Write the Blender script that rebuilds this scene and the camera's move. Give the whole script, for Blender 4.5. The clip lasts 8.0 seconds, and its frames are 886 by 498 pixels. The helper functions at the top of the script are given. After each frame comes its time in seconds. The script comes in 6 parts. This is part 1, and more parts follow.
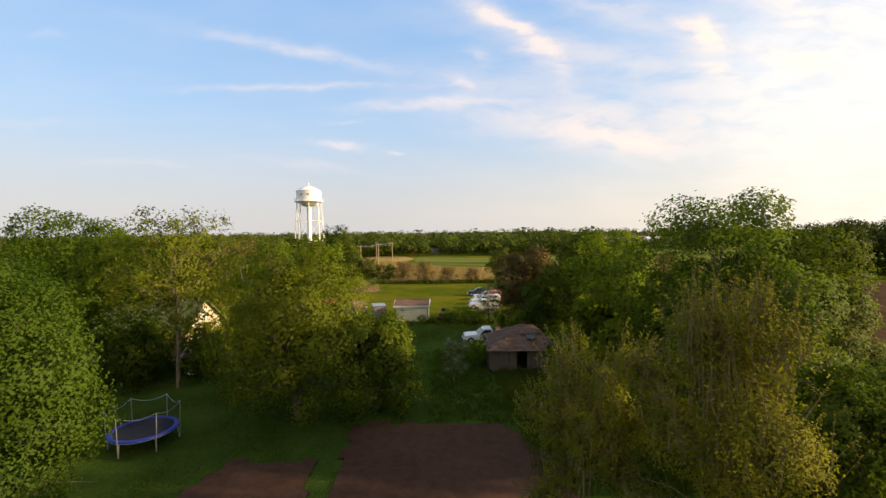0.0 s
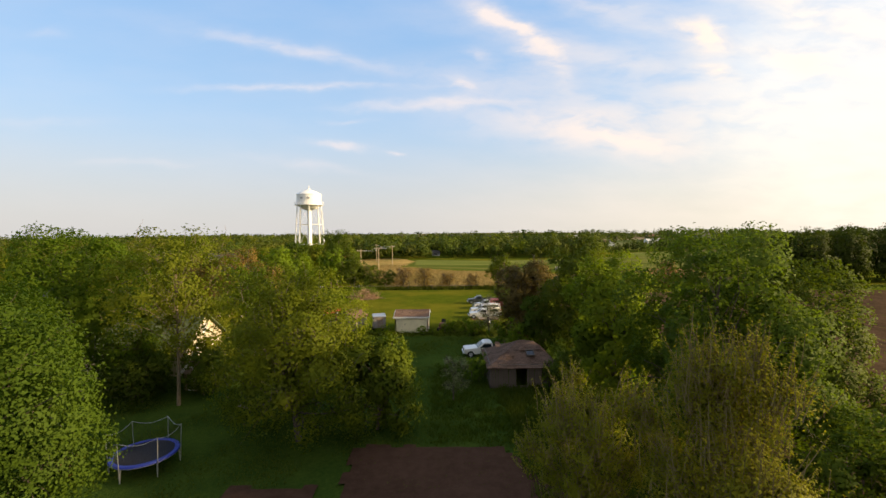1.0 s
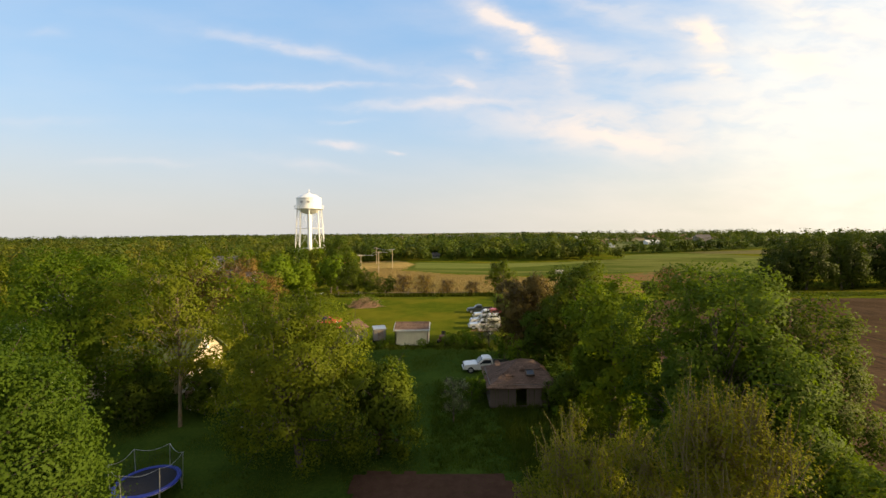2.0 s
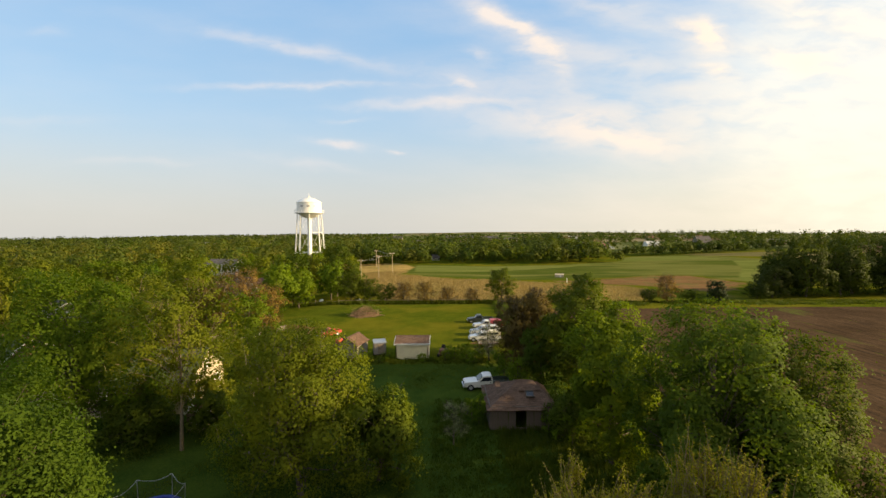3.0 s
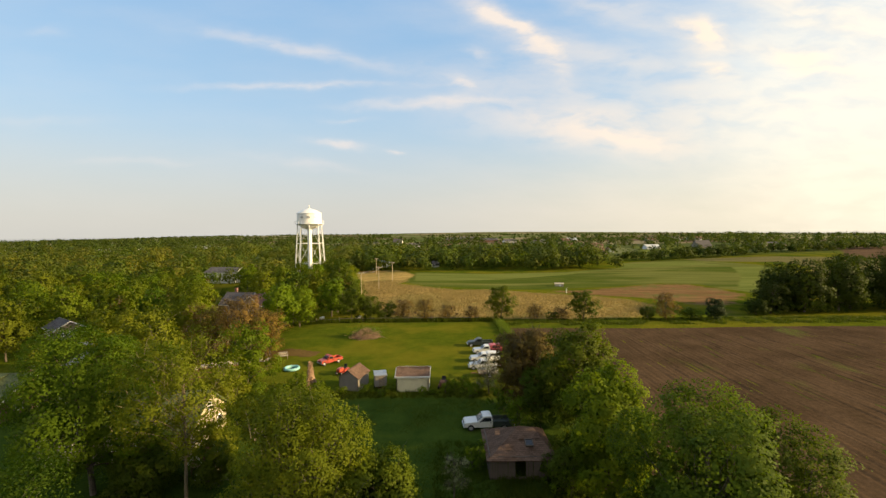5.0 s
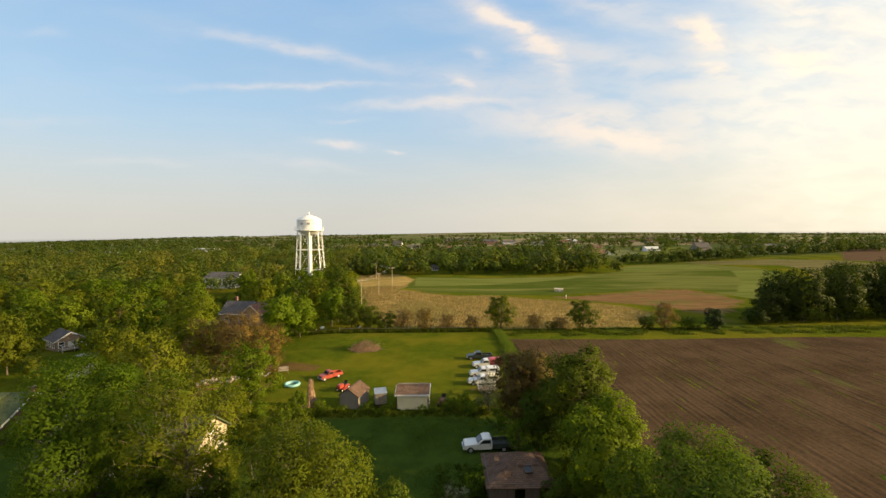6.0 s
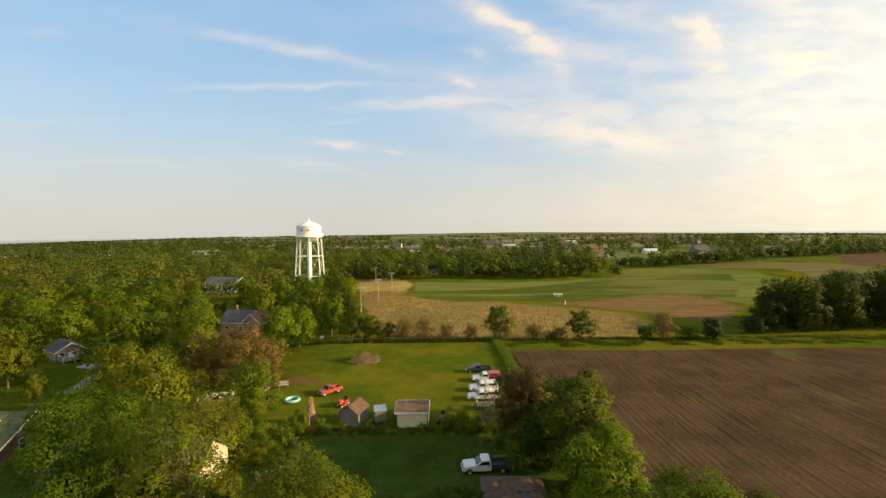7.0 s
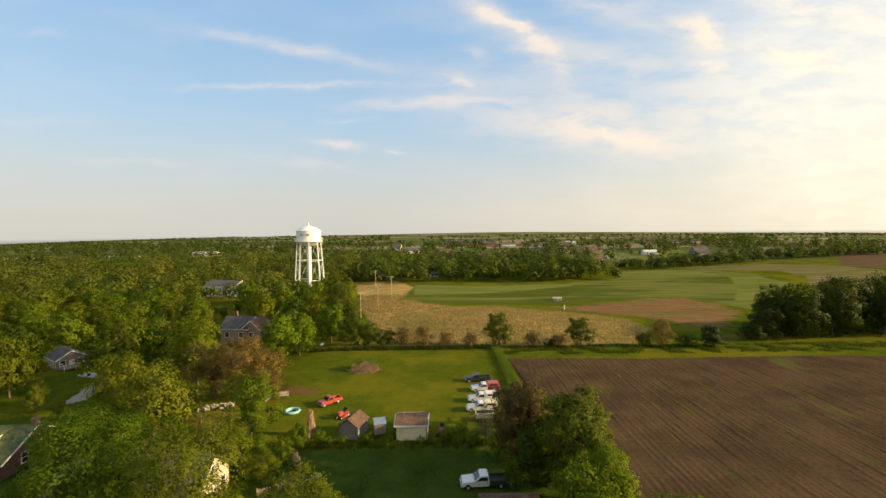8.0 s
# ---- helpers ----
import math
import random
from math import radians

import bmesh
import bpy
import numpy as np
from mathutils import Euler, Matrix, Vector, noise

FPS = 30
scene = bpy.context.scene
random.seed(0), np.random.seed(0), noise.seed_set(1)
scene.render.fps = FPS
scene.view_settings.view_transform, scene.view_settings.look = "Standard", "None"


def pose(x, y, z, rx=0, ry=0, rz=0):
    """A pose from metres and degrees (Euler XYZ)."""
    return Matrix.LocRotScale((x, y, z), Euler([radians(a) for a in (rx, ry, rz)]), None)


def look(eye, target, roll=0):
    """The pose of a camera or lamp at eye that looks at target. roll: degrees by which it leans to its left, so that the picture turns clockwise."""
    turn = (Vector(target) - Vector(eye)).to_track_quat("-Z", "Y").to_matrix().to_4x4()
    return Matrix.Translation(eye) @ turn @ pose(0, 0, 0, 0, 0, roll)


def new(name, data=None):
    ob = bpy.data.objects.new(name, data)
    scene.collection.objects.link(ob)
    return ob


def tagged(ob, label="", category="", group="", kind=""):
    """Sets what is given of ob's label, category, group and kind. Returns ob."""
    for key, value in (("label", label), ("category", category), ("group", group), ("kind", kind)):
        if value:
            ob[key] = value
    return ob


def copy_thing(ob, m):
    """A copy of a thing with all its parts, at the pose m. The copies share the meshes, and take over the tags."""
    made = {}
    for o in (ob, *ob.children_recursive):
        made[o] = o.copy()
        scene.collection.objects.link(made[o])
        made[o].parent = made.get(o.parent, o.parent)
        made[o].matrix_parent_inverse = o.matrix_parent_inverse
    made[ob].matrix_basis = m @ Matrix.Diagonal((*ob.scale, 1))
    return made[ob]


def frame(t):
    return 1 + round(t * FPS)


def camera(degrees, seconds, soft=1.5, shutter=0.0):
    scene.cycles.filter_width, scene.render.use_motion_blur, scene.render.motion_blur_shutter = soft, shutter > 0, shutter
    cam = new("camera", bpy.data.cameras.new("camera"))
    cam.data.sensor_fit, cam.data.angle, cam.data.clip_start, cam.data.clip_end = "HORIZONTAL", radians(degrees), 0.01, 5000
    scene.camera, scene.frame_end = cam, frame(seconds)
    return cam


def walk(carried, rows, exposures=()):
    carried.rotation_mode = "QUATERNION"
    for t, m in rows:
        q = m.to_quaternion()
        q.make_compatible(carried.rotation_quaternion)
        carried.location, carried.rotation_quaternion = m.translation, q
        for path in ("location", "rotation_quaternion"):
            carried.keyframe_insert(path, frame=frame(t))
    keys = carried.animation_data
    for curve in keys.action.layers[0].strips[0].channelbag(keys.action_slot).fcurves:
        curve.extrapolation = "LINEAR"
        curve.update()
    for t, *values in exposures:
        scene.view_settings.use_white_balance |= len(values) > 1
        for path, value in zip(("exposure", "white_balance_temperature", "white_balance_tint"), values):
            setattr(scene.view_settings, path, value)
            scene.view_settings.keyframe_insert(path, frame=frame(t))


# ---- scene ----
cam = camera(91.1, 8.0)
PATH = [
    (0, (-0.110, 6.867, 10.742), (-0.113, 8.867, 10.6635), -0.64),
    (0.5, (-0.108, 6.834, 11.340), (-0.111, 8.834, 11.2625), -0.55),
    (1, (-0.111, 6.801, 12.036), (-0.114, 8.801, 11.9592), -0.49),
    (1.5, (-0.117, 6.766, 12.809), (-0.120, 8.766, 12.7316), -0.45),
    (3, (-0.140, 6.639, 15.449), (-0.142, 8.639, 15.3678), -0.42),
    (3.5, (-0.145, 6.584, 16.417), (-0.147, 8.584, 16.3343), -0.44),
    (4, (-0.147, 6.522, 17.428), (-0.148, 8.522, 17.3447), -0.47),
    (4.5, (-0.144, 6.451, 18.484), (-0.145, 8.451, 18.4010), -0.50),
    (6, (-0.096, 6.169, 21.899), (-0.096, 8.169, 21.8169), -0.61),
    (6.5, (-0.063, 6.049, 23.070), (-0.062, 8.049, 22.9884), -0.64),
    (7, (-0.019, 5.913, 24.199), (-0.017, 7.913, 24.1175), -0.67),
    (7.5, (0.038, 5.761, 25.221), (0.040, 7.761, 25.1387), -0.69),
    (8, (0.107, 5.591, 26.042), (0.110, 7.591, 25.9586), -0.70),
]
walk(cam, [(t, look(eye, target, roll)) for t, eye, target, roll in PATH],
     exposures=((0.0, 0.92, 6800, 13), (1.5, 0.91, 6850, 11), (3.5, 0.88, 7130, 8), (8.0, 0.82, 7180, 8)))

# ---- world, sun and exposure ----
SUN_AZ, SUN_EL = radians(97), radians(17.5)   # azimuth from straight ahead towards the right


def mth(tree, op, a, b=None, c=None, clamp=False):
    n = tree.nodes.new("ShaderNodeMath")
    n.operation, n.use_clamp = op, clamp
    for i, v in enumerate((a, b, c)):
        if v is None:
            continue
        if isinstance(v, (int, float)):
            n.inputs[i].default_value = v
        else:
            tree.links.new(v, n.inputs[i])
    return n.outputs[0]


def mixc(tree, fac, a, b, blend="MIX"):
    n = tree.nodes.new("ShaderNodeMix")
    n.data_type, n.blend_type = "RGBA", blend
    for sock, v in ((n.inputs[0], fac), (n.inputs[6], a), (n.inputs[7], b)):
        if isinstance(v, (int, float)):
            sock.default_value = v
        elif isinstance(v, tuple):
            sock.default_value = (*v, 1.0)
        else:
            tree.links.new(v, sock)
    return n.outputs[2]


def ramp(tree, x, lo, hi, smooth=True):
    n = tree.nodes.new("ShaderNodeMapRange")
    n.interpolation_type = "SMOOTHSTEP" if smooth else "LINEAR"
    tree.links.new(x, n.inputs[0])
    n.inputs[1].default_value, n.inputs[2].default_value = lo, hi
    return n.outputs[0]


def noise_tex(tree, vec, scale, detail=4.0, rough=0.55, distort=0.0):
    n = tree.nodes.new("ShaderNodeTexNoise")
    n.inputs["Scale"].default_value, n.inputs["Detail"].default_value = scale, detail
    n.inputs["Roughness"].default_value, n.inputs["Distortion"].default_value = rough, distort
    if vec is not None:
        tree.links.new(vec, n.inputs["Vector"])
    return n.outputs["Fac"]


def combine(tree, x, y, z):
    n = tree.nodes.new("ShaderNodeCombineXYZ")
    for i, v in enumerate((x, y, z)):
        if isinstance(v, (int, float)):
            n.inputs[i].default_value = v
        else:
            tree.links.new(v, n.inputs[i])
    return n.outputs[0]


# Clouds by bearing and height: (bearing, height, half length, half thickness, slope, strength), all as tangents
CLOUDS = [
    (-0.317, 0.415, 0.23, 0.016, -0.20, 0.55), (-0.33, 0.331, 0.21, 0.008, 0.0, 0.6), (-0.05, 0.292, 0.16, 0.010, 0.03, 0.5),
    (-0.235, 0.202, 0.065, 0.009, -0.05, 0.75), (-0.093, 0.183, 0.016, 0.005, -0.2, 0.6), (-0.21, 0.257, 0.06, 0.006, 0.0, 0.3),
    (0.115, 0.487, 0.062, 0.026, -0.45, 0.75), (0.21, 0.412, 0.085, 0.030, -0.8, 0.75), (0.075, 0.405, 0.035, 0.015, -0.2, 0.45),
]
# towards the sun
CLOUDS += [
    (0.045, 0.338, 0.03, 0.014, -0.3, 0.55), (0.14, 0.34, 0.20, 0.055, 0.0, 0.28), (0.29, 0.24, 0.26, 0.050, -0.12, 0.5),
    (0.42, 0.20, 0.18, 0.045, -0.15, 0.5), (0.585, 0.44, 0.045, 0.03, -0.2, 1.1), (0.615, 0.358, 0.04, 0.016, -0.3, 0.9),
    (0.33, 0.40, 0.30, 0.035, -0.25, 0.3), (0.28, 0.53, 0.30, 0.03, -0.28, 0.4), (0.60, 0.27, 0.25, 0.06, -0.1, 0.35),
    (-0.68, 0.165, 0.13, 0.008, 0.0, 0.25), (-0.31, 0.157, 0.12, 0.010, -0.15, 0.3), (-0.93, 0.258, 0.12, 0.012, 0.0, 0.2),
    (0.83, 0.375, 0.09, 0.028, -0.2, 1.1), (0.75, 0.52, 0.22, 0.04, -0.3, 0.5), (-0.9, 0.46, 0.05, 0.012, 0.1, 0.2),
]


def make_world():
    w = bpy.data.worlds.new("sky")
    scene.world = w
    w.use_nodes = True
    t = w.node_tree
    t.nodes.clear()
    sky = t.nodes.new("ShaderNodeTexSky")
    sky.sky_type, sky.sun_disc = "NISHITA", False
    sky.sun_elevation, sky.sun_rotation = SUN_EL, SUN_AZ
    sky.air_density, sky.dust_density, sky.ozone_density = 1.0, 1.2, 1.6
    way = t.nodes.new("ShaderNodeTexCoord").outputs["Generated"]
    sep = t.nodes.new("ShaderNodeSeparateXYZ")
    t.links.new(way, sep.inputs[0])
    x, y, z = sep.outputs
    ahead = mth(t, "MAXIMUM", y, 0.12)
    u, v = mth(t, "DIVIDE", x, ahead), mth(t, "DIVIDE", z, ahead)
    front = ramp(t, y, 0.1, 0.4)
    wob = noise_tex(t, combine(t, u, mth(t, "MULTIPLY", v, 2.0), 0.0), 7.0, 4.0, 0.5)
    wob2 = noise_tex(t, combine(t, u, mth(t, "MULTIPLY", v, 2.0), 3.7), 5.0, 5.0, 0.6)
    uu = mth(t, "ADD", u, mth(t, "MULTIPLY", mth(t, "SUBTRACT", wob2, 0.5), 0.16))
    vv = mth(t, "ADD", v, mth(t, "MULTIPLY", mth(t, "SUBTRACT", wob, 0.5), 0.055))
    total = None
    for cu, cv, a, b, slope, s in CLOUDS:
        du = mth(t, "SUBTRACT", uu, cu)
        dv = mth(t, "SUBTRACT", mth(t, "SUBTRACT", vv, cv), mth(t, "MULTIPLY", du, slope))
        q = mth(t, "ADD", mth(t, "POWER", mth(t, "ABSOLUTE", mth(t, "DIVIDE", du, a)), 2.0), mth(t, "POWER", mth(t, "ABSOLUTE", mth(t, "DIVIDE", dv, b)), 2.0))
        g = mth(t, "MULTIPLY", mth(t, "EXPONENT", mth(t, "MULTIPLY", q, -1.0)), s)
        total = g if total is None else mth(t, "ADD", total, g)
    fine = noise_tex(t, combine(t, uu, mth(t, "MULTIPLY", vv, 3.0), 1.3), 11.0, 4.0, 0.5)
    shaped = mth(t, "MULTIPLY", total, ramp(t, fine, 0.10, 0.66))
    # thin high cloud everywhere, thicker towards the sun
    high = noise_tex(t, combine(t, mth(t, "ADD", u, mth(t, "MULTIPLY", v, 0.8)), mth(t, "MULTIPLY", v, 3.5), 8.1), 2.6, 7.0, 0.6)
    toward = ramp(t, x, -0.25, 0.75)
    thin = mth(t, "MULTIPLY", ramp(t, high, 0.30, 0.80), mth(t, "ADD", 0.10, mth(t, "MULTIPLY", toward, 0.38)))
    cover = mth(t, "ADD", mth(t, "MULTIPLY", shaped, front), thin, clamp=True)
    haze = mth(t, "MULTIPLY", ramp(t, mth(t, "MULTIPLY", z, -1.0), -0.27, -0.015), 0.72)
    base = mixc(t, 1.0, sky.outputs[0], (SKY_GAIN * 0.86, SKY_GAIN * 1.0, SKY_GAIN * 1.16), "MULTIPLY")
    base = mixc(t, 0.68, base, mixc(t, ramp(t, z, 0.0, 0.6), (0.47, 0.635, 0.78), (0.245, 0.485, 0.84)))
    base = mixc(t, ramp(t, z, 0.50, 0.95), base, (0.27, 0.37, 0.54))
    base = mixc(t, mth(t, "MULTIPLY", ramp(t, mth(t, "MULTIPLY", y, -1.0), -0.1, 0.5), 0.7), base, (0.56, 0.56, 0.57))
    c_haze = mixc(t, toward, (0.53, 0.49, 0.455), (0.70, 0.615, 0.47))
    c_cloud = mixc(t, toward, (0.68, 0.64, 0.66), (0.78, 0.69, 0.62))
    col = mixc(t, haze, base, c_haze)
    col = mixc(t, cover, col, c_cloud)
    # glare of bright cloud before the low sun
    glow_dir = (math.sin(radians(48)) * math.cos(radians(13)), math.cos(radians(48)) * math.cos(radians(13)), math.sin(radians(13)))
    dot = t.nodes.new("ShaderNodeVectorMath")
    dot.operation = "DOT_PRODUCT"
    t.links.new(way, dot.inputs[0])
    dot.inputs[1].default_value = glow_dir
    veil = mth(t, "ADD", 0.62, mth(t, "MULTIPLY", ramp(t, fine, 0.25, 0.7), 0.38))
    glow = mth(t, "ADD", mth(t, "MULTIPLY", mth(t, "POWER", ramp(t, dot.outputs["Value"], 0.93, 1.0), 1.2), 0.46),
               mth(t, "MULTIPLY", ramp(t, dot.outputs["Value"], 0.80, 1.0), 0.16), clamp=True)
    col = mixc(t, mth(t, "MULTIPLY", glow, veil), col, (1.0, 0.92, 0.78))
    # below the horizon the far land
    col = mixc(t, ramp(t, mth(t, "MULTIPLY", z, -1.0), 0.004, 0.02), col, (0.06, 0.07, 0.03))
    bg = t.nodes.new("ShaderNodeBackground")
    t.links.new(col, bg.inputs[0])
    bg.inputs[1].default_value = 0.72
    out = t.nodes.new("ShaderNodeOutputWorld")
    t.links.new(bg.outputs[0], out.inputs[0])


SKY_GAIN = 0.105
make_world()
sun = new("sun", bpy.data.lights.new("sun", "SUN"))
sun.data.energy, sun.data.angle, sun.data.color = 5.0, radians(2.0), (1.0, 0.78, 0.45)
sun_way = Vector((math.sin(SUN_AZ) * math.cos(SUN_EL), math.cos(SUN_AZ) * math.cos(SUN_EL), math.sin(SUN_EL)))
sun.matrix_world = look(sun_way * 200, (0, 0, 0))

# ---- materials ----


def material(name):
    m = bpy.data.materials.new(name)
    m.use_nodes = True
    t = m.node_tree
    return m, t, t.nodes["Principled BSDF"]


def position(t):
    return t.nodes.new("ShaderNodeNewGeometry").outputs["Position"]


def bump(t, p, height, strength, dist):
    b = t.nodes.new("ShaderNodeBump")
    b.inputs["Strength"].default_value, b.inputs["Distance"].default_value = strength, dist
    t.links.new(height, b.inputs["Height"])
    t.links.new(b.outputs[0], p.inputs["Normal"])


def surface(name, dark, light, scale=1.5, fine=18.0, rough=0.8, metal=0.0, depth=0.01, spec=0.3, local=True):
    """A weathered surface: stains at one scale, grain at another."""
    m, t, p = material(name)
    vec = t.nodes.new("ShaderNodeTexCoord").outputs["Object"] if local else position(t)
    a, b = noise_tex(t, vec, scale, 4, 0.6), noise_tex(t, vec, fine, 3, 0.6)
    f = mth(t, "ADD", mth(t, "MULTIPLY", ramp(t, a, 0.3, 0.7), 0.65), mth(t, "MULTIPLY", ramp(t, b, 0.3, 0.7), 0.35))
    t.links.new(mixc(t, f, dark, light), p.inputs["Base Color"])
    p.inputs["Roughness"].default_value, p.inputs["Metallic"].default_value = rough, metal
    p.inputs["Specular IOR Level"].default_value = spec
    if depth:
        bump(t, p, b, 0.5, depth)
    return m


def leaf_material(name, dark, light, warm, through_light=0.50, warm_share=0.25, single=0.16, broad_scale=0.55, tint=False):
    """Leaves: each tree its own tint, with lighter and duller boughs; light shines through. tint: the tree's tint is stored with its leaves."""
    m, t, p = material(name)
    isl = t.nodes.new("ShaderNodeNewGeometry").outputs["Random Per Island"]
    if tint:
        at = t.nodes.new("ShaderNodeAttribute")
        at.attribute_name = "tint"
        own = at.outputs["Fac"]
    else:
        own = t.nodes.new("ShaderNodeObjectInfo").outputs["Random"]
    broad = noise_tex(t, position(t), broad_scale, 3, 0.6)
    f = mth(t, "ADD", mth(t, "MULTIPLY", isl, single), mth(t, "ADD", mth(t, "MULTIPLY", ramp(t, broad, 0.3, 0.7), 0.4 * (1 - single)), mth(t, "MULTIPLY", own, 0.6 * (1 - single))))
    col = mixc(t, f, dark, light)
    turned = mth(t, "FRACT", mth(t, "MULTIPLY", own, 7.3))
    col = mixc(t, mth(t, "MULTIPLY", mth(t, "ADD", mth(t, "MULTIPLY", turned, 0.7), mth(t, "MULTIPLY", broad, 0.3)), warm_share * 2), col, warm)
    t.links.new(col, p.inputs["Base Color"])
    p.inputs["Roughness"].default_value, p.inputs["Specular IOR Level"].default_value = 0.65, 0.12
    tr = t.nodes.new("ShaderNodeBsdfTranslucent")
    t.links.new(mixc(t, 1.0, col, (1.15, 1.2, 0.55), "MULTIPLY"), tr.inputs[0])
    mx = t.nodes.new("ShaderNodeMixShader")
    mx.inputs[0].default_value = through_light
    out = t.nodes["Material Output"]
    t.links.new(p.outputs[0], mx.inputs[1])
    t.links.new(tr.outputs[0], mx.inputs[2])
    t.links.new(mx.outputs[0], out.inputs[0])
    return m


def paint(name, col, rough=0.35, metal=0.0, dirt=0.25):
    m, t, p = material(name)
    vec = t.nodes.new("ShaderNodeTexCoord").outputs["Object"]
    a = ramp(t, noise_tex(t, vec, 1.8, 5, 0.65), 0.45, 0.75)
    b = noise_tex(t, vec, 30, 2, 0.5)
    worn = tuple(c * 0.45 + k for c, k in zip(col, (0.05, 0.04, 0.03)))
    t.links.new(mixc(t, mth(t, "MULTIPLY", mth(t, "MULTIPLY", a, b), dirt * 2), col, worn), p.inputs["Base Color"])
    p.inputs["Roughness"].default_value, p.inputs["Metallic"].default_value = rough, metal
    return m


def glass(name):
    m, t, p = material(name)
    p.inputs["Base Color"].default_value = (0.02, 0.024, 0.03, 1)
    p.inputs["Roughness"].default_value, p.inputs["Specular IOR Level"].default_value = 0.06, 0.6
    return m


def shingles(name, dark, light, run=0.18):
    """Asphalt or tin roofing: courses across the slope, blotched."""
    m, t, p = material(name)
    vec = t.nodes.new("ShaderNodeTexCoord").outputs["Object"]
    sep = t.nodes.new("ShaderNodeSeparateXYZ")
    t.links.new(vec, sep.inputs[0])
    br = t.nodes.new("ShaderNodeTexBrick")
    t.links.new(combine(t, sep.outputs[0], mth(t, "MULTIPLY", sep.outputs[1], 1.1), 0.0), br.inputs["Vector"])
    br.inputs["Scale"].default_value = 1.0
    br.inputs["Brick Width"].default_value, br.inputs["Row Height"].default_value = 0.34, run
    br.inputs["Mortar Size"].default_value = 0.012
    br.inputs["Color1"].default_value, br.inputs["Color2"].default_value = (*dark, 1), (*light, 1)
    br.inputs["Mortar"].default_value = (*[c * 0.4 for c in dark], 1)
    blot = ramp(t, noise_tex(t, vec, 0.9, 5, 0.65), 0.4, 0.7)
    t.links.new(mixc(t, mth(t, "MULTIPLY", blot, 0.45), br.outputs["Color"], tuple(c * 1.35 for c in light)), p.inputs["Base Color"])
    p.inputs["Roughness"].default_value, p.inputs["Specular IOR Level"].default_value = 0.95, 0.1
    bump(t, p, br.outputs["Fac"], 0.6, 0.02)
    return m


def brickwork(name):
    m, t, p = material(name)
    vec = t.nodes.new("ShaderNodeTexCoord").outputs["Object"]
    sep = t.nodes.new("ShaderNodeSeparateXYZ")
    t.links.new(vec, sep.inputs[0])
    br = t.nodes.new("ShaderNodeTexBrick")
    t.links.new(combine(t, mth(t, "ADD", sep.outputs[0], sep.outputs[1]), sep.outputs[2], 0.0), br.inputs["Vector"])
    br.inputs["Scale"].default_value, br.inputs["Brick Width"].default_value, br.inputs["Row Height"].default_value = 1.0, 0.22, 0.075
    br.inputs["Mortar Size"].default_value = 0.008
    br.inputs["Color1"].default_value, br.inputs["Color2"].default_value = (0.20, 0.075, 0.05, 1), (0.27, 0.11, 0.075, 1)
    br.inputs["Mortar"].default_value = (0.3, 0.27, 0.23, 1)
    t.links.new(mixc(t, mth(t, "MULTIPLY", noise_tex(t, vec, 1.2), 0.4), br.outputs["Color"], (0.14, 0.06, 0.045)), p.inputs["Base Color"])
    p.inputs["Roughness"].default_value = 0.9
    bump(t, p, br.outputs["Fac"], 0.5, 0.01)
    return m


def siding(name, light, dark, run=0.15, upright=False):
    """Painted boards with shadow joints in relief."""
    m, t, p = material(name)
    vec = t.nodes.new("ShaderNodeTexCoord").outputs["Object"]
    sep = t.nodes.new("ShaderNodeSeparateXYZ")
    t.links.new(vec, sep.inputs[0])
    along = mth(t, "ADD", sep.outputs[0], sep.outputs[1]) if upright else sep.outputs[2]
    saw = mth(t, "FRACT", mth(t, "DIVIDE", along, run))
    stain = ramp(t, noise_tex(t, vec, 1.1, 5, 0.65), 0.4, 0.75)
    col = mixc(t, mth(t, "MULTIPLY", stain, 0.6), light, dark)
    t.links.new(col, p.inputs["Base Color"])
    p.inputs["Roughness"].default_value = 0.75
    bump(t, p, saw, 0.8, 0.02)
    return m


def bark(name, dark, light):
    m, t, p = material(name)
    vec = t.nodes.new("ShaderNodeTexCoord").outputs["Object"]
    mp = t.nodes.new("ShaderNodeMapping")
    mp.inputs["Scale"].default_value = (6, 6, 1.2)
    t.links.new(vec, mp.inputs[0])
    a = noise_tex(t, mp.outputs[0], 2.5, 5, 0.7)
    t.links.new(mixc(t, ramp(t, a, 0.35, 0.65), dark, light), p.inputs["Base Color"])
    p.inputs["Roughness"].default_value = 0.95
    bump(t, p, a, 0.8, 0.03)
    return m


def grass_layers(t):
    """Lawn colour from mown streaks, tufts and dry spots, with near shade painted in."""
    pos = position(t)
    big, mid, small = noise_tex(t, pos, 0.05, 5, 0.6), noise_tex(t, pos, 0.45, 5, 0.65), noise_tex(t, pos, 5.0, 4, 0.7)
    f = mth(t, "ADD", mth(t, "MULTIPLY", ramp(t, mid, 0.3, 0.7), 0.5), mth(t, "MULTIPLY", ramp(t, small, 0.3, 0.7), 0.5))
    c = mixc(t, f, (0.036, 0.058, 0.005), (0.098, 0.114, 0.010))
    c = mixc(t, mth(t, "MULTIPLY", ramp(t, big, 0.42, 0.62), 0.55), c, (0.158, 0.133, 0.014))
    # this side of the sheds, shade put into the grass colour: darker, greener
    ys = t.nodes.new("ShaderNodeSeparateXYZ")
    t.links.new(pos, ys.inputs[0])
    near_shade = mixc(t, f, (0.024, 0.050, 0.008), (0.062, 0.092, 0.014))
    c = mixc(t, ramp(t, ys.outputs[1], 55.5, 58.0), near_shade, c)
    return c, small, mid, big, pos


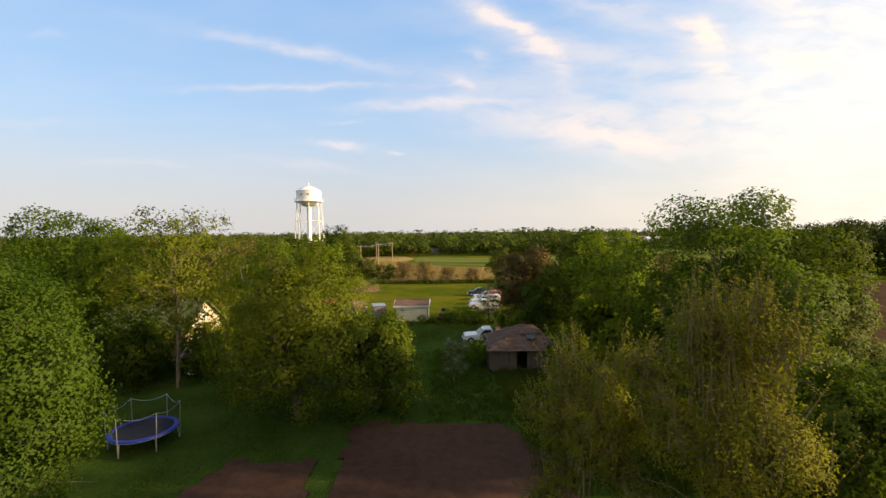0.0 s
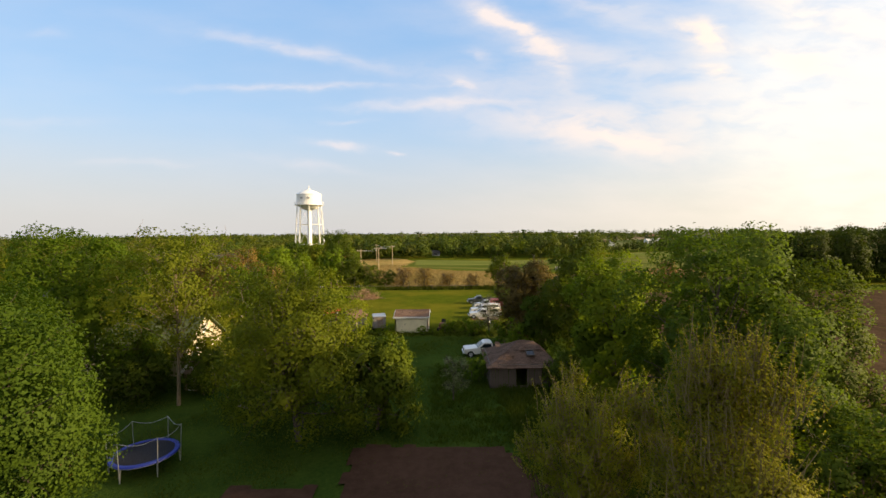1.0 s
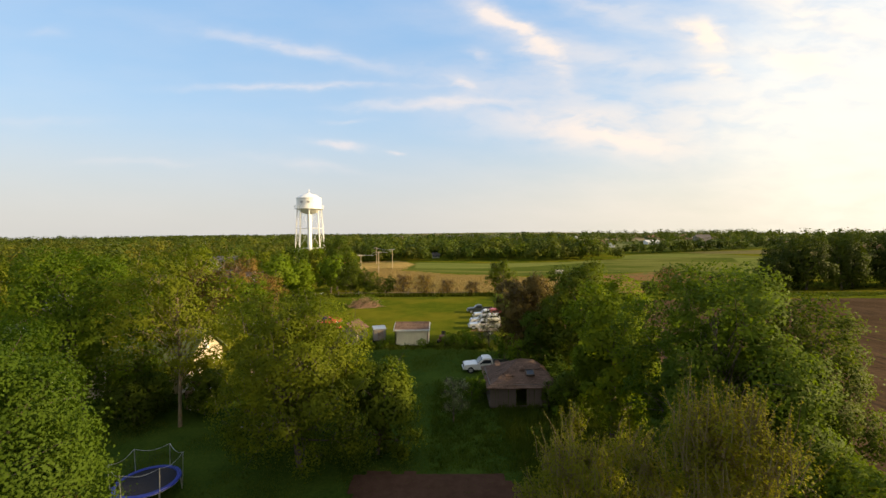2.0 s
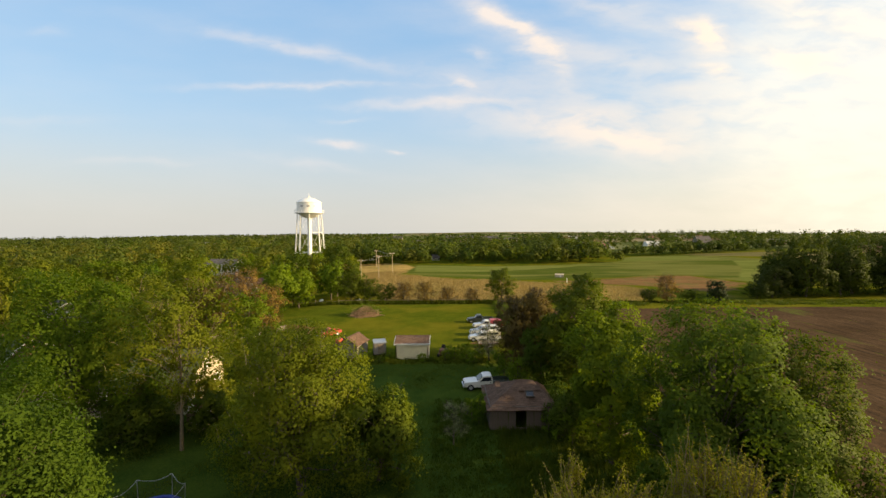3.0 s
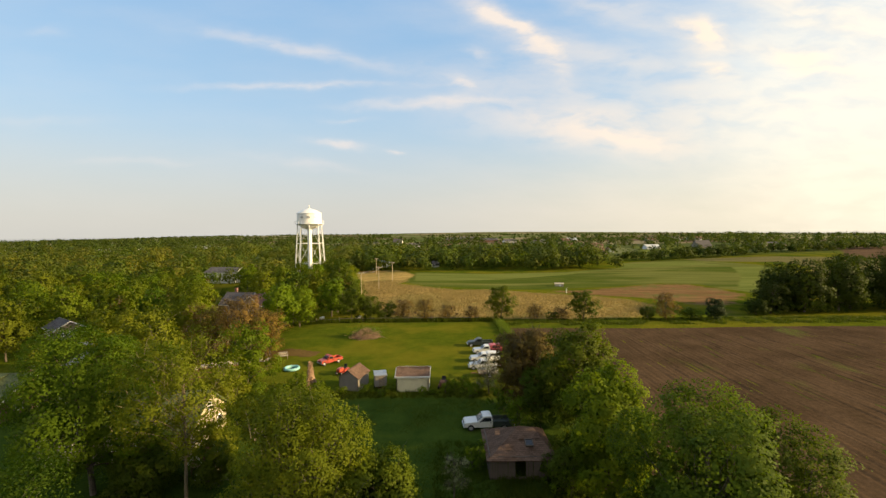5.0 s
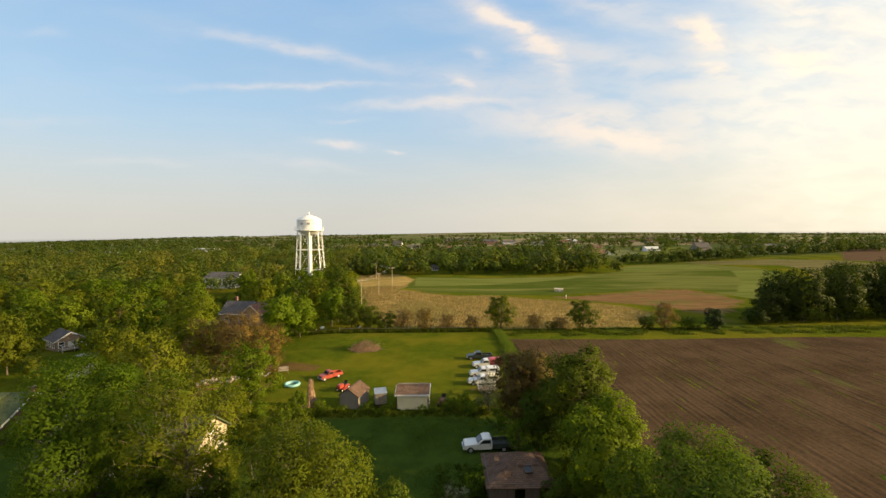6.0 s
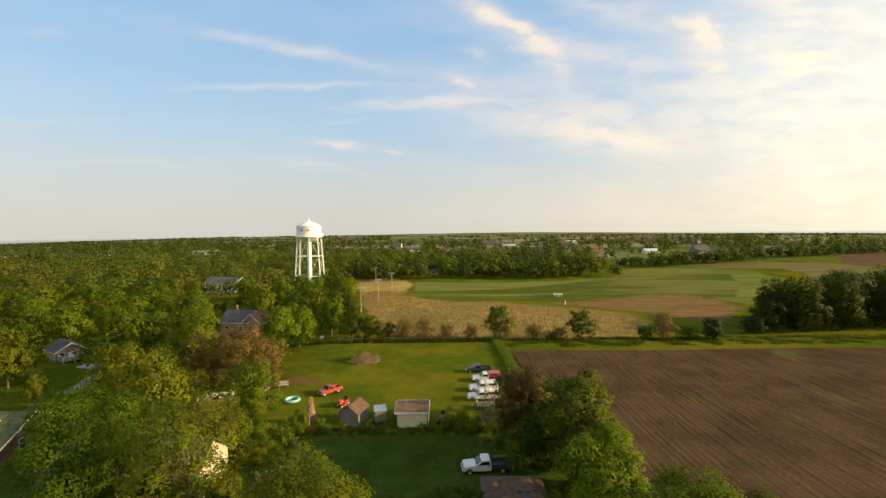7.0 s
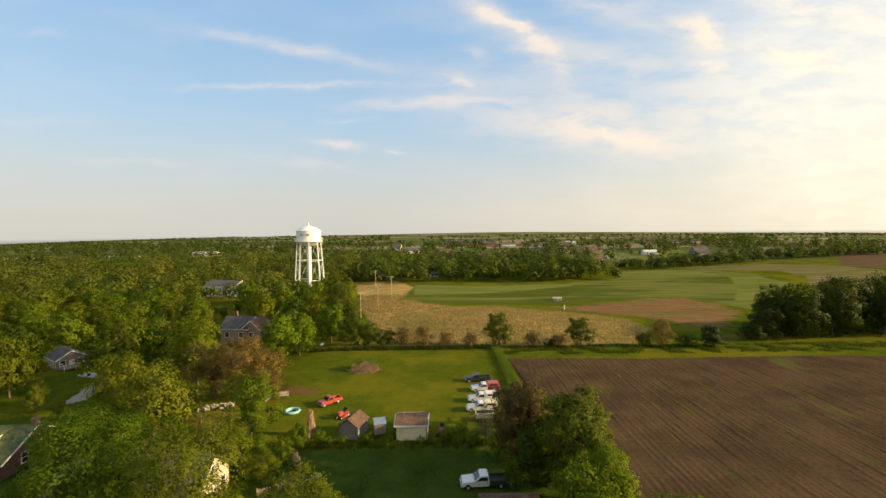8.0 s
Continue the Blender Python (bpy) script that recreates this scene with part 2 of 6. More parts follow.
def ground_material():
    """Land cover: lawn near by, dry grass, prairie and young crops by the masks of the sheet, and a patchwork of far fields."""
    m, t, p = material("land")
    lawn, small, mid, big, pos = grass_layers(t)
    at = t.nodes.new("ShaderNodeAttribute")
    at.attribute_name = "cover"
    sep = t.nodes.new("ShaderNodeSeparateColor")
    t.links.new(at.outputs["Color"], sep.inputs[0])
    streak_map = t.nodes.new("ShaderNodeMapping")
    streak_map.inputs["Rotation"].default_value = (0, 0, radians(28))
    streak_map.inputs["Scale"].default_value = (0.05, 0.5, 0.3)
    t.links.new(pos, streak_map.inputs[0])
    streak = noise_tex(t, streak_map.outputs[0], 1.6, 5, 0.65)

    def edge(mask, k):
        return ramp(t, mth(t, "ADD", mask, mth(t, "MULTIPLY", mth(t, "SUBTRACT", mth(t, "ADD", mth(t, "MULTIPLY", mid, 0.5), mth(t, "MULTIPLY", big, 0.5)), 0.5), k)), 0.35, 0.65)
    tan = mixc(t, ramp(t, streak, 0.35, 0.68), (0.26, 0.175, 0.056), (0.44, 0.30, 0.105))
    tan = mixc(t, mth(t, "MULTIPLY", ramp(t, mth(t, "ADD", mth(t, "MULTIPLY", mid, 0.5), mth(t, "MULTIPLY", big, 0.5)), 0.47, 0.62), 0.75), tan, (0.145, 0.145, 0.035))
    brown = mixc(t, ramp(t, streak, 0.3, 0.7), (0.115, 0.062, 0.028), (0.235, 0.140, 0.062))
    brown = mixc(t, ramp(t, mth(t, "ADD", mth(t, "MULTIPLY", big, 0.6), mth(t, "MULTIPLY", mid, 0.4)), 0.50, 0.62), brown, (0.100, 0.115, 0.030))
    crop = mixc(t, ramp(t, streak, 0.3, 0.75), (0.056, 0.074, 0.012), (0.098, 0.115, 0.023))
    ter_map = t.nodes.new("ShaderNodeMapping")
    ter_map.inputs["Rotation"].default_value, ter_map.inputs["Scale"].default_value = (0, 0, radians(-14)), (0.008, 0.030, 0.02)
    t.links.new(pos, ter_map.inputs[0])
    terrace = noise_tex(t, ter_map.outputs[0], 1.0, 3, 0.5, 0.6)
    crop = mixc(t, mth(t, "MULTIPLY", ramp(t, terrace, 0.46, 0.54), 0.6), crop, (0.168, 0.162, 0.048))
    crop = mixc(t, mth(t, "MULTIPLY", ramp(t, mth(t, "ABSOLUTE", mth(t, "SUBTRACT", terrace, 0.40)), 0.02, 0.0), 0.8), crop, (0.05, 0.075, 0.012))
    vor = t.nodes.new("ShaderNodeTexVoronoi")
    far_map = t.nodes.new("ShaderNodeMapping")
    far_map.inputs["Scale"].default_value = (1.0, 1.9, 0.0)
    t.links.new(pos, far_map.inputs[0])
    vor.distance, vor.inputs["Scale"].default_value, vor.inputs["Randomness"].default_value = "CHEBYCHEV", 0.0035, 0.75
    t.links.new(far_map.outputs[0], vor.inputs["Vector"])
    vs = t.nodes.new("ShaderNodeSeparateColor")
    t.links.new(vor.outputs["Color"], vs.inputs[0])
    far = mixc(t, ramp(t, vs.outputs[0], 0.45, 0.55), (0.080, 0.096, 0.034), (0.22, 0.185, 0.110))
    far = mixc(t, ramp(t, vs.outputs[1], 0.72, 0.76), far, (0.12, 0.085, 0.055))
    far = mixc(t, ramp(t, vs.outputs[2], 0.70, 0.74), far, (0.09, 0.125, 0.035))
    ps = t.nodes.new("ShaderNodeSeparateXYZ")
    t.links.new(pos, ps.inputs[0])
    c = mixc(t, ramp(t, ps.outputs[1], 300, 420), lawn, far)
    more = t.nodes.new("ShaderNodeAttribute")
    more.attribute_name = "more_cover"
    ms = t.nodes.new("ShaderNodeSeparateColor")
    t.links.new(more.outputs["Color"], ms.inputs[0])
    # swaths of the drill across the crop
    swath_map = t.nodes.new("ShaderNodeMapping")
    swath_map.inputs["Rotation"].default_value, swath_map.inputs["Scale"].default_value = (0, 0, radians(-20)), (0.02, 0.32, 0.1)
    t.links.new(pos, swath_map.inputs[0])
    swath = noise_tex(t, swath_map.outputs[0], 1.0, 4, 0.6)
    hill = mixc(t, ramp(t, swath, 0.35, 0.65), (0.098, 0.092, 0.034), (0.172, 0.145, 0.062))
    young = mixc(t, ramp(t, swath, 0.35, 0.65), (0.095, 0.116, 0.025), (0.150, 0.162, 0.042))
    dug = mixc(t, ramp(t, swath, 0.3, 0.7), (0.080, 0.050, 0.030), (0.135, 0.088, 0.055))
    crop = mixc(t, mth(t, "MULTIPLY", ramp(t, swath, 0.46, 0.62), 0.5), crop, (0.045, 0.068, 0.012))
    c = mixc(t, edge(ms.outputs[0], 0.6), c, hill)
    c = mixc(t, edge(sep.outputs[2], 0.6), c, crop)
    c = mixc(t, edge(ms.outputs[2], 0.5), c, young)
    c = mixc(t, edge(sep.outputs[0], 1.5), c, tan)
    c = mixc(t, mth(t, "MULTIPLY", edge(more.outputs["Alpha"], 1.6), 0.6), c, (0.130, 0.140, 0.034))
    c = mixc(t, edge(sep.outputs[1], 2.4), c, brown)
    c = mixc(t, edge(ms.outputs[1], 0.6), c, dug)
    t.links.new(c, p.inputs["Base Color"])
    p.inputs["Roughness"].default_value, p.inputs["Specular IOR Level"].default_value = 1.0, 0.0
    bump(t, p, small, 0.7, 0.12)
    return m


def soil_material(name, dark, light, weeds):
    m, t, p = material(name)
    pos = position(t)
    a, b, c = noise_tex(t, pos, 0.12, 4, 0.6), noise_tex(t, pos, 2.2, 5, 0.7), noise_tex(t, pos, 11, 3, 0.7)
    f = mth(t, "ADD", mth(t, "MULTIPLY", ramp(t, b, 0.3, 0.7), 0.5), mth(t, "MULTIPLY", ramp(t, a, 0.35, 0.65), 0.5))
    col = mixc(t, f, dark, light)
    mp = t.nodes.new("ShaderNodeMapping")
    mp.inputs["Rotation"].default_value, mp.inputs["Scale"].default_value = (0, 0, radians(-8)), (0.11, 0.045, 0.1)
    t.links.new(pos, mp.inputs[0])
    w = mth(t, "MULTIPLY", ramp(t, noise_tex(t, mp.outputs[0], 1.1, 5, 0.6), 0.58, 0.80), ramp(t, c, 0.40, 0.58))
    col = mixc(t, mth(t, "MULTIPLY", w, weeds), col, (0.09, 0.12, 0.02))
    t.links.new(col, p.inputs["Base Color"])
    p.inputs["Roughness"].default_value, p.inputs["Specular IOR Level"].default_value = 1.0, 0.0
    bump(t, p, mth(t, "ADD", b, mth(t, "MULTIPLY", c, 0.4)), 0.5, 0.04)
    return m


M_LAND = ground_material()
M_SOIL = soil_material("tilled_soil", (0.045, 0.029, 0.016), (0.100, 0.063, 0.036), 1.3)
M_BED = soil_material("garden_soil", (0.052, 0.028, 0.018), (0.095, 0.052, 0.034), 0.25)
M_BARE = soil_material("worn_earth", (0.085, 0.055, 0.018), (0.150, 0.095, 0.034), 1.6)
M_GRAVEL = surface("gravel", (0.22, 0.2, 0.16), (0.38, 0.34, 0.28), 0.6, 9, 0.95, local=False)
M_GRASS = leaf_material("grass_blades", (0.027, 0.055, 0.004), (0.072, 0.103, 0.008), (0.099, 0.099, 0.009), 0.35)
M_RANKGRASS = leaf_material("rank_grass", (0.075, 0.125, 0.014), (0.130, 0.190, 0.024), (0.140, 0.170, 0.022), 0.4)
M_DRYGRASS = leaf_material("dry_grass", (0.20, 0.14, 0.06), (0.36, 0.27, 0.13), (0.12, 0.11, 0.03), 0.3)
M_MAPLE = leaf_material("maple_leaves", (0.061, 0.114, 0.008), (0.169, 0.249, 0.014), (0.190, 0.210, 0.013))
M_ASH = leaf_material("ash_leaves", (0.036, 0.072, 0.008), (0.101, 0.151, 0.014), (0.113, 0.141, 0.016))
M_OLIVE = leaf_material("budding_leaves", (0.077, 0.112, 0.008), (0.182, 0.219, 0.013), (0.199, 0.179, 0.017))
M_TWIGGY = leaf_material("willow_leaves", (0.101, 0.123, 0.007), (0.208, 0.229, 0.016), (0.215, 0.174, 0.018))
M_BROWN = leaf_material("russet_buds", (0.133, 0.074, 0.018), (0.257, 0.156, 0.041), (0.187, 0.150, 0.023), 0.25)
M_PURPLE = leaf_material("dusky_buds", (0.072, 0.052, 0.017), (0.151, 0.098, 0.030), (0.130, 0.112, 0.018), 0.25)
M_DEEP = leaf_material("deep_leaves", (0.032, 0.063, 0.005), (0.091, 0.138, 0.010), (0.124, 0.130, 0.011), 0.42, broad_scale=0.14)
M_MID = leaf_material("wood_leaves", (0.055, 0.099, 0.007), (0.150, 0.206, 0.013), (0.190, 0.178, 0.016), 0.42, 0.35, broad_scale=0.14)
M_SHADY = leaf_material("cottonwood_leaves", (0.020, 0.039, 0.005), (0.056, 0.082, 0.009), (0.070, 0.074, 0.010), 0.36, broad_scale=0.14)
M_FAR = leaf_material("far_leaves", (0.030, 0.062, 0.009), (0.112, 0.160, 0.017), (0.140, 0.122, 0.022), 0.40, 0.30, broad_scale=0.11, tint=True)
M_FAROLIVE = leaf_material("far_olive_leaves", (0.062, 0.085, 0.008), (0.150, 0.165, 0.014), (0.170, 0.130, 0.022), 0.40, 0.4, broad_scale=0.11, tint=True)
M_FARDARK = leaf_material("far_dark_leaves", (0.022, 0.044, 0.007), (0.070, 0.100, 0.012), (0.085, 0.090, 0.014), 0.36, 0.3, broad_scale=0.11, tint=True)
# maple green darkened: shade on the front tree put into its leaf colour
M_SHADED_MAPLE = leaf_material("shaded_maple_leaves", (0.031, 0.071, 0.006), (0.078, 0.139, 0.011), (0.094, 0.116, 0.013), 0.5)
M_NEEDLE = leaf_material("cedar_needles", (0.012, 0.026, 0.008), (0.032, 0.052, 0.014), (0.04, 0.05, 0.012), 0.12)
M_BLOSSOM = leaf_material("white_blossom", (0.095, 0.130, 0.030), (0.400, 0.390, 0.240), (0.240, 0.230, 0.110), 0.3, single=0.6)
M_BARK = bark("bark", (0.055, 0.042, 0.030), (0.14, 0.11, 0.08))
M_WILLOWBARK = bark("willow_bark", (0.13, 0.095, 0.04), (0.22, 0.165, 0.07))
M_PALEBARK = bark("pale_bark", (0.10, 0.075, 0.045), (0.20, 0.15, 0.09))
M_WHITE = paint("white_steel", (0.80, 0.79, 0.76), 0.45, 0, 0.18)
M_WHITECAR = paint("white_car_paint", (0.70, 0.68, 0.63), 0.25, 0, 0.1)
M_RED = paint("faded_red_paint", (0.40, 0.062, 0.036), 0.4, 0, 0.35)
M_PINK = paint("bleached_red_paint", (0.42, 0.08, 0.10), 0.5, 0, 0.3)
M_DARKRED = paint("dark_red_paint", (0.14, 0.02, 0.03), 0.4)
M_CREAM = paint("cream_paint", (0.70, 0.62, 0.42), 0.45, 0, 0.25)
M_DARKCAR = paint("dark_green_car_paint", (0.035, 0.045, 0.04), 0.35)
M_BLACK = surface("black_rubber", (0.012, 0.012, 0.013), (0.03, 0.03, 0.03), 3, 30, 0.85)
M_CHROME = surface("dull_chrome", (0.45, 0.45, 0.46), (0.65, 0.65, 0.66), 3, 20, 0.35, 0.9, 0)
M_GLASS = glass("window_glass")
M_LAMP = paint("lamp_lens", (0.6, 0.58, 0.5), 0.15, 0, 0.05)
M_TAIL = paint("tail_lens", (0.35, 0.02, 0.02), 0.2, 0, 0.05)
M_BLUE = paint("blue_vinyl", (0.016, 0.034, 0.30), 0.5, 0, 0.2)
M_MAT = surface("black_mesh_mat", (0.010, 0.010, 0.016), (0.022, 0.022, 0.032), 1, 40, 0.8)
M_GALV = surface("galvanised_pipe", (0.32, 0.32, 0.32), (0.50, 0.50, 0.48), 4, 30, 0.45, 0.7, 0)
M_TEAL = paint("turquoise_plastic", (0.22, 0.46, 0.42), 0.45, 0, 0.2)
M_SHEDWALL = siding("white_shed_siding", (0.78, 0.68, 0.43), (0.64, 0.54, 0.33), 0.2, True)
M_GREYWALL = siding("grey_board_siding", (0.24, 0.21, 0.18), (0.16, 0.14, 0.12), 0.18, True)
M_RUINWALL = siding("bare_grey_boards", (0.115, 0.088, 0.065), (0.055, 0.042, 0.032), 0.19, True)
M_CREAMWALL = siding("cream_lap_siding", (0.50, 0.42, 0.29), (0.40, 0.32, 0.21), 0.14)
M_WHITEWALL = siding("white_lap_siding", (0.74, 0.72, 0.68), (0.62, 0.59, 0.55), 0.14)
M_TANWALL = siding("tan_lap_siding", (0.326, 0.230, 0.161), (0.258, 0.179, 0.124), 0.14)
M_BRICK = brickwork("red_brick")
M_BROWNROOF = shingles("brown_shingles", (0.12, 0.07, 0.045), (0.18, 0.115, 0.08))
M_RUINROOF = shingles("worn_shingles", (0.095, 0.058, 0.040), (0.155, 0.098, 0.070))
M_GREYROOF = shingles("grey_shingles", (0.085, 0.078, 0.078), (0.135, 0.122, 0.120))
M_GREENROOF = shingles("green_shingles", (0.066, 0.085, 0.040), (0.105, 0.125, 0.060))
M_RUSSETROOF = shingles("russet_shingles", (0.15, 0.08, 0.06), (0.22, 0.12, 0.09))
M_TIN = surface("pale_tin_roof", (0.50, 0.49, 0.46), (0.68, 0.66, 0.60), 0.8, 8, 0.5, 0.2)
M_TRIM = paint("white_trim", (0.78, 0.75, 0.68), 0.55, 0, 0.2)
M_WOOD = surface("weathered_wood", (0.16, 0.12, 0.085), (0.30, 0.24, 0.18), 2, 22, 0.9)
M_POLE = surface("sunbleached_pole", (0.30, 0.23, 0.14), (0.46, 0.37, 0.24), 2, 22, 0.9)
M_REDWOOD = surface("reddish_fence_wood", (0.17, 0.085, 0.05), (0.28, 0.15, 0.09), 2, 22, 0.9)
M_STONE = surface("pale_rubble", (0.22, 0.18, 0.14), (0.48, 0.42, 0.35), 1.5, 14, 0.9)
M_BRUSH = surface("dead_twigs", (0.27, 0.165, 0.10), (0.44, 0.29, 0.19), 2, 22, 0.95)
M_RUST = surface("rusty_iron", (0.12, 0.055, 0.035), (0.22, 0.11, 0.07), 3, 22, 0.85)

# ---- building helpers ----


def link_mesh(name, me, mat, parent=None, label=""):
    if mat is not None and not me.materials:
        me.materials.append(mat)
    ob = new(name, me)
    if parent is not None:
        ob.parent = parent
    if label:
        tagged(ob, label)
    return ob


def part(name, bm, mat, parent=None, label="", smooth=False):
    """Links a bmesh as one mesh object, under a thing or a part if given."""
    bmesh.ops.recalc_face_normals(bm, faces=bm.faces)
    me = bpy.data.meshes.new(name)
    bm.to_mesh(me)
    bm.free()
    if smooth:
        me.shade_smooth()
    return link_mesh(name, me, mat, parent, label)


def sheet(name, verts, faces, mat, parent=None, label="", smooth=False, normals=None):
    """Links plain arrays of corners and faces as one mesh object, with its own normals at the corners if given."""
    me = bpy.data.meshes.new(name)
    verts = np.asarray(verts, dtype=np.float32)
    if isinstance(faces, np.ndarray):
        n, k = faces.shape
        me.vertices.add(len(verts))
        me.vertices.foreach_set("co", verts.ravel())
        me.loops.add(n * k)
        me.loops.foreach_set("vertex_index", faces.astype(np.int32).ravel())
        me.polygons.add(n)
        me.polygons.foreach_set("loop_start", np.arange(0, n * k, k, dtype=np.int32))
        me.update(calc_edges=True)
    else:
        me.from_pydata(verts.tolist(), [], faces)
        me.update()
    if smooth or normals is not None:
        me.shade_smooth()
    if normals is not None:
        at = me.attributes.new("custom_normal", "FLOAT_VECTOR", "POINT")
        at.data.foreach_set("vector", np.asarray(normals, dtype=np.float32).ravel())
    return link_mesh(name, me, mat, parent, label)


def thing(name, m, label, category, group="", kind=""):
    ob = new(name)
    ob.empty_display_size = 0.3
    ob.matrix_basis = m
    return tagged(ob, label, category, group, kind)


def box(bm, centre, size, bevel=0.0, turn=None):
    made = bmesh.ops.create_cube(bm, size=1.0)["verts"]
    bmesh.ops.scale(bm, vec=size, verts=made)
    if bevel:
        edges = list({e for v in made for e in v.link_edges})
        made = list({v for f in bmesh.ops.bevel(bm, geom=edges, offset=bevel, segments=1, affect="EDGES")["faces"] for v in f.verts})
    if turn is not None:
        bmesh.ops.transform(bm, matrix=turn, verts=made)
    bmesh.ops.translate(bm, vec=centre, verts=made)
    return made


def boxes(*items, bevel=0.0):
    bm = bmesh.new()
    for centre, size in items:
        box(bm, centre, size, bevel)
    return bm


def bar(bm, a, b, r, r2=None, sides=6):
    """A round bar from a to b, tapering from r to r2."""
    a, b = Vector(a), Vector(b)
    way = b - a
    made = bmesh.ops.create_cone(bm, cap_ends=True, segments=sides, radius1=r, radius2=r if r2 is None else r2, depth=way.length)["verts"]
    m = Matrix.Translation((a + b) / 2) @ way.to_track_quat("Z", "Y").to_matrix().to_4x4()
    bmesh.ops.transform(bm, matrix=m, verts=made)
    return made


def bars(*items, sides=6):
    bm = bmesh.new()
    for a, b, r in items:
        bar(bm, a, b, r, sides=sides)
    return bm


def lathe(profile, steps=32):
    """A body of revolution about z from (radius, height) pairs."""
    bm = bmesh.new()
    rings = []
    for r, z in profile:
        if r < 1e-6:
            rings.append([bm.verts.new((0, 0, z))])
        else:
            rings.append([bm.verts.new((r * math.cos(2 * math.pi * i / steps), r * math.sin(2 * math.pi * i / steps), z)) for i in range(steps)])
    for lo, hi in zip(rings, rings[1:]):
        for i in range(steps):
            j = (i + 1) % steps
            q = [lo[i % len(lo)], lo[j % len(lo)], hi[j % len(hi)], hi[i % len(hi)]]
            q = list(dict.fromkeys(q))
            if len(q) > 2:
                bm.faces.new(q)
    return bm


def profile_body(points, width, bevel=0.04):
    """A side outline in (x, z) drawn out across y, with rounded edges."""
    bm = bmesh.new()
    face = bm.faces.new([bm.verts.new((x, -width / 2, z)) for x, z in points])
    ext = bmesh.ops.extrude_face_region(bm, geom=[face])["geom"]
    bmesh.ops.translate(bm, vec=(0, width, 0), verts=[g for g in ext if isinstance(g, bmesh.types.BMVert)])
    bmesh.ops.recalc_face_normals(bm, faces=bm.faces)
    if bevel:
        bmesh.ops.bevel(bm, geom=list(bm.edges), offset=bevel, segments=2, affect="EDGES")
    return bm


def S(a, b, v):
    q = np.clip((np.asarray(v, dtype=float) - a) / (b - a), 0, 1)
    return q * q * (3 - 2 * q)


def terrain(x, y):
    """Height of the land: flat yards, a shallow draw behind them, a rise to the far right, lower town to the left."""
    x, y = np.asarray(x, dtype=float), np.asarray(y, dtype=float)
    h = -1.0 * S(88, 112, y) - 1.5 * S(112, 220, y)
    h = h - 2.2 * np.exp(-((y - 180) / 38) ** 2) * S(-20, 40, x)
    h = h + 2.6 * S(130, 300, x) * S(190, 330, y)
    h = h - 4.2 * np.clip((-26 - x) / 99, 0, 1) ** 0.8 * (1 - S(150, 400, y))
    flare = np.clip(x / np.maximum(y, 50), -1.25, 1.25) ** 2
    h = h - 58 * flare * S(600, 4300, y)
    h = h + 9 * S(900, 2600, y) * np.sin(x / 700 + 0.6) * np.cos(y / 900)
    return h


def ground_z(x, y):
    return float(terrain(x, y))


# ---- the land ----


def poly_mask(px, py, corners, soft):
    """1 inside a polygon, 0 outside, sliding over the soft width."""
    inside = np.zeros(px.shape, dtype=bool)
    dist = np.full(px.shape, 1e9)
    n = len(corners)
    for i in range(n):
        (x0, y0), (x1, y1) = corners[i], corners[(i + 1) % n]
        cross = (y0 > py) != (y1 > py)
        with np.errstate(divide="ignore", invalid="ignore"):
            xi = (x1 - x0) * (py - y0) / (y1 - y0 if y1 != y0 else 1e-9) + x0
        inside ^= cross & (px < xi)
        dx, dy = x1 - x0, y1 - y0
        q = np.clip(((px - x0) * dx + (py - y0) * dy) / (dx * dx + dy * dy), 0, 1)
        dist = np.minimum(dist, np.hypot(px - x0 - q * dx, py - y0 - q * dy))
    return np.clip(0.5 + np.where(inside, dist, -dist) / (2 * soft), 0, 1)


# outlines of the fields beyond the yards
TAN = [(-57, 260), (-27, 255), (-14, 228), (-17, 196), (-20, 185), (3, 168), (21, 173), (36, 163), (50, 149), (55, 138), (57, 125), (46, 108), (28, 105), (-3, 109), (-14, 111), (-25, 146), (-36, 200)]
BROWN = [(42, 174), (58, 178), (71, 183), (91, 193), (104, 192), (108, 178), (102, 153), (80, 125), (71, 124), (67, 131), (62, 146), (51, 157)]
CROP = [(-15, 240), (23, 231), (65, 236), (103, 258), (118, 290), (168, 314), (187, 263), (179, 226), (157, 207), (110, 159), (111, 173), (109, 192), (94, 196), (71, 187), (48, 182), (22, 178), (-5, 178), (-17, 192)]
TONGUE = [(165, 255), (181, 253), (179, 226), (157, 207), (110, 159), (113, 173), (143, 215)]
STRIP = [(-15, 237), (22, 229), (65, 234), (102, 255), (116, 286), (160, 299), (169, 261), (154, 270), (102, 252), (62, 225), (31, 212), (4, 203), (-13, 198)]
HILL = [(121, 294), (183, 319), (238, 316), (266, 298), (271, 270), (196, 197), (166, 199), (205, 249), (211, 277), (176, 294)]
PLOUGH = [(397, 442), (478, 472), (282, 280), (269, 297)]
GREENING = [(-17, 145), (-12, 154), (-5, 150), (3, 131), (-1, 114), (-7, 114), (-13, 120)]
HOLLOW = [(66, 120), (78, 123), (74, 110), (78, 102), (60, 103)]
LAWNS = [(171, 383), (229, 408), (300, 540), (230, 540)]


def axis(lo, hi, step, reach, grow=1.16):
    mid = list(np.arange(lo, hi + 0.01, step))
    a, s = [], step
    v = lo
    while v > -reach:
        s *= grow
        v -= s
        a.append(max(v, -reach))
    b, s = [], step
    v = hi
    while v < reach:
        s *= grow
        v += s
        b.append(min(v, reach))
    return np.array(a[::-1] + mid + b)


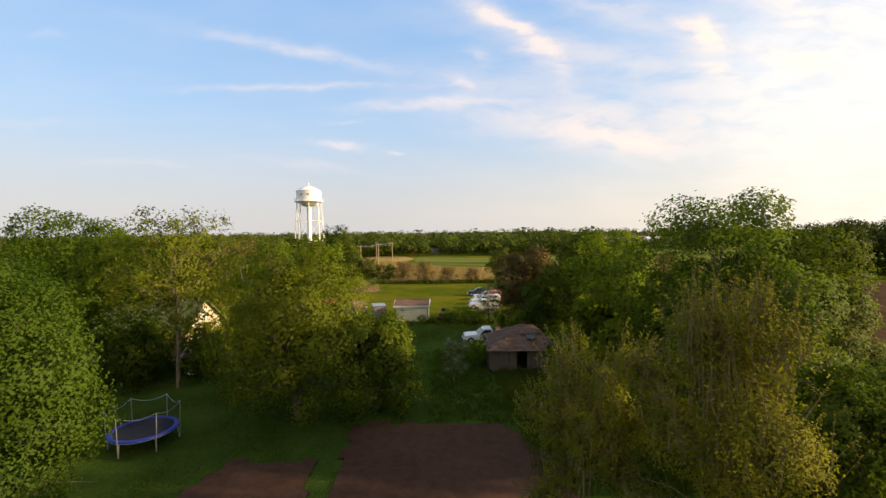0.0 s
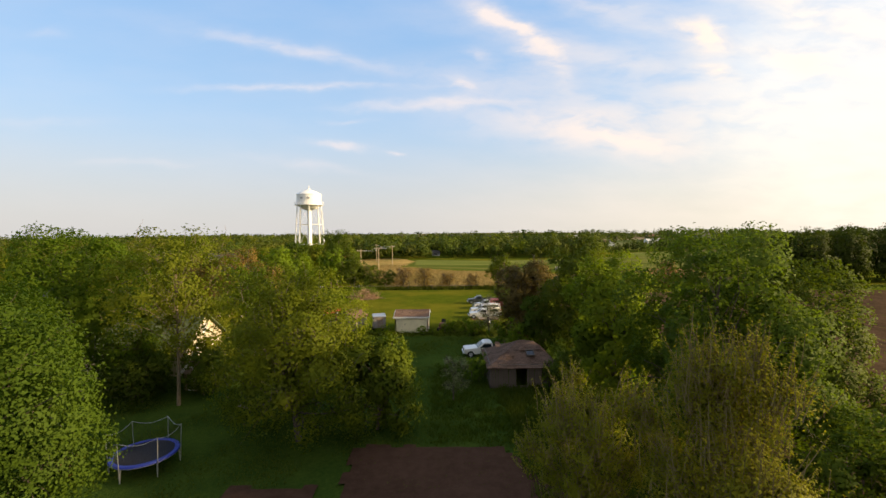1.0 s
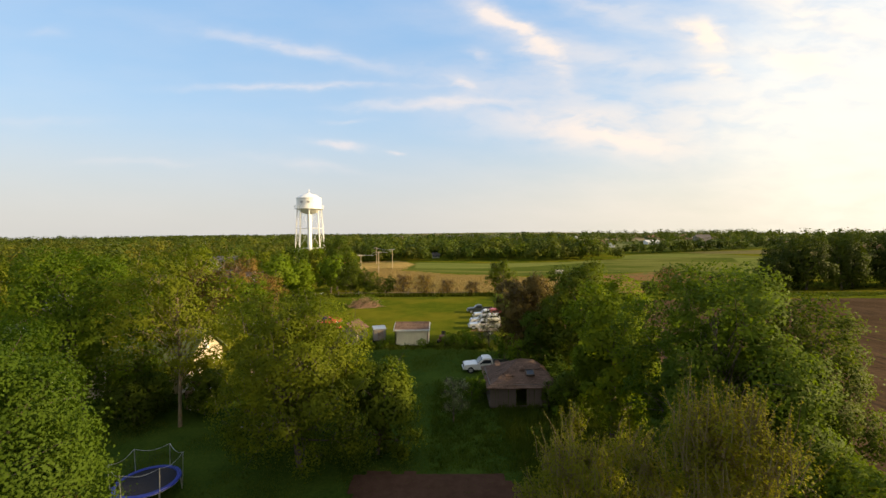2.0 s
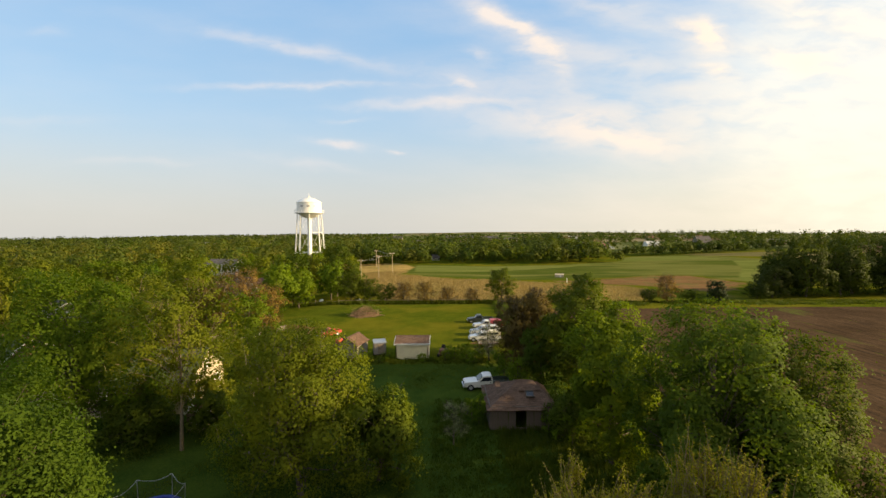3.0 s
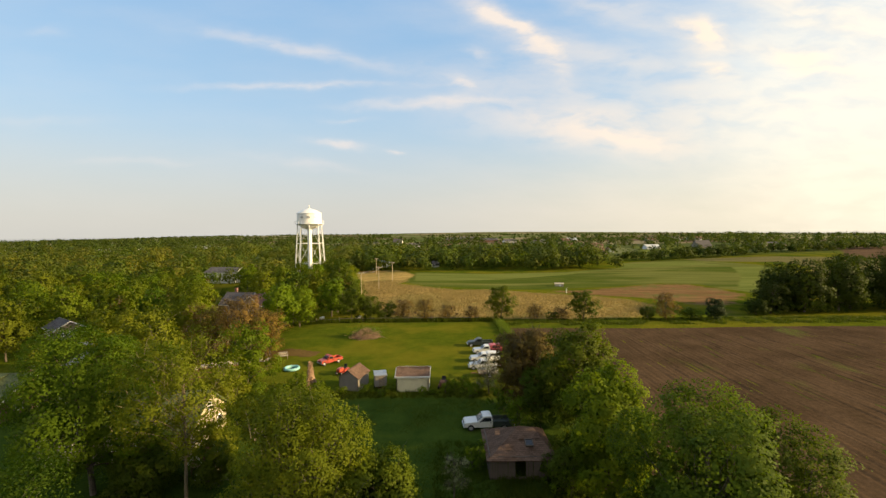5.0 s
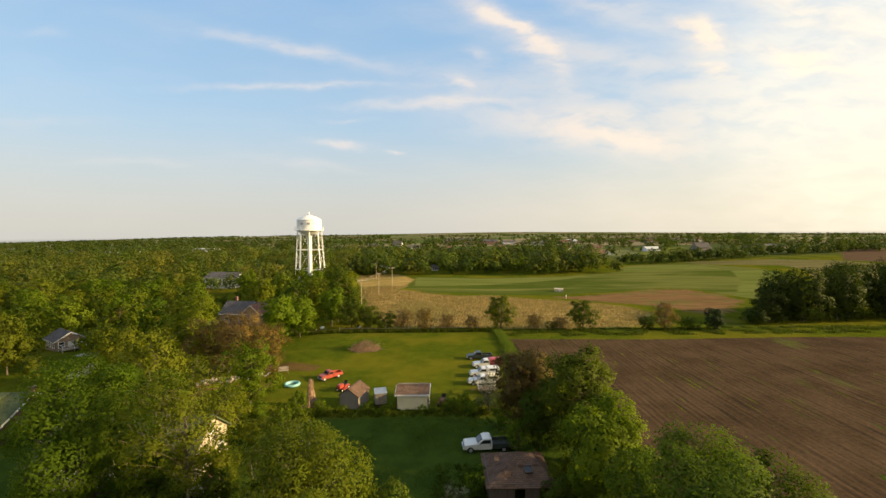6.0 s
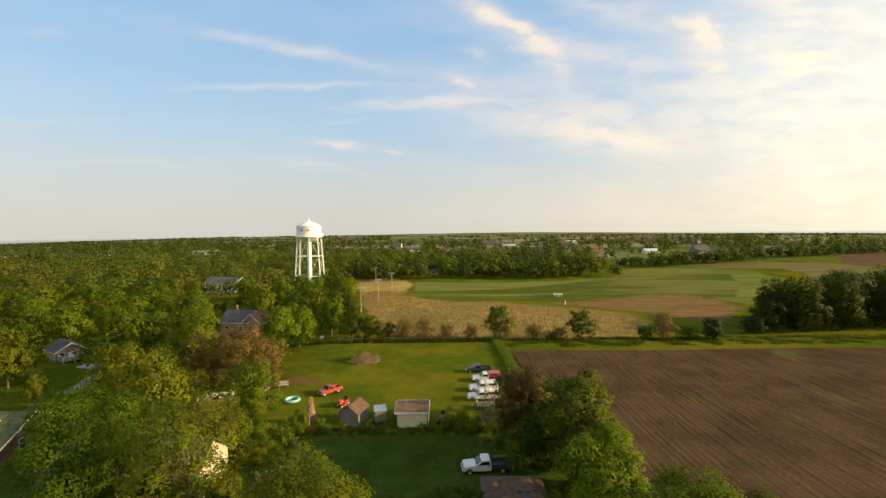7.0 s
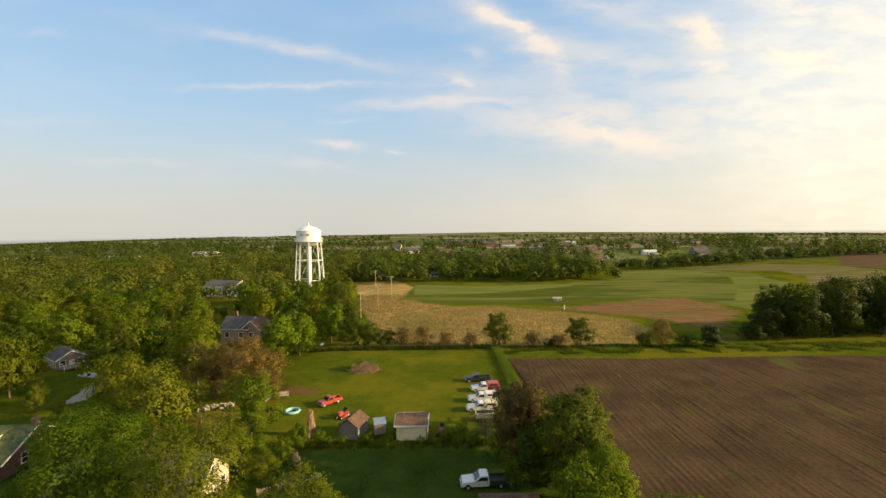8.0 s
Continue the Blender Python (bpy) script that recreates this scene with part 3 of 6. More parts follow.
def make_ground():
    xs, ys = axis(-120, 220, 2.5, 4750), axis(10, 300, 2.5, 4750)
    gx, gy = np.meshgrid(xs, ys)
    gz = terrain(gx, gy)
    rough = np.sin(gx * 1.7 + np.sin(gy * 0.9) * 2) * np.sin(gy * 1.3 + gx * 0.4)
    gz = gz + 0.035 * rough * (1 - S(60, 110, gy))
    nx, ny = len(xs), len(ys)
    idx = np.arange(nx * ny).reshape(ny, nx)
    faces = np.stack([idx[:-1, :-1], idx[:-1, 1:], idx[1:, 1:], idx[1:, :-1]], -1).reshape(-1, 4)
    ob = sheet("ground", np.stack([gx, gy, gz], -1).reshape(-1, 3), faces, M_LAND, smooth=True)
    col = ob.data.color_attributes.new("cover", "FLOAT_COLOR", "POINT")
    px, py = gx.ravel(), gy.ravel()
    masks = np.stack([poly_mask(px, py, TAN, 5), poly_mask(px, py, BROWN, 6), poly_mask(px, py, CROP, 3), np.ones_like(px)], -1)
    col.data.foreach_set("color", masks.astype(np.float32).ravel())
    more = ob.data.color_attributes.new("more_cover", "FLOAT_COLOR", "POINT")
    masks = np.stack([poly_mask(px, py, HILL, 3), np.maximum(poly_mask(px, py, PLOUGH, 4), 0.52 * poly_mask(px, py, HOLLOW, 6)), np.maximum(poly_mask(px, py, TONGUE, 3), np.maximum(poly_mask(px, py, STRIP, 3), 0.8 * poly_mask(px, py, LAWNS, 5))), poly_mask(px, py, GREENING, 5)], -1)
    more.data.foreach_set("color", masks.astype(np.float32).ravel())
    tagged(ob, "open land with mown grass, dry prairie and fields", "ground", kind="structure")


make_ground()


def make_field():
    """Tilled rows as real ridges and furrows, running away from the yards."""
    rng = np.random.default_rng(5)
    pitch, prof = 0.80, ((0.0, 0.0), (0.3, 0.066), (0.55, 0.074), (0.8, 0.006))
    xs, pz = [], []
    for c in np.arange(13.0, 172, pitch):
        hgt = rng.uniform(0.10, 0.95)
        for o, z in prof:
            xs.append(c + o * pitch)
            pz.append(z * hgt)
    xs, pz = np.array(xs), np.array(pz)
    q = np.linspace(0, 1, 46)
    top = 92.6 - 0.014 * (xs - 15) + 0.5 * np.sin(xs / 9)
    low = np.maximum(-25, 96 - (xs - 12.9) / 0.06 + 0.6 * np.sin(xs * 2))
    low = np.minimum(low, top - 0.5)
    gy = low[:, None] + (top - low)[:, None] * q[None, :]
    gx = xs[:, None] + 0.25 * np.sin(gy / 19 + 0.4) + 0.06 * np.sin(gy / 3.1 + xs[:, None])
    gz = terrain(gx, gy) + 0.04 + pz[:, None] * (0.6 + 0.4 * np.sin(gy * 0.7 + xs[:, None] * 2.1)) + 0.026 * rng.normal(0, 1, gx.shape)
    idx = np.arange(gx.size).reshape(gx.shape)
    f = np.stack([idx[:-1, :-1], idx[1:, :-1], idx[1:, 1:], idx[:-1, 1:]], -1).reshape(-1, 4)
    v = np.stack([gx.ravel(), gy.ravel(), gz.ravel()], -1)
    ob = sheet("ploughed_field", v, f, M_SOIL, smooth=False)
    tagged(ob, "brown ploughed field with long tilled rows and sparse weeds", "field", kind="structure")


make_field()


def patch(name, corners, mat, lift, label, category, lumps=0.0, step=0.35, seed=1):
    """An uneven bed of soil or gravel lying on the land, with a ragged edge."""
    xs = np.arange(min(c[0] for c in corners) - 1, max(c[0] for c in corners) + 1, step)
    ys = np.arange(min(c[1] for c in corners) - 1, max(c[1] for c in corners) + 1, step)
    gx, gy = np.meshgrid(xs, ys)
    rng = np.random.default_rng(seed)
    mask = poly_mask(gx, gy, corners, 0.6) + rng.uniform(-0.18, 0.18, gx.shape)
    gz = terrain(gx, gy) + lift * np.clip(mask * 2, 0, 1) + lumps * rng.uniform(-1, 1, gx.shape) * mask
    idx = np.arange(gx.size).reshape(gx.shape)
    f = np.stack([idx[:-1, :-1], idx[:-1, 1:], idx[1:, 1:], idx[1:, :-1]], -1).reshape(-1, 4)
    f = f[mask.ravel()[f].mean(1) > 0.5]
    used = np.unique(f)
    remap = np.full(gx.size, -1)
    remap[used] = np.arange(len(used))
    v = np.stack([gx.ravel(), gy.ravel(), gz.ravel()], -1)[used]
    ob = sheet(name, v, remap[f], mat, smooth=True)
    return tagged(ob, label, category, kind="structure")


patch("garden_bed", [(-5.3, 30.8), (3.0, 30.6), (5.2, 26.6), (5.5, 20), (-4.6, 20), (-4.8, 25)], M_BED, 0.10, "bare dark soil of a dug garden bed", "garden bed", 0.04, seed=2)
patch("garden_bed", [(-10.2, 27.0), (-6.0, 26.8), (-5.9, 20), (-12.5, 20), (-11.2, 24)], M_BED, 0.10, "bare dark soil of a smaller dug garden bed", "garden bed", 0.04, seed=3)
patch("driveway", [(-63, 76), (-60.5, 78), (-65, 92.6), (-75, 96), (-75, 93), (-67.5, 90)], M_GRAVEL, 0.05, "pale gravel driveway beside a lawn", "driveway", 0.01, 0.6, seed=4)
patch("bare_ground", [(-28, 75), (-21, 74), (-20, 76.5), (-26, 79), (-30, 78)], M_BARE, 0.03, "worn brown bare patch in the lawn", "ground", 0.02, 0.5, seed=6)

# ---- plants ----


def leaves(rng, centres, normals, size, spread=0.25, slim=0.6, jitter=0.55):
    """Folded four-cornered leaves at the centres, facing roughly along the normals."""
    n = len(centres)
    nrm = normals + rng.normal(0, jitter, (n, 3))
    nrm /= np.linalg.norm(nrm, axis=1, keepdims=True) + 1e-9
    ref = rng.normal(0, 1, (n, 3))
    tan = np.cross(nrm, ref)
    tan /= np.linalg.norm(tan, axis=1, keepdims=True) + 1e-9
    bit = np.cross(nrm, tan)
    ln = (size * rng.uniform(1 - spread, 1 + spread, n))[:, None]
    v = np.empty((n, 4, 3))
    v[:, 0], v[:, 2] = centres - tan * ln * 0.5, centres + tan * ln * 0.5 - nrm * ln * 0.10
    v[:, 1], v[:, 3] = centres - bit * ln * slim * 0.5 + nrm * ln * 0.14, centres + bit * ln * slim * 0.5 + nrm * ln * 0.14
    return v.reshape(-1, 3), np.arange(n * 4).reshape(n, 4)


def tube_arrays(paths, sides=6):
    """Tapered round limbs along paths of (point, radius)."""
    vs, fs, base = [], [], 0
    for path in paths:
        pts = np.array([p for p, _ in path], dtype=float)
        rad = np.array([r for _, r in path], dtype=float)
        way = np.gradient(pts, axis=0)
        way /= np.linalg.norm(way, axis=1, keepdims=True) + 1e-9
        ref = np.array([0.3, 1.0, 0.1]) if abs(way[0][2]) > 0.6 else np.array([0, 0, 1.0])
        a = np.cross(way, ref)
        a /= np.linalg.norm(a, axis=1, keepdims=True) + 1e-9
        b = np.cross(way, a)
        ang = np.arange(sides) * 2 * math.pi / sides
        ring = pts[:, None] + rad[:, None, None] * (np.cos(ang)[None, :, None] * a[:, None] + np.sin(ang)[None, :, None] * b[:, None])
        vs.append(ring.reshape(-1, 3))
        k = len(pts)
        for i in range(k - 1):
            for j in range(sides):
                fs.append((base + i * sides + j, base + i * sides + (j + 1) % sides, base + (i + 1) * sides + (j + 1) % sides, base + (i + 1) * sides + j))
        base += k * sides
    return np.concatenate(vs), fs


def bent(a, b, r0, r1, rng, sag=0.1, steps=5):
    a, b = np.array(a, dtype=float), np.array(b, dtype=float)
    ln = np.linalg.norm(b - a)
    off = rng.normal(0, sag * ln * 0.5, 3)
    out = []
    for i in range(steps + 1):
        q = i / steps
        p = a + (b - a) * q + off * math.sin(math.pi * q) + np.array([0, 0, sag * ln * 0.6 * math.sin(math.pi * q)])
        out.append((p, r0 + (r1 - r0) * q))
    return out


def crown_shape(rng, height, radius, low, clumps, taper=0.12):
    """Centres and radii of the leaf masses that make up a crown, from low (share of the height) to the top."""
    z0, z1 = height * low, height
    hz, mz = (z1 - z0) / 2, (z1 + z0) / 2
    out = []
    turn, p2, p3 = rng.uniform(0, 6.28, 3)
    for i in range(clumps):
        up = 1 - 2 * (i + 0.5) / clumps
        ring = math.sqrt(1 - up * up)
        a = i * 2.39996 + turn + rng.uniform(-0.3, 0.3)
        # a dome with a lobed, wavering outline; every fourth mass lies within
        lobe = 1 + 0.13 * math.sin(2 * a + p2 + up) + 0.10 * math.sin(3 * a + p3 - 2 * up)
        k = rng.uniform(0.52, 0.88) * lobe if i % 4 else rng.uniform(0.2, 0.4)
        wide = min(1.25, 1.0 / max(0.35, ring) ** 0.35) * (1 - taper * (up + 0.3))
        cr = radius * rng.uniform(0.22, 0.40)
        c = np.array([radius * k * ring * wide * math.cos(a), radius * k * ring * wide * math.sin(a), mz + hz * up * (k + 0.22)])
        c[2] = min(max(c[2], z0 + cr * 0.6), z1 - cr * rng.uniform(0.80, 1.05))
        out.append((c, cr))
    return out


def soft_normals(nor):
    """The way each leaf mass faces, for the four corners of each leaf, so that boughs shade as rounded masses."""
    return np.repeat(nor / (np.linalg.norm(nor, axis=1, keepdims=True) + 1e-9), 4, axis=0)


def build_tree(name, m, label, category, seed, height, radius, leaf_mat, bark_mat=None, low=0.25, clumps=26, n_leaves=12000, leaf=0.18,
               trunk=0.16, group="", sparse=1.0, twigs=0, twig_mat=None, stems=1, slim=0.6, per_spray=60, lift=0.45, sides=6, forks=3, taper=0.12, plume=0.0, reach=1.0, skin=0.6):
    """A tree with a tapered trunk, limbs that reach each leaf mass, and a crown of single leaves with gaps."""
    rng = np.random.default_rng(seed)
    bark_mat = bark_mat or M_BARK
    root = thing(name, m, label, category, group)
    masses = crown_shape(rng, height, radius, low, max(10, int(clumps * 0.85)), taper)
    paths = []
    fork = height * max(low, 0.12) * 1.05
    heads = []
    for s in range(stems):
        lean = rng.normal(0, 0.05, 2) * height if stems == 1 else np.array([math.cos(s * 2.1), math.sin(s * 2.1)]) * radius * 0.35
        foot = np.array([0, 0, -0.15]) if stems == 1 else np.array([math.cos(s * 2.1) * 0.3, math.sin(s * 2.1) * 0.3, -0.15])
        head = np.array([lean[0], lean[1], height * 0.82])
        heads.append((foot, head))
        paths.append(bent(foot, head, trunk / math.sqrt(stems), trunk * 0.12, rng, 0.03, 8))
    for k, (c, cr) in enumerate(masses):
        foot, head = heads[k % stems]
        q = min(0.95, max(0.22, (c[2] - cr * 0.4 - radius * 0.25) / height))
        start = foot + (head - foot) * q
        thick = trunk * (0.30 * (1 - q) + 0.05)
        paths.append(bent(start, c, thick, thick * 0.3, rng, 0.12, 5))
        for _ in range(forks):
            e = c + rng.normal(0, 0.55, 3) * cr
            paths.append(bent(c - (c - start) * 0.3, e, thick * 0.35, thick * 0.12, rng, 0.1, 3))
    v, f = tube_arrays(paths, sides)
    sheet("trunk", v, f, bark_mat, root, smooth=True)
    pos, nor = [], []
    if twigs:
        tw = []
        for _ in range(twigs):
            c, cr = masses[rng.integers(len(masses))]
            a = c + rng.normal(0, 0.35, 3) * cr
            out = (c - np.array([0, 0, height * low])) * np.array([1, 1, 0.5])
            out = out / (np.linalg.norm(out) + 1e-6)
            e = a + (out * 0.55 + np.array([0, 0, lift]) + rng.normal(0, 0.3, 3)) * cr * rng.uniform(0.4, 0.85) * reach
            tw.append(bent(a, e, 0.012 + 0.004 * height / 8, 0.004, rng, 0.06, 2))
            # leaves strung along the twig
            k = int(n_leaves * plume / twigs)
            if k:
                q = rng.uniform(0.05, 1.0, (k, 1))
                pos.append(a + (e - a) * q + rng.normal(0, 0.07, (k, 3)) * (1.15 - q))
                nor.append(np.tile(out + np.array([0, 0, 0.5]), (k, 1)) + rng.normal(0, 0.3, (k, 3)))
        v, f = tube_arrays(tw, 3)
        tagged(sheet("fine_twig", v, f, twig_mat or bark_mat, root), kind="stuff")
    weights = np.array([cr ** 2 for _, cr in masses])
    share = (weights / weights.sum() * n_leaves * (1 - plume) * (1 - skin)).astype(int)
    # a dense coat of leaves over the outside of all the masses together
    n = int(n_leaves * (1 - plume) * skin)
    heart = np.array([0, 0, height * (0.42 + 0.35 * low)])
    cs, rs_ = np.array([c for c, _ in masses]) - heart, np.array([r for _, r in masses])
    way = rng.normal(0, 1, (n, 3))
    way[:, 2] += 0.35
    way /= np.linalg.norm(way, axis=1, keepdims=True)
    along = way @ cs.T
    inside = rs_[None] ** 2 - (cs ** 2).sum(1)[None] + along ** 2
    hit_at = np.where((inside > 0) & (along > 0), along + np.sqrt(np.maximum(inside, 0)), 0)
    best = hit_at.argmax(1)
    far = hit_at[np.arange(n), best]
    ok = far > 0.25 * radius
    way, best, far = way[ok], best[ok], far[ok]
    n = len(far)
    face = (way * far[:, None] - cs[best]) / rs_[best][:, None]
    depth = np.abs(rng.normal(0, 0.09, n)) * radius * (rng.uniform(size=n) < 0.85) + rng.uniform(0, 0.35, n) * far * (rng.uniform(size=n) < 0.16)
    pos.append(heart + way * (far - depth)[:, None] + rng.normal(0, 0.45 * leaf, (n, 3)))
    nor.append(face * 0.62 + way * 0.55 + np.array([0, 0, 0.12]) + rng.normal(0, 0.10, (n, 3)))
    for (c, cr), n in zip(masses, share):
        # each mass is a bunch of leafy sprays on its outside, so that its edge breaks up and shades as clumps
        k = max(5, n // per_spray)
        way = rng.normal(0, 1, (k, 3))
        way[:, 2] += 0.25
        way /= np.linalg.norm(way, axis=1, keepdims=True)
        far = cr * rng.uniform(0.60, 1.0, k)
        size = cr * rng.uniform(0.20, 0.36, k) * sparse
        pick = rng.integers(k, size=n)
        d = rng.normal(0, 1, (n, 3)) * np.array([1, 1, 0.7])
        p = way[pick] * far[pick][:, None] * np.array([1.0, 1.0, 0.85]) + d * size[pick][:, None] * 0.62
        pos.append(c + p)
        mid = np.array([0, 0, height * (0.35 + 0.3 * low)])
        nor.append((c + p - mid) / radius * 0.60 + way[pick] * 0.45 + d * 0.12 + np.array([0, 0, 0.15]))
    pos, nor = np.concatenate(pos), np.concatenate(nor)
    over = pos[:, 2] > 0.25
    v, f = leaves(rng, pos[over], nor[over], leaf, slim=slim)
    sheet("crown", v, f, leaf_mat, root, normals=soft_normals(nor[over]))
    return root


def stand(x, y, turn=0.0, scale=1.0, tall=1.0, sink=0.05):
    return pose(x, y, ground_z(x, y) - sink, 0, 0, turn) @ Matrix.Diagonal((scale, scale, scale * tall, 1))


# near trees, each its own
build_tree("maple_tree", stand(-16.9, 21.4), "broad green maple with dense fresh spring leaves", "tree", 11, 10.4, 4.9, M_SHADED_MAPLE, low=0.16, clumps=30, n_leaves=60000, leaf=0.128, trunk=0.24, skin=0.45)
build_tree("maple_tree", stand(-26.8, 38.5), "tall bright green maple beside a house", "tree", 12, 12.6, 5.0, M_MAPLE, low=0.08, clumps=38, n_leaves=34000, leaf=0.205, trunk=0.22, skin=0.7)
build_tree("elm_tree", stand(-18.9, 37.0), "thin olive elm with pale trunk and half-open leaves", "tree", 13, 12.6, 4.2, M_OLIVE, M_PALEBARK, low=0.36, clumps=36, n_leaves=9500, leaf=0.190, trunk=0.14, twigs=120, reach=0.6, skin=0.4)
build_tree("elm_tree", stand(-23.4, 39.4), "low olive elm sapling before the cream house", "tree", 28, 4.2, 2.3, M_OLIVE, low=0.05, clumps=20, n_leaves=7000, leaf=0.228, trunk=0.1)
build_tree("elm_tree", stand(-19.6, 42.2), "olive elm sapling close by a sunlit gable", "tree", 47, 3.9, 2.0, M_OLIVE, low=0.05, clumps=22, n_leaves=4000, leaf=0.242, trunk=0.1)
build_tree("elder_tree", stand(-22.2, 37.6), "low dark green elder under the thin elm", "shrub", 72, 3.7, 2.6, M_DEEP, low=0.03, clumps=22, n_leaves=7000, leaf=0.19, trunk=0.08, stems=3)
build_tree("elder_tree", stand(-18.0, 39.2), "dark green elder bush on the shaded lawn", "shrub", 73, 3.4, 2.0, M_DEEP, low=0.03, clumps=20, n_leaves=5000, leaf=0.19, trunk=0.08, stems=3)
build_tree("elder_tree", stand(8.9, 38.4), "dark green elder bush leaning over the old shed", "shrub", 74, 3.6, 1.8, M_DEEP, low=0.03, clumps=20, n_leaves=6000, leaf=0.17, trunk=0.08, stems=3)
build_tree("mulberry_tree", stand(-8.6, 31.6), "spreading olive green tree over the back lawn", "tree", 14, 10.3, 4.7, M_OLIVE, taper=0.34, low=0.07, clumps=44, n_leaves=31000, leaf=0.165, trunk=0.2, twigs=300, skin=0.4, sparse=1.25)
build_tree("mulberry_tree", stand(-11.9, 37.2), "bushy olive green tree shading the lawn", "tree", 29, 9.0, 3.3, M_OLIVE, low=0.05, clumps=30, n_leaves=13000, leaf=0.200, trunk=0.16, skin=0.4, sparse=1.2)
build_tree("mulberry_tree", stand(-4.3, 33.0), "small olive green tree at the edge of the lawn", "tree", 15, 6.0, 2.7, M_MID, taper=0.3, low=0.05, clumps=28, n_leaves=13000, leaf=0.201, trunk=0.12, skin=0.35, sparse=1.35, twigs=100)
build_tree("willow_tree", stand(7.3, 18.2), "yellowish willow with fine upright twigs", "tree", 16, 9.4, 2.7, M_TWIGGY, M_WILLOWBARK, low=0.12, clumps=32, n_leaves=46000, leaf=0.092, trunk=0.1, twigs=1500, stems=3, slim=0.5, lift=0.75, sparse=1.15, taper=0.5, plume=0.55, reach=1.35, skin=0.3)
build_tree("willow_tree", stand(4.3, 20.8), "low yellowish willow with bare lower branches", "tree", 17, 7.4, 2.2, M_TWIGGY, M_WILLOWBARK, low=0.26, clumps=22, n_leaves=24000, leaf=0.092, trunk=0.09, twigs=1000, stems=3, slim=0.5, lift=0.75, sparse=1.15, plume=0.55, reach=1.3, skin=0.3)
build_tree("ash_tree", stand(12.0, 25.4), "tall green ash at the edge of the field", "tree", 18, 12.3, 4.2, M_ASH, low=0.1, clumps=44, n_leaves=44000, leaf=0.155, trunk=0.2)
build_tree("ash_tree", stand(15.8, 26.2), "green ash standing beside the ploughed field", "tree", 19, 10.9, 3.3, M_DEEP, low=0.08, clumps=36, n_leaves=36000, leaf=0.150, trunk=0.2)
build_tree("elder_tree", stand(11.6, 18.8), "dark green elder in the shade of taller trees", "tree", 20, 7.3, 2.7, M_DEEP, low=0.08, clumps=30, n_leaves=30000, leaf=0.128, trunk=0.12)
build_tree("ash_tree", stand(10.9, 34.8), "bright green ash beside the old shed", "tree", 21, 10.6, 3.6, M_MAPLE, low=0.08, clumps=36, n_leaves=24000, leaf=0.228, trunk=0.2)
build_tree("ash_tree", stand(12.4, 46.5), "green ash in the row along the field", "tree", 22, 11.0, 4.1, M_DEEP, low=0.08, clumps=34, n_leaves=17000, leaf=0.268, trunk=0.2)
build_tree("ash_tree", stand(14.9, 30.6), "green ash filling the row along the field", "tree", 45, 9.2, 3.2, M_ASH, low=0.08, clumps=30, n_leaves=15000, leaf=0.242, trunk=0.17)
build_tree("elder_tree", stand(13.4, 40.4), "dark green elder filling the row along the field", "tree", 46, 8.4, 3.2, M_DEEP, low=0.06, clumps=30, n_leaves=12000, leaf=0.232, trunk=0.14)
build_tree("plum_tree", stand(8.7, 53.0), "dusky brown tree just breaking bud", "tree", 23, 9.2, 3.6, M_PURPLE, low=0.04, clumps=36, n_leaves=20000, leaf=0.220, trunk=0.16, twigs=1200, stems=3, skin=0.25)
build_tree("elder_tree", stand(9.4, 48.8), "dark green elder behind the white pickup", "tree", 48, 6.4, 2.6, M_DEEP, low=0.04, clumps=24, n_leaves=8000, leaf=0.220, trunk=0.1)
build_tree("elder_tree", stand(11.0, 56.6), "dull green elder in the row along the field", "tree", 70, 7.4, 3.0, M_DEEP, low=0.04, clumps=24, n_leaves=8000, leaf=0.244, trunk=0.1)
build_tree("plum_tree", stand(9.8, 60.5), "small dusky tree behind the parked trucks", "tree", 24, 7.2, 2.5, M_PURPLE, low=0.06, clumps=24, n_leaves=8000, leaf=0.207, trunk=0.12, twigs=700, stems=3, skin=0.25)
build_tree("crabapple_tree", stand(0.5, 37.4), "little crab apple sprinkled with white blossom", "tree", 25, 3.6, 1.25, M_BLOSSOM, low=0.12, clumps=16, n_leaves=1900, leaf=0.085, trunk=0.06, twigs=300, sparse=1.5, skin=0.15)
build_tree("crabapple_tree", stand(5.2, 58.0), "flowering shrub with pale blossom beside the trucks", "shrub", 26, 4.6, 2.0, M_BLOSSOM, low=0.08, clumps=20, n_leaves=2200, leaf=0.11, trunk=0.08, twigs=500, sparse=1.4, skin=0.15)
build_tree("dead_tree", stand(-32.0, 41.0), "bare brown tree with fine leafless branches", "tree", 27, 5.2, 2.6, M_BROWN, M_PALEBARK, low=0.15, clumps=18, n_leaves=150, leaf=0.1, trunk=0.12, twigs=900, skin=0.15)
build_tree("dead_shrub", stand(-19.4, 28.2), "reddish dead shrub on the shaded lawn", "shrub", 71, 1.3, 1.0, M_BROWN, low=0.05, clumps=8, n_leaves=400, leaf=0.09, trunk=0.04, twigs=160, stems=3, skin=0.15)

# shrubs round the sheds and the fence, built once and repeated
def repeat(base, spots, group=""):
    """Copies of a plant at (x, y, scale, height factor)."""
    if group:
        tagged(base, group=group)
    for x, y, s, tall in spots:
        copy_thing(base, stand(x, y, (x * 47 + y * 31) % 360, s, tall))


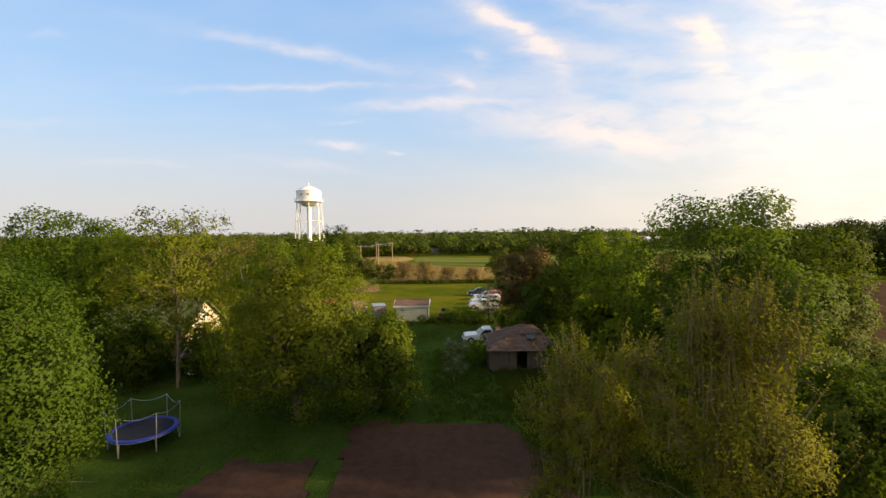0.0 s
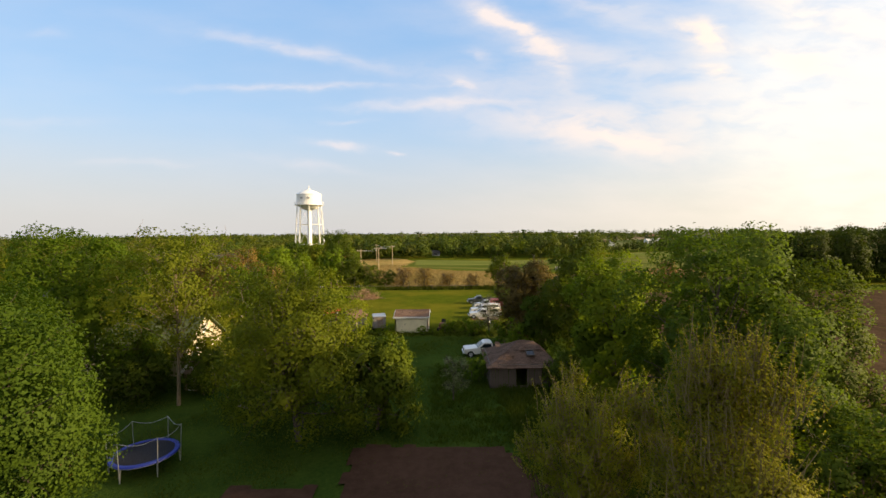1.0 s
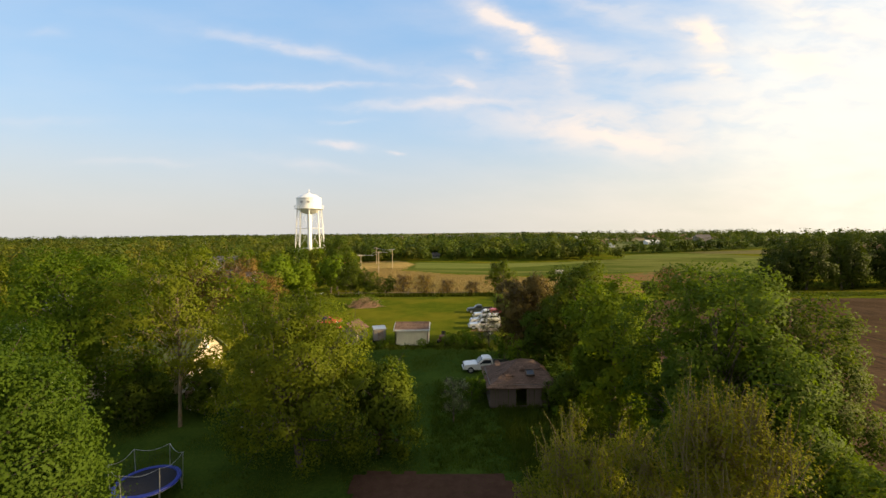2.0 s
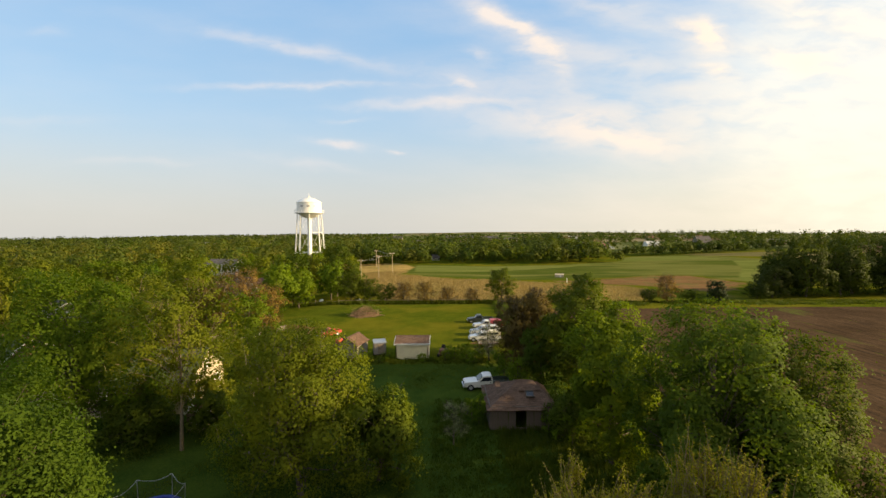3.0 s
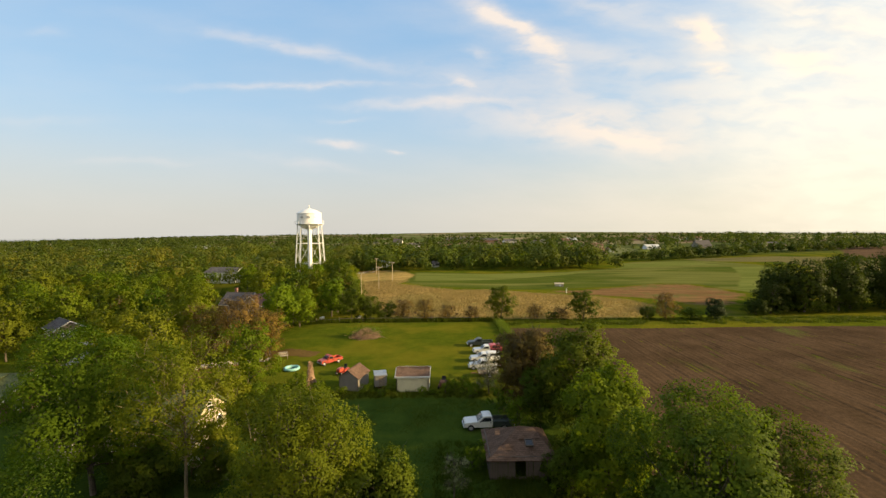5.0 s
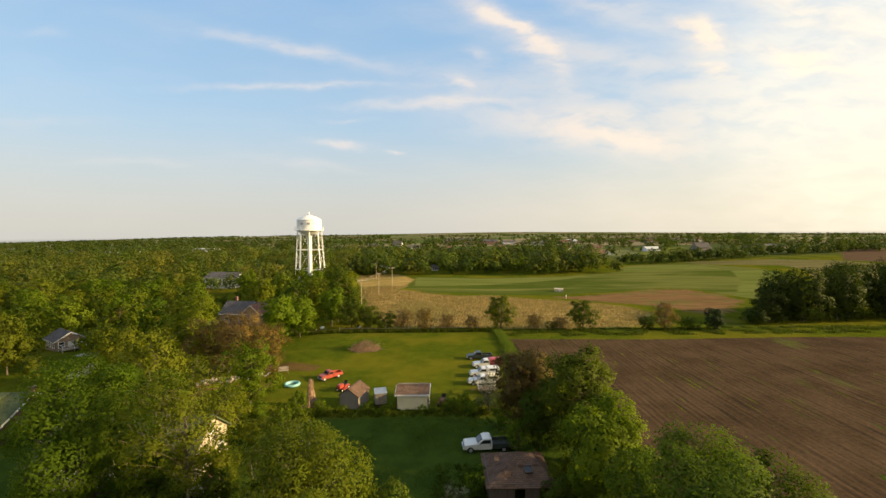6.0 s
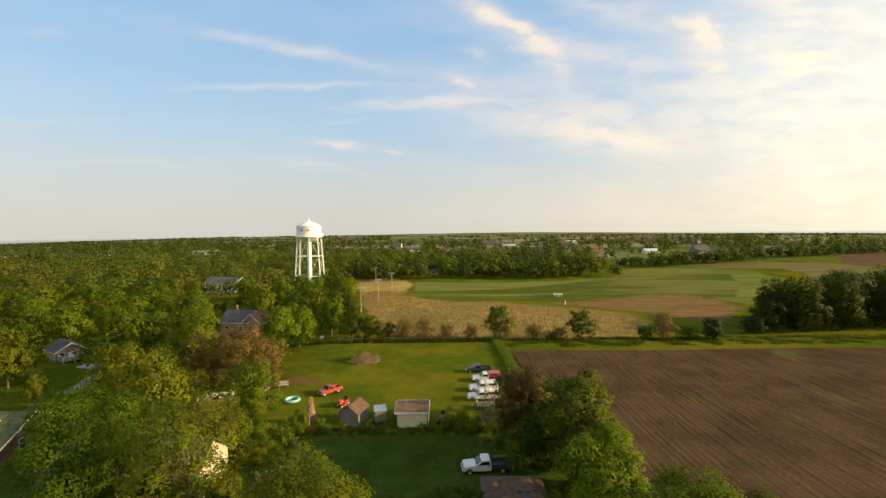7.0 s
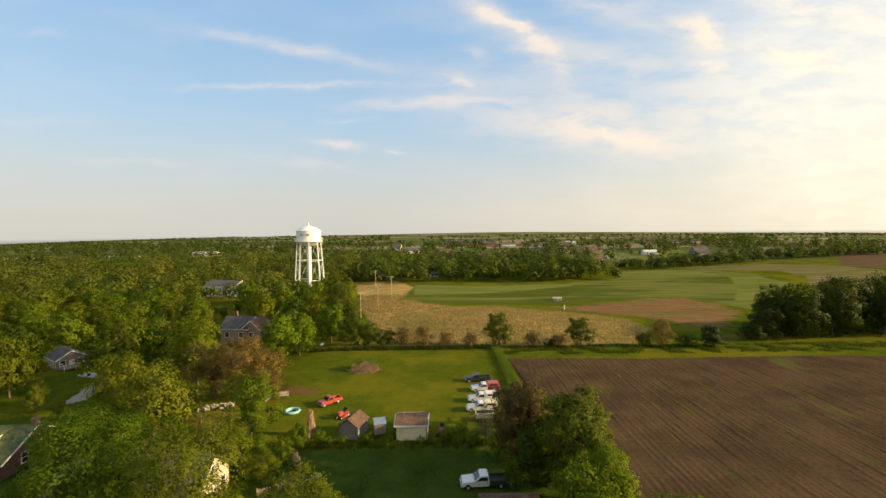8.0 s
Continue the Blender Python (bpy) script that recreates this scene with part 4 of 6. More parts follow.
shrub = build_tree("shrub", stand(0.1, 58.3, 0, 0.9), "low leafy green shrub in tall weeds", "shrub", 31, 1.7, 1.1, M_MAPLE, low=0.05, clumps=12, n_leaves=1500, leaf=0.13, trunk=0.05, stems=3)
repeat(shrub, [(-7.6, 57.4, 0.8, 0.9), (-14.6, 57.9, 0.9, 0.8), (3.0, 56.8, 1.1, 1.1),
               (2.4, 41.2, 1.2, 1.3), (3.2, 42.6, 1.0, 1.1), (8.2, 39.6, 1.1, 0.9), (-17.4, 57.2, 1.5, 1.4), (-19.2, 56.0, 1.3, 1.2), (9.0, 37.6, 1.3, 1.2), (5.9, 52.6, 1.3, 1.4),
               (-1.6, 57.9, 0.7, 0.7), (-9.7, 58.5, 0.9, 0.9), (-6.9, 58.7, 0.8, 0.8), (-2.7, 57.5, 0.8, 1.0), (-12.6, 58.0, 0.9, 0.8), (0.9, 59.0, 1.0, 1.0), (2.4, 59.6, 1.1, 1.1), (-15.6, 58.6, 1.0, 1.1), (4.2, 58.8, 1.0, 0.9), (-18.0, 53.6, 1.2, 1.3), (6.9, 48.6, 1.5, 1.6), (-13.4, 88.2, 0.8, 1.2), (-15.8, 88.0, 0.9, 1.1)], "shrubs among the sheds")

# the fence row behind the lawn
row_brown = build_tree("hedge_tree", stand(-9.2, 104.5), "small tan tree just budding along the fence row", "tree", 32, 5.0, 2.6, M_BROWN, low=0.05, clumps=20, n_leaves=4200, leaf=0.16, per_spray=20, trunk=0.1, twigs=500, skin=0.25)
repeat(row_brown, [(0.6, 104.0, 0.85, 0.9), (6.2, 104.2, 0.8, 0.85), (20.5, 104.5, 0.9, 0.8), (49.3, 102.6, 1.15, 1.1), (-4.5, 104.6, 1.0, 1.0), (26.5, 104.2, 0.8, 0.75)], "budding trees in the fence row")
row_green = build_tree("hedge_tree", stand(12.8, 105.0), "open-crowned green tree in the fence row", "tree", 33, 8.2, 3.9, M_DEEP, low=0.08, clumps=24, n_leaves=6800, leaf=0.27, per_spray=30, trunk=0.16, twigs=150, skin=0.25)
repeat(row_green, [(31.2, 103.6, 0.95, 0.9), (24.6, 104.6, 0.45, 0.55), (45.7, 103.5, 0.62, 0.62), (55.0, 103.0, 0.6, 0.6), (-13.2, 105.0, 0.7, 0.8), (-17.3, 106.5, 0.8, 0.9), (-21.5, 106.0, 0.9, 1.0)], "green trees in the fence row")
cedar = build_tree("cedar_bush", stand(59.6, 101.4), "dark rounded cedar bush beyond the field", "shrub", 34, 5.0, 2.4, M_NEEDLE, low=0.02, clumps=22, n_leaves=3000, leaf=0.3, trunk=0.1)

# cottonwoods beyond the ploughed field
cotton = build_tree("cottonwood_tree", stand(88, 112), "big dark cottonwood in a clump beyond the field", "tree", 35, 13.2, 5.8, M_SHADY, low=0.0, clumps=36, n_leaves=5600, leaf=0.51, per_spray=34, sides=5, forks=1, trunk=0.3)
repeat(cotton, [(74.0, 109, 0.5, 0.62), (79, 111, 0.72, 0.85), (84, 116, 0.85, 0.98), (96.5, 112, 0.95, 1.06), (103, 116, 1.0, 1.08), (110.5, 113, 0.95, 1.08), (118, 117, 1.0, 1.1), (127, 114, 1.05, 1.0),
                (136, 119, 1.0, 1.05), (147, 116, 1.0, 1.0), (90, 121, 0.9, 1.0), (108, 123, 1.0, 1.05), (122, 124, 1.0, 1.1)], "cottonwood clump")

# russet trees at the side of the lawn
russet = build_tree("russet_tree", stand(-33.0, 74.5), "reddish brown tree in bud above a rubble heap", "tree", 36, 10.6, 4.6, M_BROWN, low=0.08, clumps=26, n_leaves=10000, leaf=0.21, per_spray=30, sides=5, forks=1, trunk=0.18, twigs=650, stems=3, skin=0.25)
repeat(russet, [(-28.6, 75.5, 0.85, 0.9), (-37.6, 76.0, 0.9, 0.97), (-68.5, 110, 0.95, 0.85), (-77.5, 111, 0.95, 0.82), (-77, 141, 0.9, 0.95), (-33.5, 150, 0.8, 0.9)], "russet budding trees")

# woods on the town side, trees one by one
wood_a = build_tree("wood_tree", stand(-34.6, 58.5), "leafy green shade tree in the town woods", "tree", 41, 11.6, 4.5, M_MID, low=0.08, clumps=26, n_leaves=5600, leaf=0.355, per_spray=40, sides=4, forks=1, trunk=0.2)
wood_b = build_tree("wood_tree", stand(-45.0, 66.0), "rounded olive green shade tree in the town woods", "tree", 42, 10.6, 4.2, M_OLIVE, low=0.08, clumps=26, n_leaves=5600, leaf=0.355, per_spray=40, sides=4, forks=1, trunk=0.2)
wood_c = build_tree("wood_tree", stand(-24.5, 60.0, 0, 0.8), "bright green shade tree in the town woods", "tree", 43, 11.0, 4.4, M_MAPLE, low=0.08, clumps=26, n_leaves=5600, leaf=0.355, per_spray=40, sides=4, forks=1, trunk=0.2)
wood_d = build_tree("wood_tree", stand(-27.6, 118.0, 0, 1.12), "tall dark green shade tree in the town woods", "tree", 44, 12.6, 4.2, M_DEEP, low=0.08, clumps=26, n_leaves=5600, leaf=0.355, per_spray=40, sides=4, forks=1, trunk=0.22)
far_a = build_tree("wood_tree", stand(-52.0, 92.0), "leafy green shade tree deep in the town woods", "tree", 61, 11.4, 4.5, M_MID, low=0.06, clumps=22, n_leaves=1950, leaf=0.62, trunk=0.2, per_spray=22, sides=4, forks=0)
far_b = build_tree("wood_tree", stand(-47.0, 88.0), "olive green shade tree deep in the town woods", "tree", 62, 10.6, 4.3, M_OLIVE, low=0.06, clumps=22, n_leaves=1950, leaf=0.62, trunk=0.2, per_spray=22, sides=4, forks=0)
far_c = build_tree("wood_tree", stand(-60.0, 95.0), "bright green shade tree deep in the town woods", "tree", 63, 11.0, 4.5, M_MAPLE, low=0.06, clumps=22, n_leaves=1950, leaf=0.62, trunk=0.2, per_spray=22, sides=4, forks=0)
far_d = build_tree("wood_tree", stand(-39.0, 121.0), "dark green shade tree deep in the town woods", "tree", 64, 12.2, 4.2, M_DEEP, low=0.06, clumps=22, n_leaves=1950, leaf=0.62, trunk=0.2, per_spray=22, sides=4, forks=0)
KINDS = (wood_a, wood_b, wood_c, wood_d)
FAR_KINDS = (far_a, far_b, far_c, far_d)
for k in (*KINDS, *FAR_KINDS):
    tagged(k, group="trees of the town woods")


def wood_kind(i, y):
    return (KINDS if y < 84 else FAR_KINDS)[i]

HOUSE_SPOTS = [(-53, 57, 9), (-28, 46, 8.5), (-86, 103, 9), (-53, 123, 9), (-110, 226, 13), (-69, 86, 7)]


def open_land(x, y):
    """Lawns, fields and house plots, where no tree of the woods stands."""
    if -27.5 < x and y < 108:
        return True
    if x > -32 - 0.25 * max(0, y - 150) + 4 * math.sin(y / 13) and y < 246:
        return True
    if x > -36 and 62 < y < 79:
        return True
    if 80 < y < 97 and x > -29.5:
        return True
    return any(math.hypot(x - hx, y - hy) < r for hx, hy, r in HOUSE_SPOTS)


def sight_gap(x, y):
    """The plots before the houses are kept low."""
    for hx, hy, half in ((-54, 57, 9), (-84, 103, 9), (-54, 123, 7), (-110, 226, 11)):
        q = y / hy
        if 0.55 < q < 1.0 and abs(x - (hx * q)) < half * q:
            return 2 if q > 0.75 else 1
    return 0


rng_w = random.Random(8)
placed = [(-27.5, 38.5), (-18.8, 37), (-34.6, 58.5), (-45, 66), (-24.5, 60), (-31, 118), (-33, 74.5), (-28.6, 75.5), (-37.6, 76), (-68.5, 110), (-77.5, 111), (-52, 92), (-47, 88), (-60, 95), (-39, 121)]
wanted = [(-37, 88, 2, 0.55, 0.6), (-33.8, 94, 2, 1.0, 0.95), (-31.5, 100, 2, 0.85, 0.9), (-33, 104, 2, 0.95, 0.95), (-27.6, 112, 2, 0.95, 0.95), (-22.5, 114, 3, 0.75, 0.8),
          (-24.5, 121, 3, 0.8, 0.9), (-36, 124, 0, 1.0, 1.0), (-40.0, 62.5, 1, 0.85, 0.9), (-45.5, 55.5, 2, 0.8, 0.8), (-77, 100, 0, 0.6, 0.6), (-39.5, 53.5, 2, 0.8, 0.85), (-33.5, 51.0, 1, 0.8, 0.8), (-95, 101, 3, 0.95, 0.95), (-24, 52, 1, 0.75, 0.7), (-22, 55.5, 2, 0.55, 0.55), (-19.5, 51, 1, 0.5, 0.5)]
for x, y, k, s, tall in wanted:
    placed.append((x, y))
    copy_thing(wood_kind(k, y), stand(x, y, rng_w.uniform(0, 360), s, tall))
count = 0
for _ in range(6000):
    if count >= 112:
        break
    y = rng_w.uniform(42, 185)
    x = rng_w.uniform(-1.12 * y - 8, -22)
    if open_land(x, y) or min((x - a) ** 2 + (y - b) ** 2 for a, b in placed) < 6.9 ** 2 + y * 0.05:
        continue
    low = sight_gap(x, y)
    if low == 2:
        continue
    s = rng_w.choice((0.6, 0.75, 0.9, 0.95, 1.0, 1.1)) * (0.42 if low else 1.0)
    placed.append((x, y))
    copy_thing(wood_kind(rng_w.choice((0, 0, 1, 1, 2, 2, 3)), y), stand(x, y, rng_w.uniform(0, 360), s, rng_w.uniform(0.9, 1.1)))
    count += 1


def far_trees(name, spots, seed, n_quads, leaf, mat, label):
    """Distant trees too many to count: lumpy crowns of leaf clumps, in one mesh."""
    rng = np.random.default_rng(seed)
    pos, nor, size, tint = [], [], [], []
    for x, y, h, r in spots:
        k = 11
        cw = rng.normal(0, 1, (k, 3))
        cw /= np.linalg.norm(cw, axis=1, keepdims=True)
        cc = cw * np.array([0.60 * r, 0.60 * r, 0.27 * h]) + np.array([0, 0, h * 0.58])
        pick = rng.integers(k, size=n_quads)
        d = rng.normal(0, 1, (n_quads, 3))
        d[:, 2] += 0.35
        d /= np.linalg.norm(d, axis=1, keepdims=True)
        p = cc[pick] + d * r * rng.uniform(0.36, 0.48, (n_quads, 1))
        p[:, 2] = np.clip(p[:, 2], 0.3, h)
        pos.append(p + np.array([x, y, ground_z(x, y)]))
        nor.append(d * 0.32 + (p - np.array([0, 0, h * 0.42])) / r * 0.95)
        size.append(np.full(n_quads, leaf * (0.6 + 0.1 * r)))
        tint.append(np.full(n_quads, rng.uniform()))
    nor = np.concatenate(nor)
    v, f = leaves(rng, np.concatenate(pos), nor, np.concatenate(size), 0.35, 0.8, 0.14)
    ob = sheet(name, v, f, mat, normals=soft_normals(nor))
    ob.data.attributes.new("tint", "FLOAT", "POINT").data.foreach_set("value", np.repeat(np.concatenate(tint), 4).astype(np.float32))
    return tagged(ob, label, "woods", kind="stuff")


def scatter(rng, n, test, xr, yr, hr, gap):
    out, cells = [], {}
    tries = 0
    while len(out) < n and tries < n * 30:
        tries += 1
        x, y = rng.uniform(*xr), rng.uniform(*yr)
        if not test(x, y):
            continue
        c = (int(x // gap), int(y // gap))
        if c in cells:
            continue
        cells[c] = 1
        h = hr[0] + (hr[1] - hr[0]) * rng.random() ** 1.5
        out.append((x, y, h, h * rng.uniform(0.44, 0.62)))
    return out


def dense_left(x, y):
    return abs(x) < 1.15 * y and not open_land(x, y) and not (y < 186 and x > -1.12 * y) and x < -30


# distant houses: x, y, turn, length, ridge height, walls, roof
FAR_HOUSES = [(137, 394, 12, 14, 6.0, M_GREYWALL, M_RUSSETROOF), (160, 425, 84, 9, 5.4, M_WHITEWALL, M_RUSSETROOF), (225, 385, 8, 13, 10.5, M_GREYWALL, M_GREYROOF), (218, 462, 5, 15, 4.6, M_WHITEWALL, M_TIN),
              (152, 540, 0, 13, 5.6, M_WHITEWALL, M_RUSSETROOF), (60, 414, -8, 9, 5.6, M_CREAMWALL, M_GREYROOF), (-37, 560, 12, 14, 7.0, M_WHITEWALL, M_GREYROOF), (-66, 640, -6, 13, 11.0, M_WHITEWALL, M_GREYROOF),
              (75, 590, 6, 18, 5.0, M_TANWALL, M_BROWNROOF), (119, 550, 0, 24, 4.8, M_TANWALL, M_GREYROOF)]
# the village's farther side
FAR_HOUSES += [(185, 545, 3, 22, 4.8, M_TANWALL, M_RUSSETROOF), (4, 575, 9, 14, 5.0, M_TANWALL, M_BROWNROOF),
              (150, 700, -5, 20, 6.0, M_WHITEWALL, M_GREYROOF), (178, 760, 10, 18, 6.0, M_WHITEWALL, M_GREYROOF), (205, 740, -8, 16, 6.5, M_CREAMWALL, M_RUSSETROOF), (232, 790, 0, 18, 6.0, M_WHITEWALL, M_TIN),
              (118, 780, 4, 22, 6.5, M_WHITEWALL, M_GREYROOF), (45, 760, -3, 20, 6.0, M_CREAMWALL, M_BROWNROOF), (36, 880, 2, 60, 9.5, M_BRICK, M_GREYROOF), (88, 850, 0, 34, 8.0, M_BRICK, M_GREYROOF),
              (390, 740, 8, 15, 6.2, M_WHITEWALL, M_GREYROOF), (412, 765, -12, 14, 6.0, M_CREAMWALL, M_RUSSETROOF), (436, 750, 4, 15, 6.4, M_WHITEWALL, M_BROWNROOF), (372, 790, -6, 15, 6.0, M_TANWALL, M_GREYROOF),
              (455, 800, 14, 16, 6.2, M_WHITEWALL, M_GREYROOF), (330, 700, 0, 15, 5.6, M_GREYWALL, M_RUSSETROOF), (345, 470, 6, 30, 4.6, M_TANWALL, M_GREYROOF), (-110, 690, 5, 16, 6.0, M_TANWALL, M_GREYROOF), (-5, 277, 10, 4.2, 3.4, M_WHITEWALL, M_GREYROOF)]
VILLAGE = [(h[0], h[1]) for h in FAR_HOUSES]


def belt(x, y):
    if any(0 < hy - y < 60 and abs(x - hx * y / hy) < 5 for hx, hy in VILLAGE):
        return False
    return 246 + 3 * math.sin(x / 11) < y < 345 and -60 < x < 98 + 8 * math.sin(y / 9)


def village(x, y):
    n = noise.noise(Vector((x / 48, y / 60, 0.3)))
    lim = 330 + 0.18 * (x - 100) if x > 100 else 330
    for hx, hy in VILLAGE:
        if -6 < hy - y < 60 and abs(x - hx * y / hy) < 9:
            return False
    return y > lim and abs(x) < 1.1 * y and n > (-0.10 if x < 60 else 0.02)


def belt_right(x, y):
    line = 286 + 0.36 * (x - 100)
    return line < y < line + 24 and noise.noise(Vector((x / 26, y / 26, 2))) > -0.2


rs = random.Random(21)
far_trees("far_woods", scatter(rs, 560, dense_left, (-420, -30), (110, 400), (7.5, 15), 9.4), 51, 145, 0.98, M_FAR, "dense green woods over the town")
far_trees("far_woods", scatter(rs, 210, dense_left, (-420, -30), (110, 400), (6.5, 15), 10.5), 52, 150, 0.95, M_FAROLIVE, "olive trees among the town woods")
far_trees("far_woods", scatter(rs, 190, belt, (-60, 120), (240, 346), (6, 15.5), 7.0), 53, 125, 1.1, M_FARDARK, "dark green tree belt behind the fields")
far_trees("far_woods", scatter(rs, 300, belt, (-60, 120), (240, 346), (6, 14), 6.5), 54, 125, 1.1, M_FAR, "green tree belt behind the fields")
far_trees("far_woods", scatter(rs, 1700, village, (-900, 600), (330, 900), (5, 15), 8.0), 55, 44, 1.6, M_FARDARK, "scattered trees of the distant village")
far_trees("far_woods", scatter(rs, 190, belt_right, (96, 420), (280, 430), (4.5, 11), 5.5), 56, 95, 1.2, M_FARDARK, "dark tree row on the far rise")


def horizon_belt(x, y):
    """Shelter belts along the section lines on the open side, broad woods on the town side."""
    if abs(x) > 1.15 * y:
        return False
    if x < -0.12 * y:
        return noise.noise(Vector((x / 320, y / 130, 5.0))) > -0.02
    return noise.noise(Vector((x / 240, y / 34, 5.0))) > 0.24


far_trees("far_woods", scatter(rs, 2300, horizon_belt, (-3200, 3200), (900, 2900), (5, 11), 16.0), 57, 20, 3.6, M_FARDARK, "shelter belts and woods towards the horizon")


def blades(name, spots, seed, mat, height, label, per=9, width=0.05, spread=0.16):
    """Tufts of tall grass: bent three-cornered blades, in one mesh."""
    rng = np.random.default_rng(seed)
    n = len(spots) * per
    base = np.repeat(np.array(spots), per, axis=0)
    off = rng.normal(0, spread, (n, 2))
    hgt = rng.uniform(0.5, 1.2, n) * height * base[:, 2]
    x, y = base[:, 0] + off[:, 0], base[:, 1] + off[:, 1]
    z = terrain(x, y)
    a = rng.uniform(0, 2 * math.pi, n)
    lean = rng.normal(0, 0.35, (n, 2)) * hgt[:, None]
    v = np.empty((n, 3, 3))
    v[:, 0] = np.stack([x - np.cos(a) * width, y - np.sin(a) * width, z - 0.02], -1)
    v[:, 1] = np.stack([x + np.cos(a) * width, y + np.sin(a) * width, z - 0.02], -1)
    v[:, 2] = np.stack([x + lean[:, 0], y + lean[:, 1], z + hgt], -1)
    ob = sheet(name, v.reshape(-1, 3), np.arange(n * 3).reshape(n, 3), mat)
    return tagged(ob, label, "grass", kind="stuff")


def strew(n, seed, xr, yr, test=None, hr=(0.6, 1.2)):
    r = random.Random(seed)
    out = []
    while len(out) < n:
        x, y = r.uniform(*xr), r.uniform(*yr)
        if test is None or test(x, y):
            out.append((x, y, r.uniform(*hr)))
    return out


def weedy(x, y):
    return noise.noise(Vector((x / 4, y / 4, 1.0))) > 0.0


blades("tall_grass", strew(2200, 61, (-1, 10), (31, 46)), 61, M_GRASS, 0.22, "tall weedy grass round the old shed", 10, 0.035)
blades("tall_grass", strew(350, 62, (-18, 5), (56.6, 58.6)), 62, M_GRASS, 0.36, "rank weeds along the sheds", 10, 0.04)
blades("tall_grass", strew(1700, 63, (11.0, 12.7), (58, 102)), 63, M_RANKGRASS, 0.75, "bright grass strip between lawn and field", 9, 0.06)
blades("tall_grass", strew(2600, 64, (13, 130), (96.5, 105), weedy), 64, M_GRASS, 0.5, "green grass bank behind the ploughed field", 9, 0.07, 0.5)
blades("tall_grass", strew(900, 65, (-34, 12), (102.2, 104.5)), 65, M_GRASS, 0.9, "unmown grass under the fence row", 9, 0.08)
blades("dry_grass", strew(5200, 66, (-34, 60), (106, 200), lambda x, y: poly_mask(np.array([x]), np.array([y]), TAN, 3)[0] > 0.5), 66, M_DRYGRASS, 0.6, "tan dry grass of last year", 9, 0.07, 0.9)
blades("tall_grass", strew(5200, 67, (-26, 4), (24, 56), weedy), 67, M_GRASS, 0.13, "short uneven lawn grass in the shade", 8, 0.025, 0.4)
blades("tall_grass", strew(2400, 68, (4, 14), (24, 46)), 68, M_GRASS, 0.5, "undergrowth beneath the trees", 8, 0.04)

# ---- water tower ----


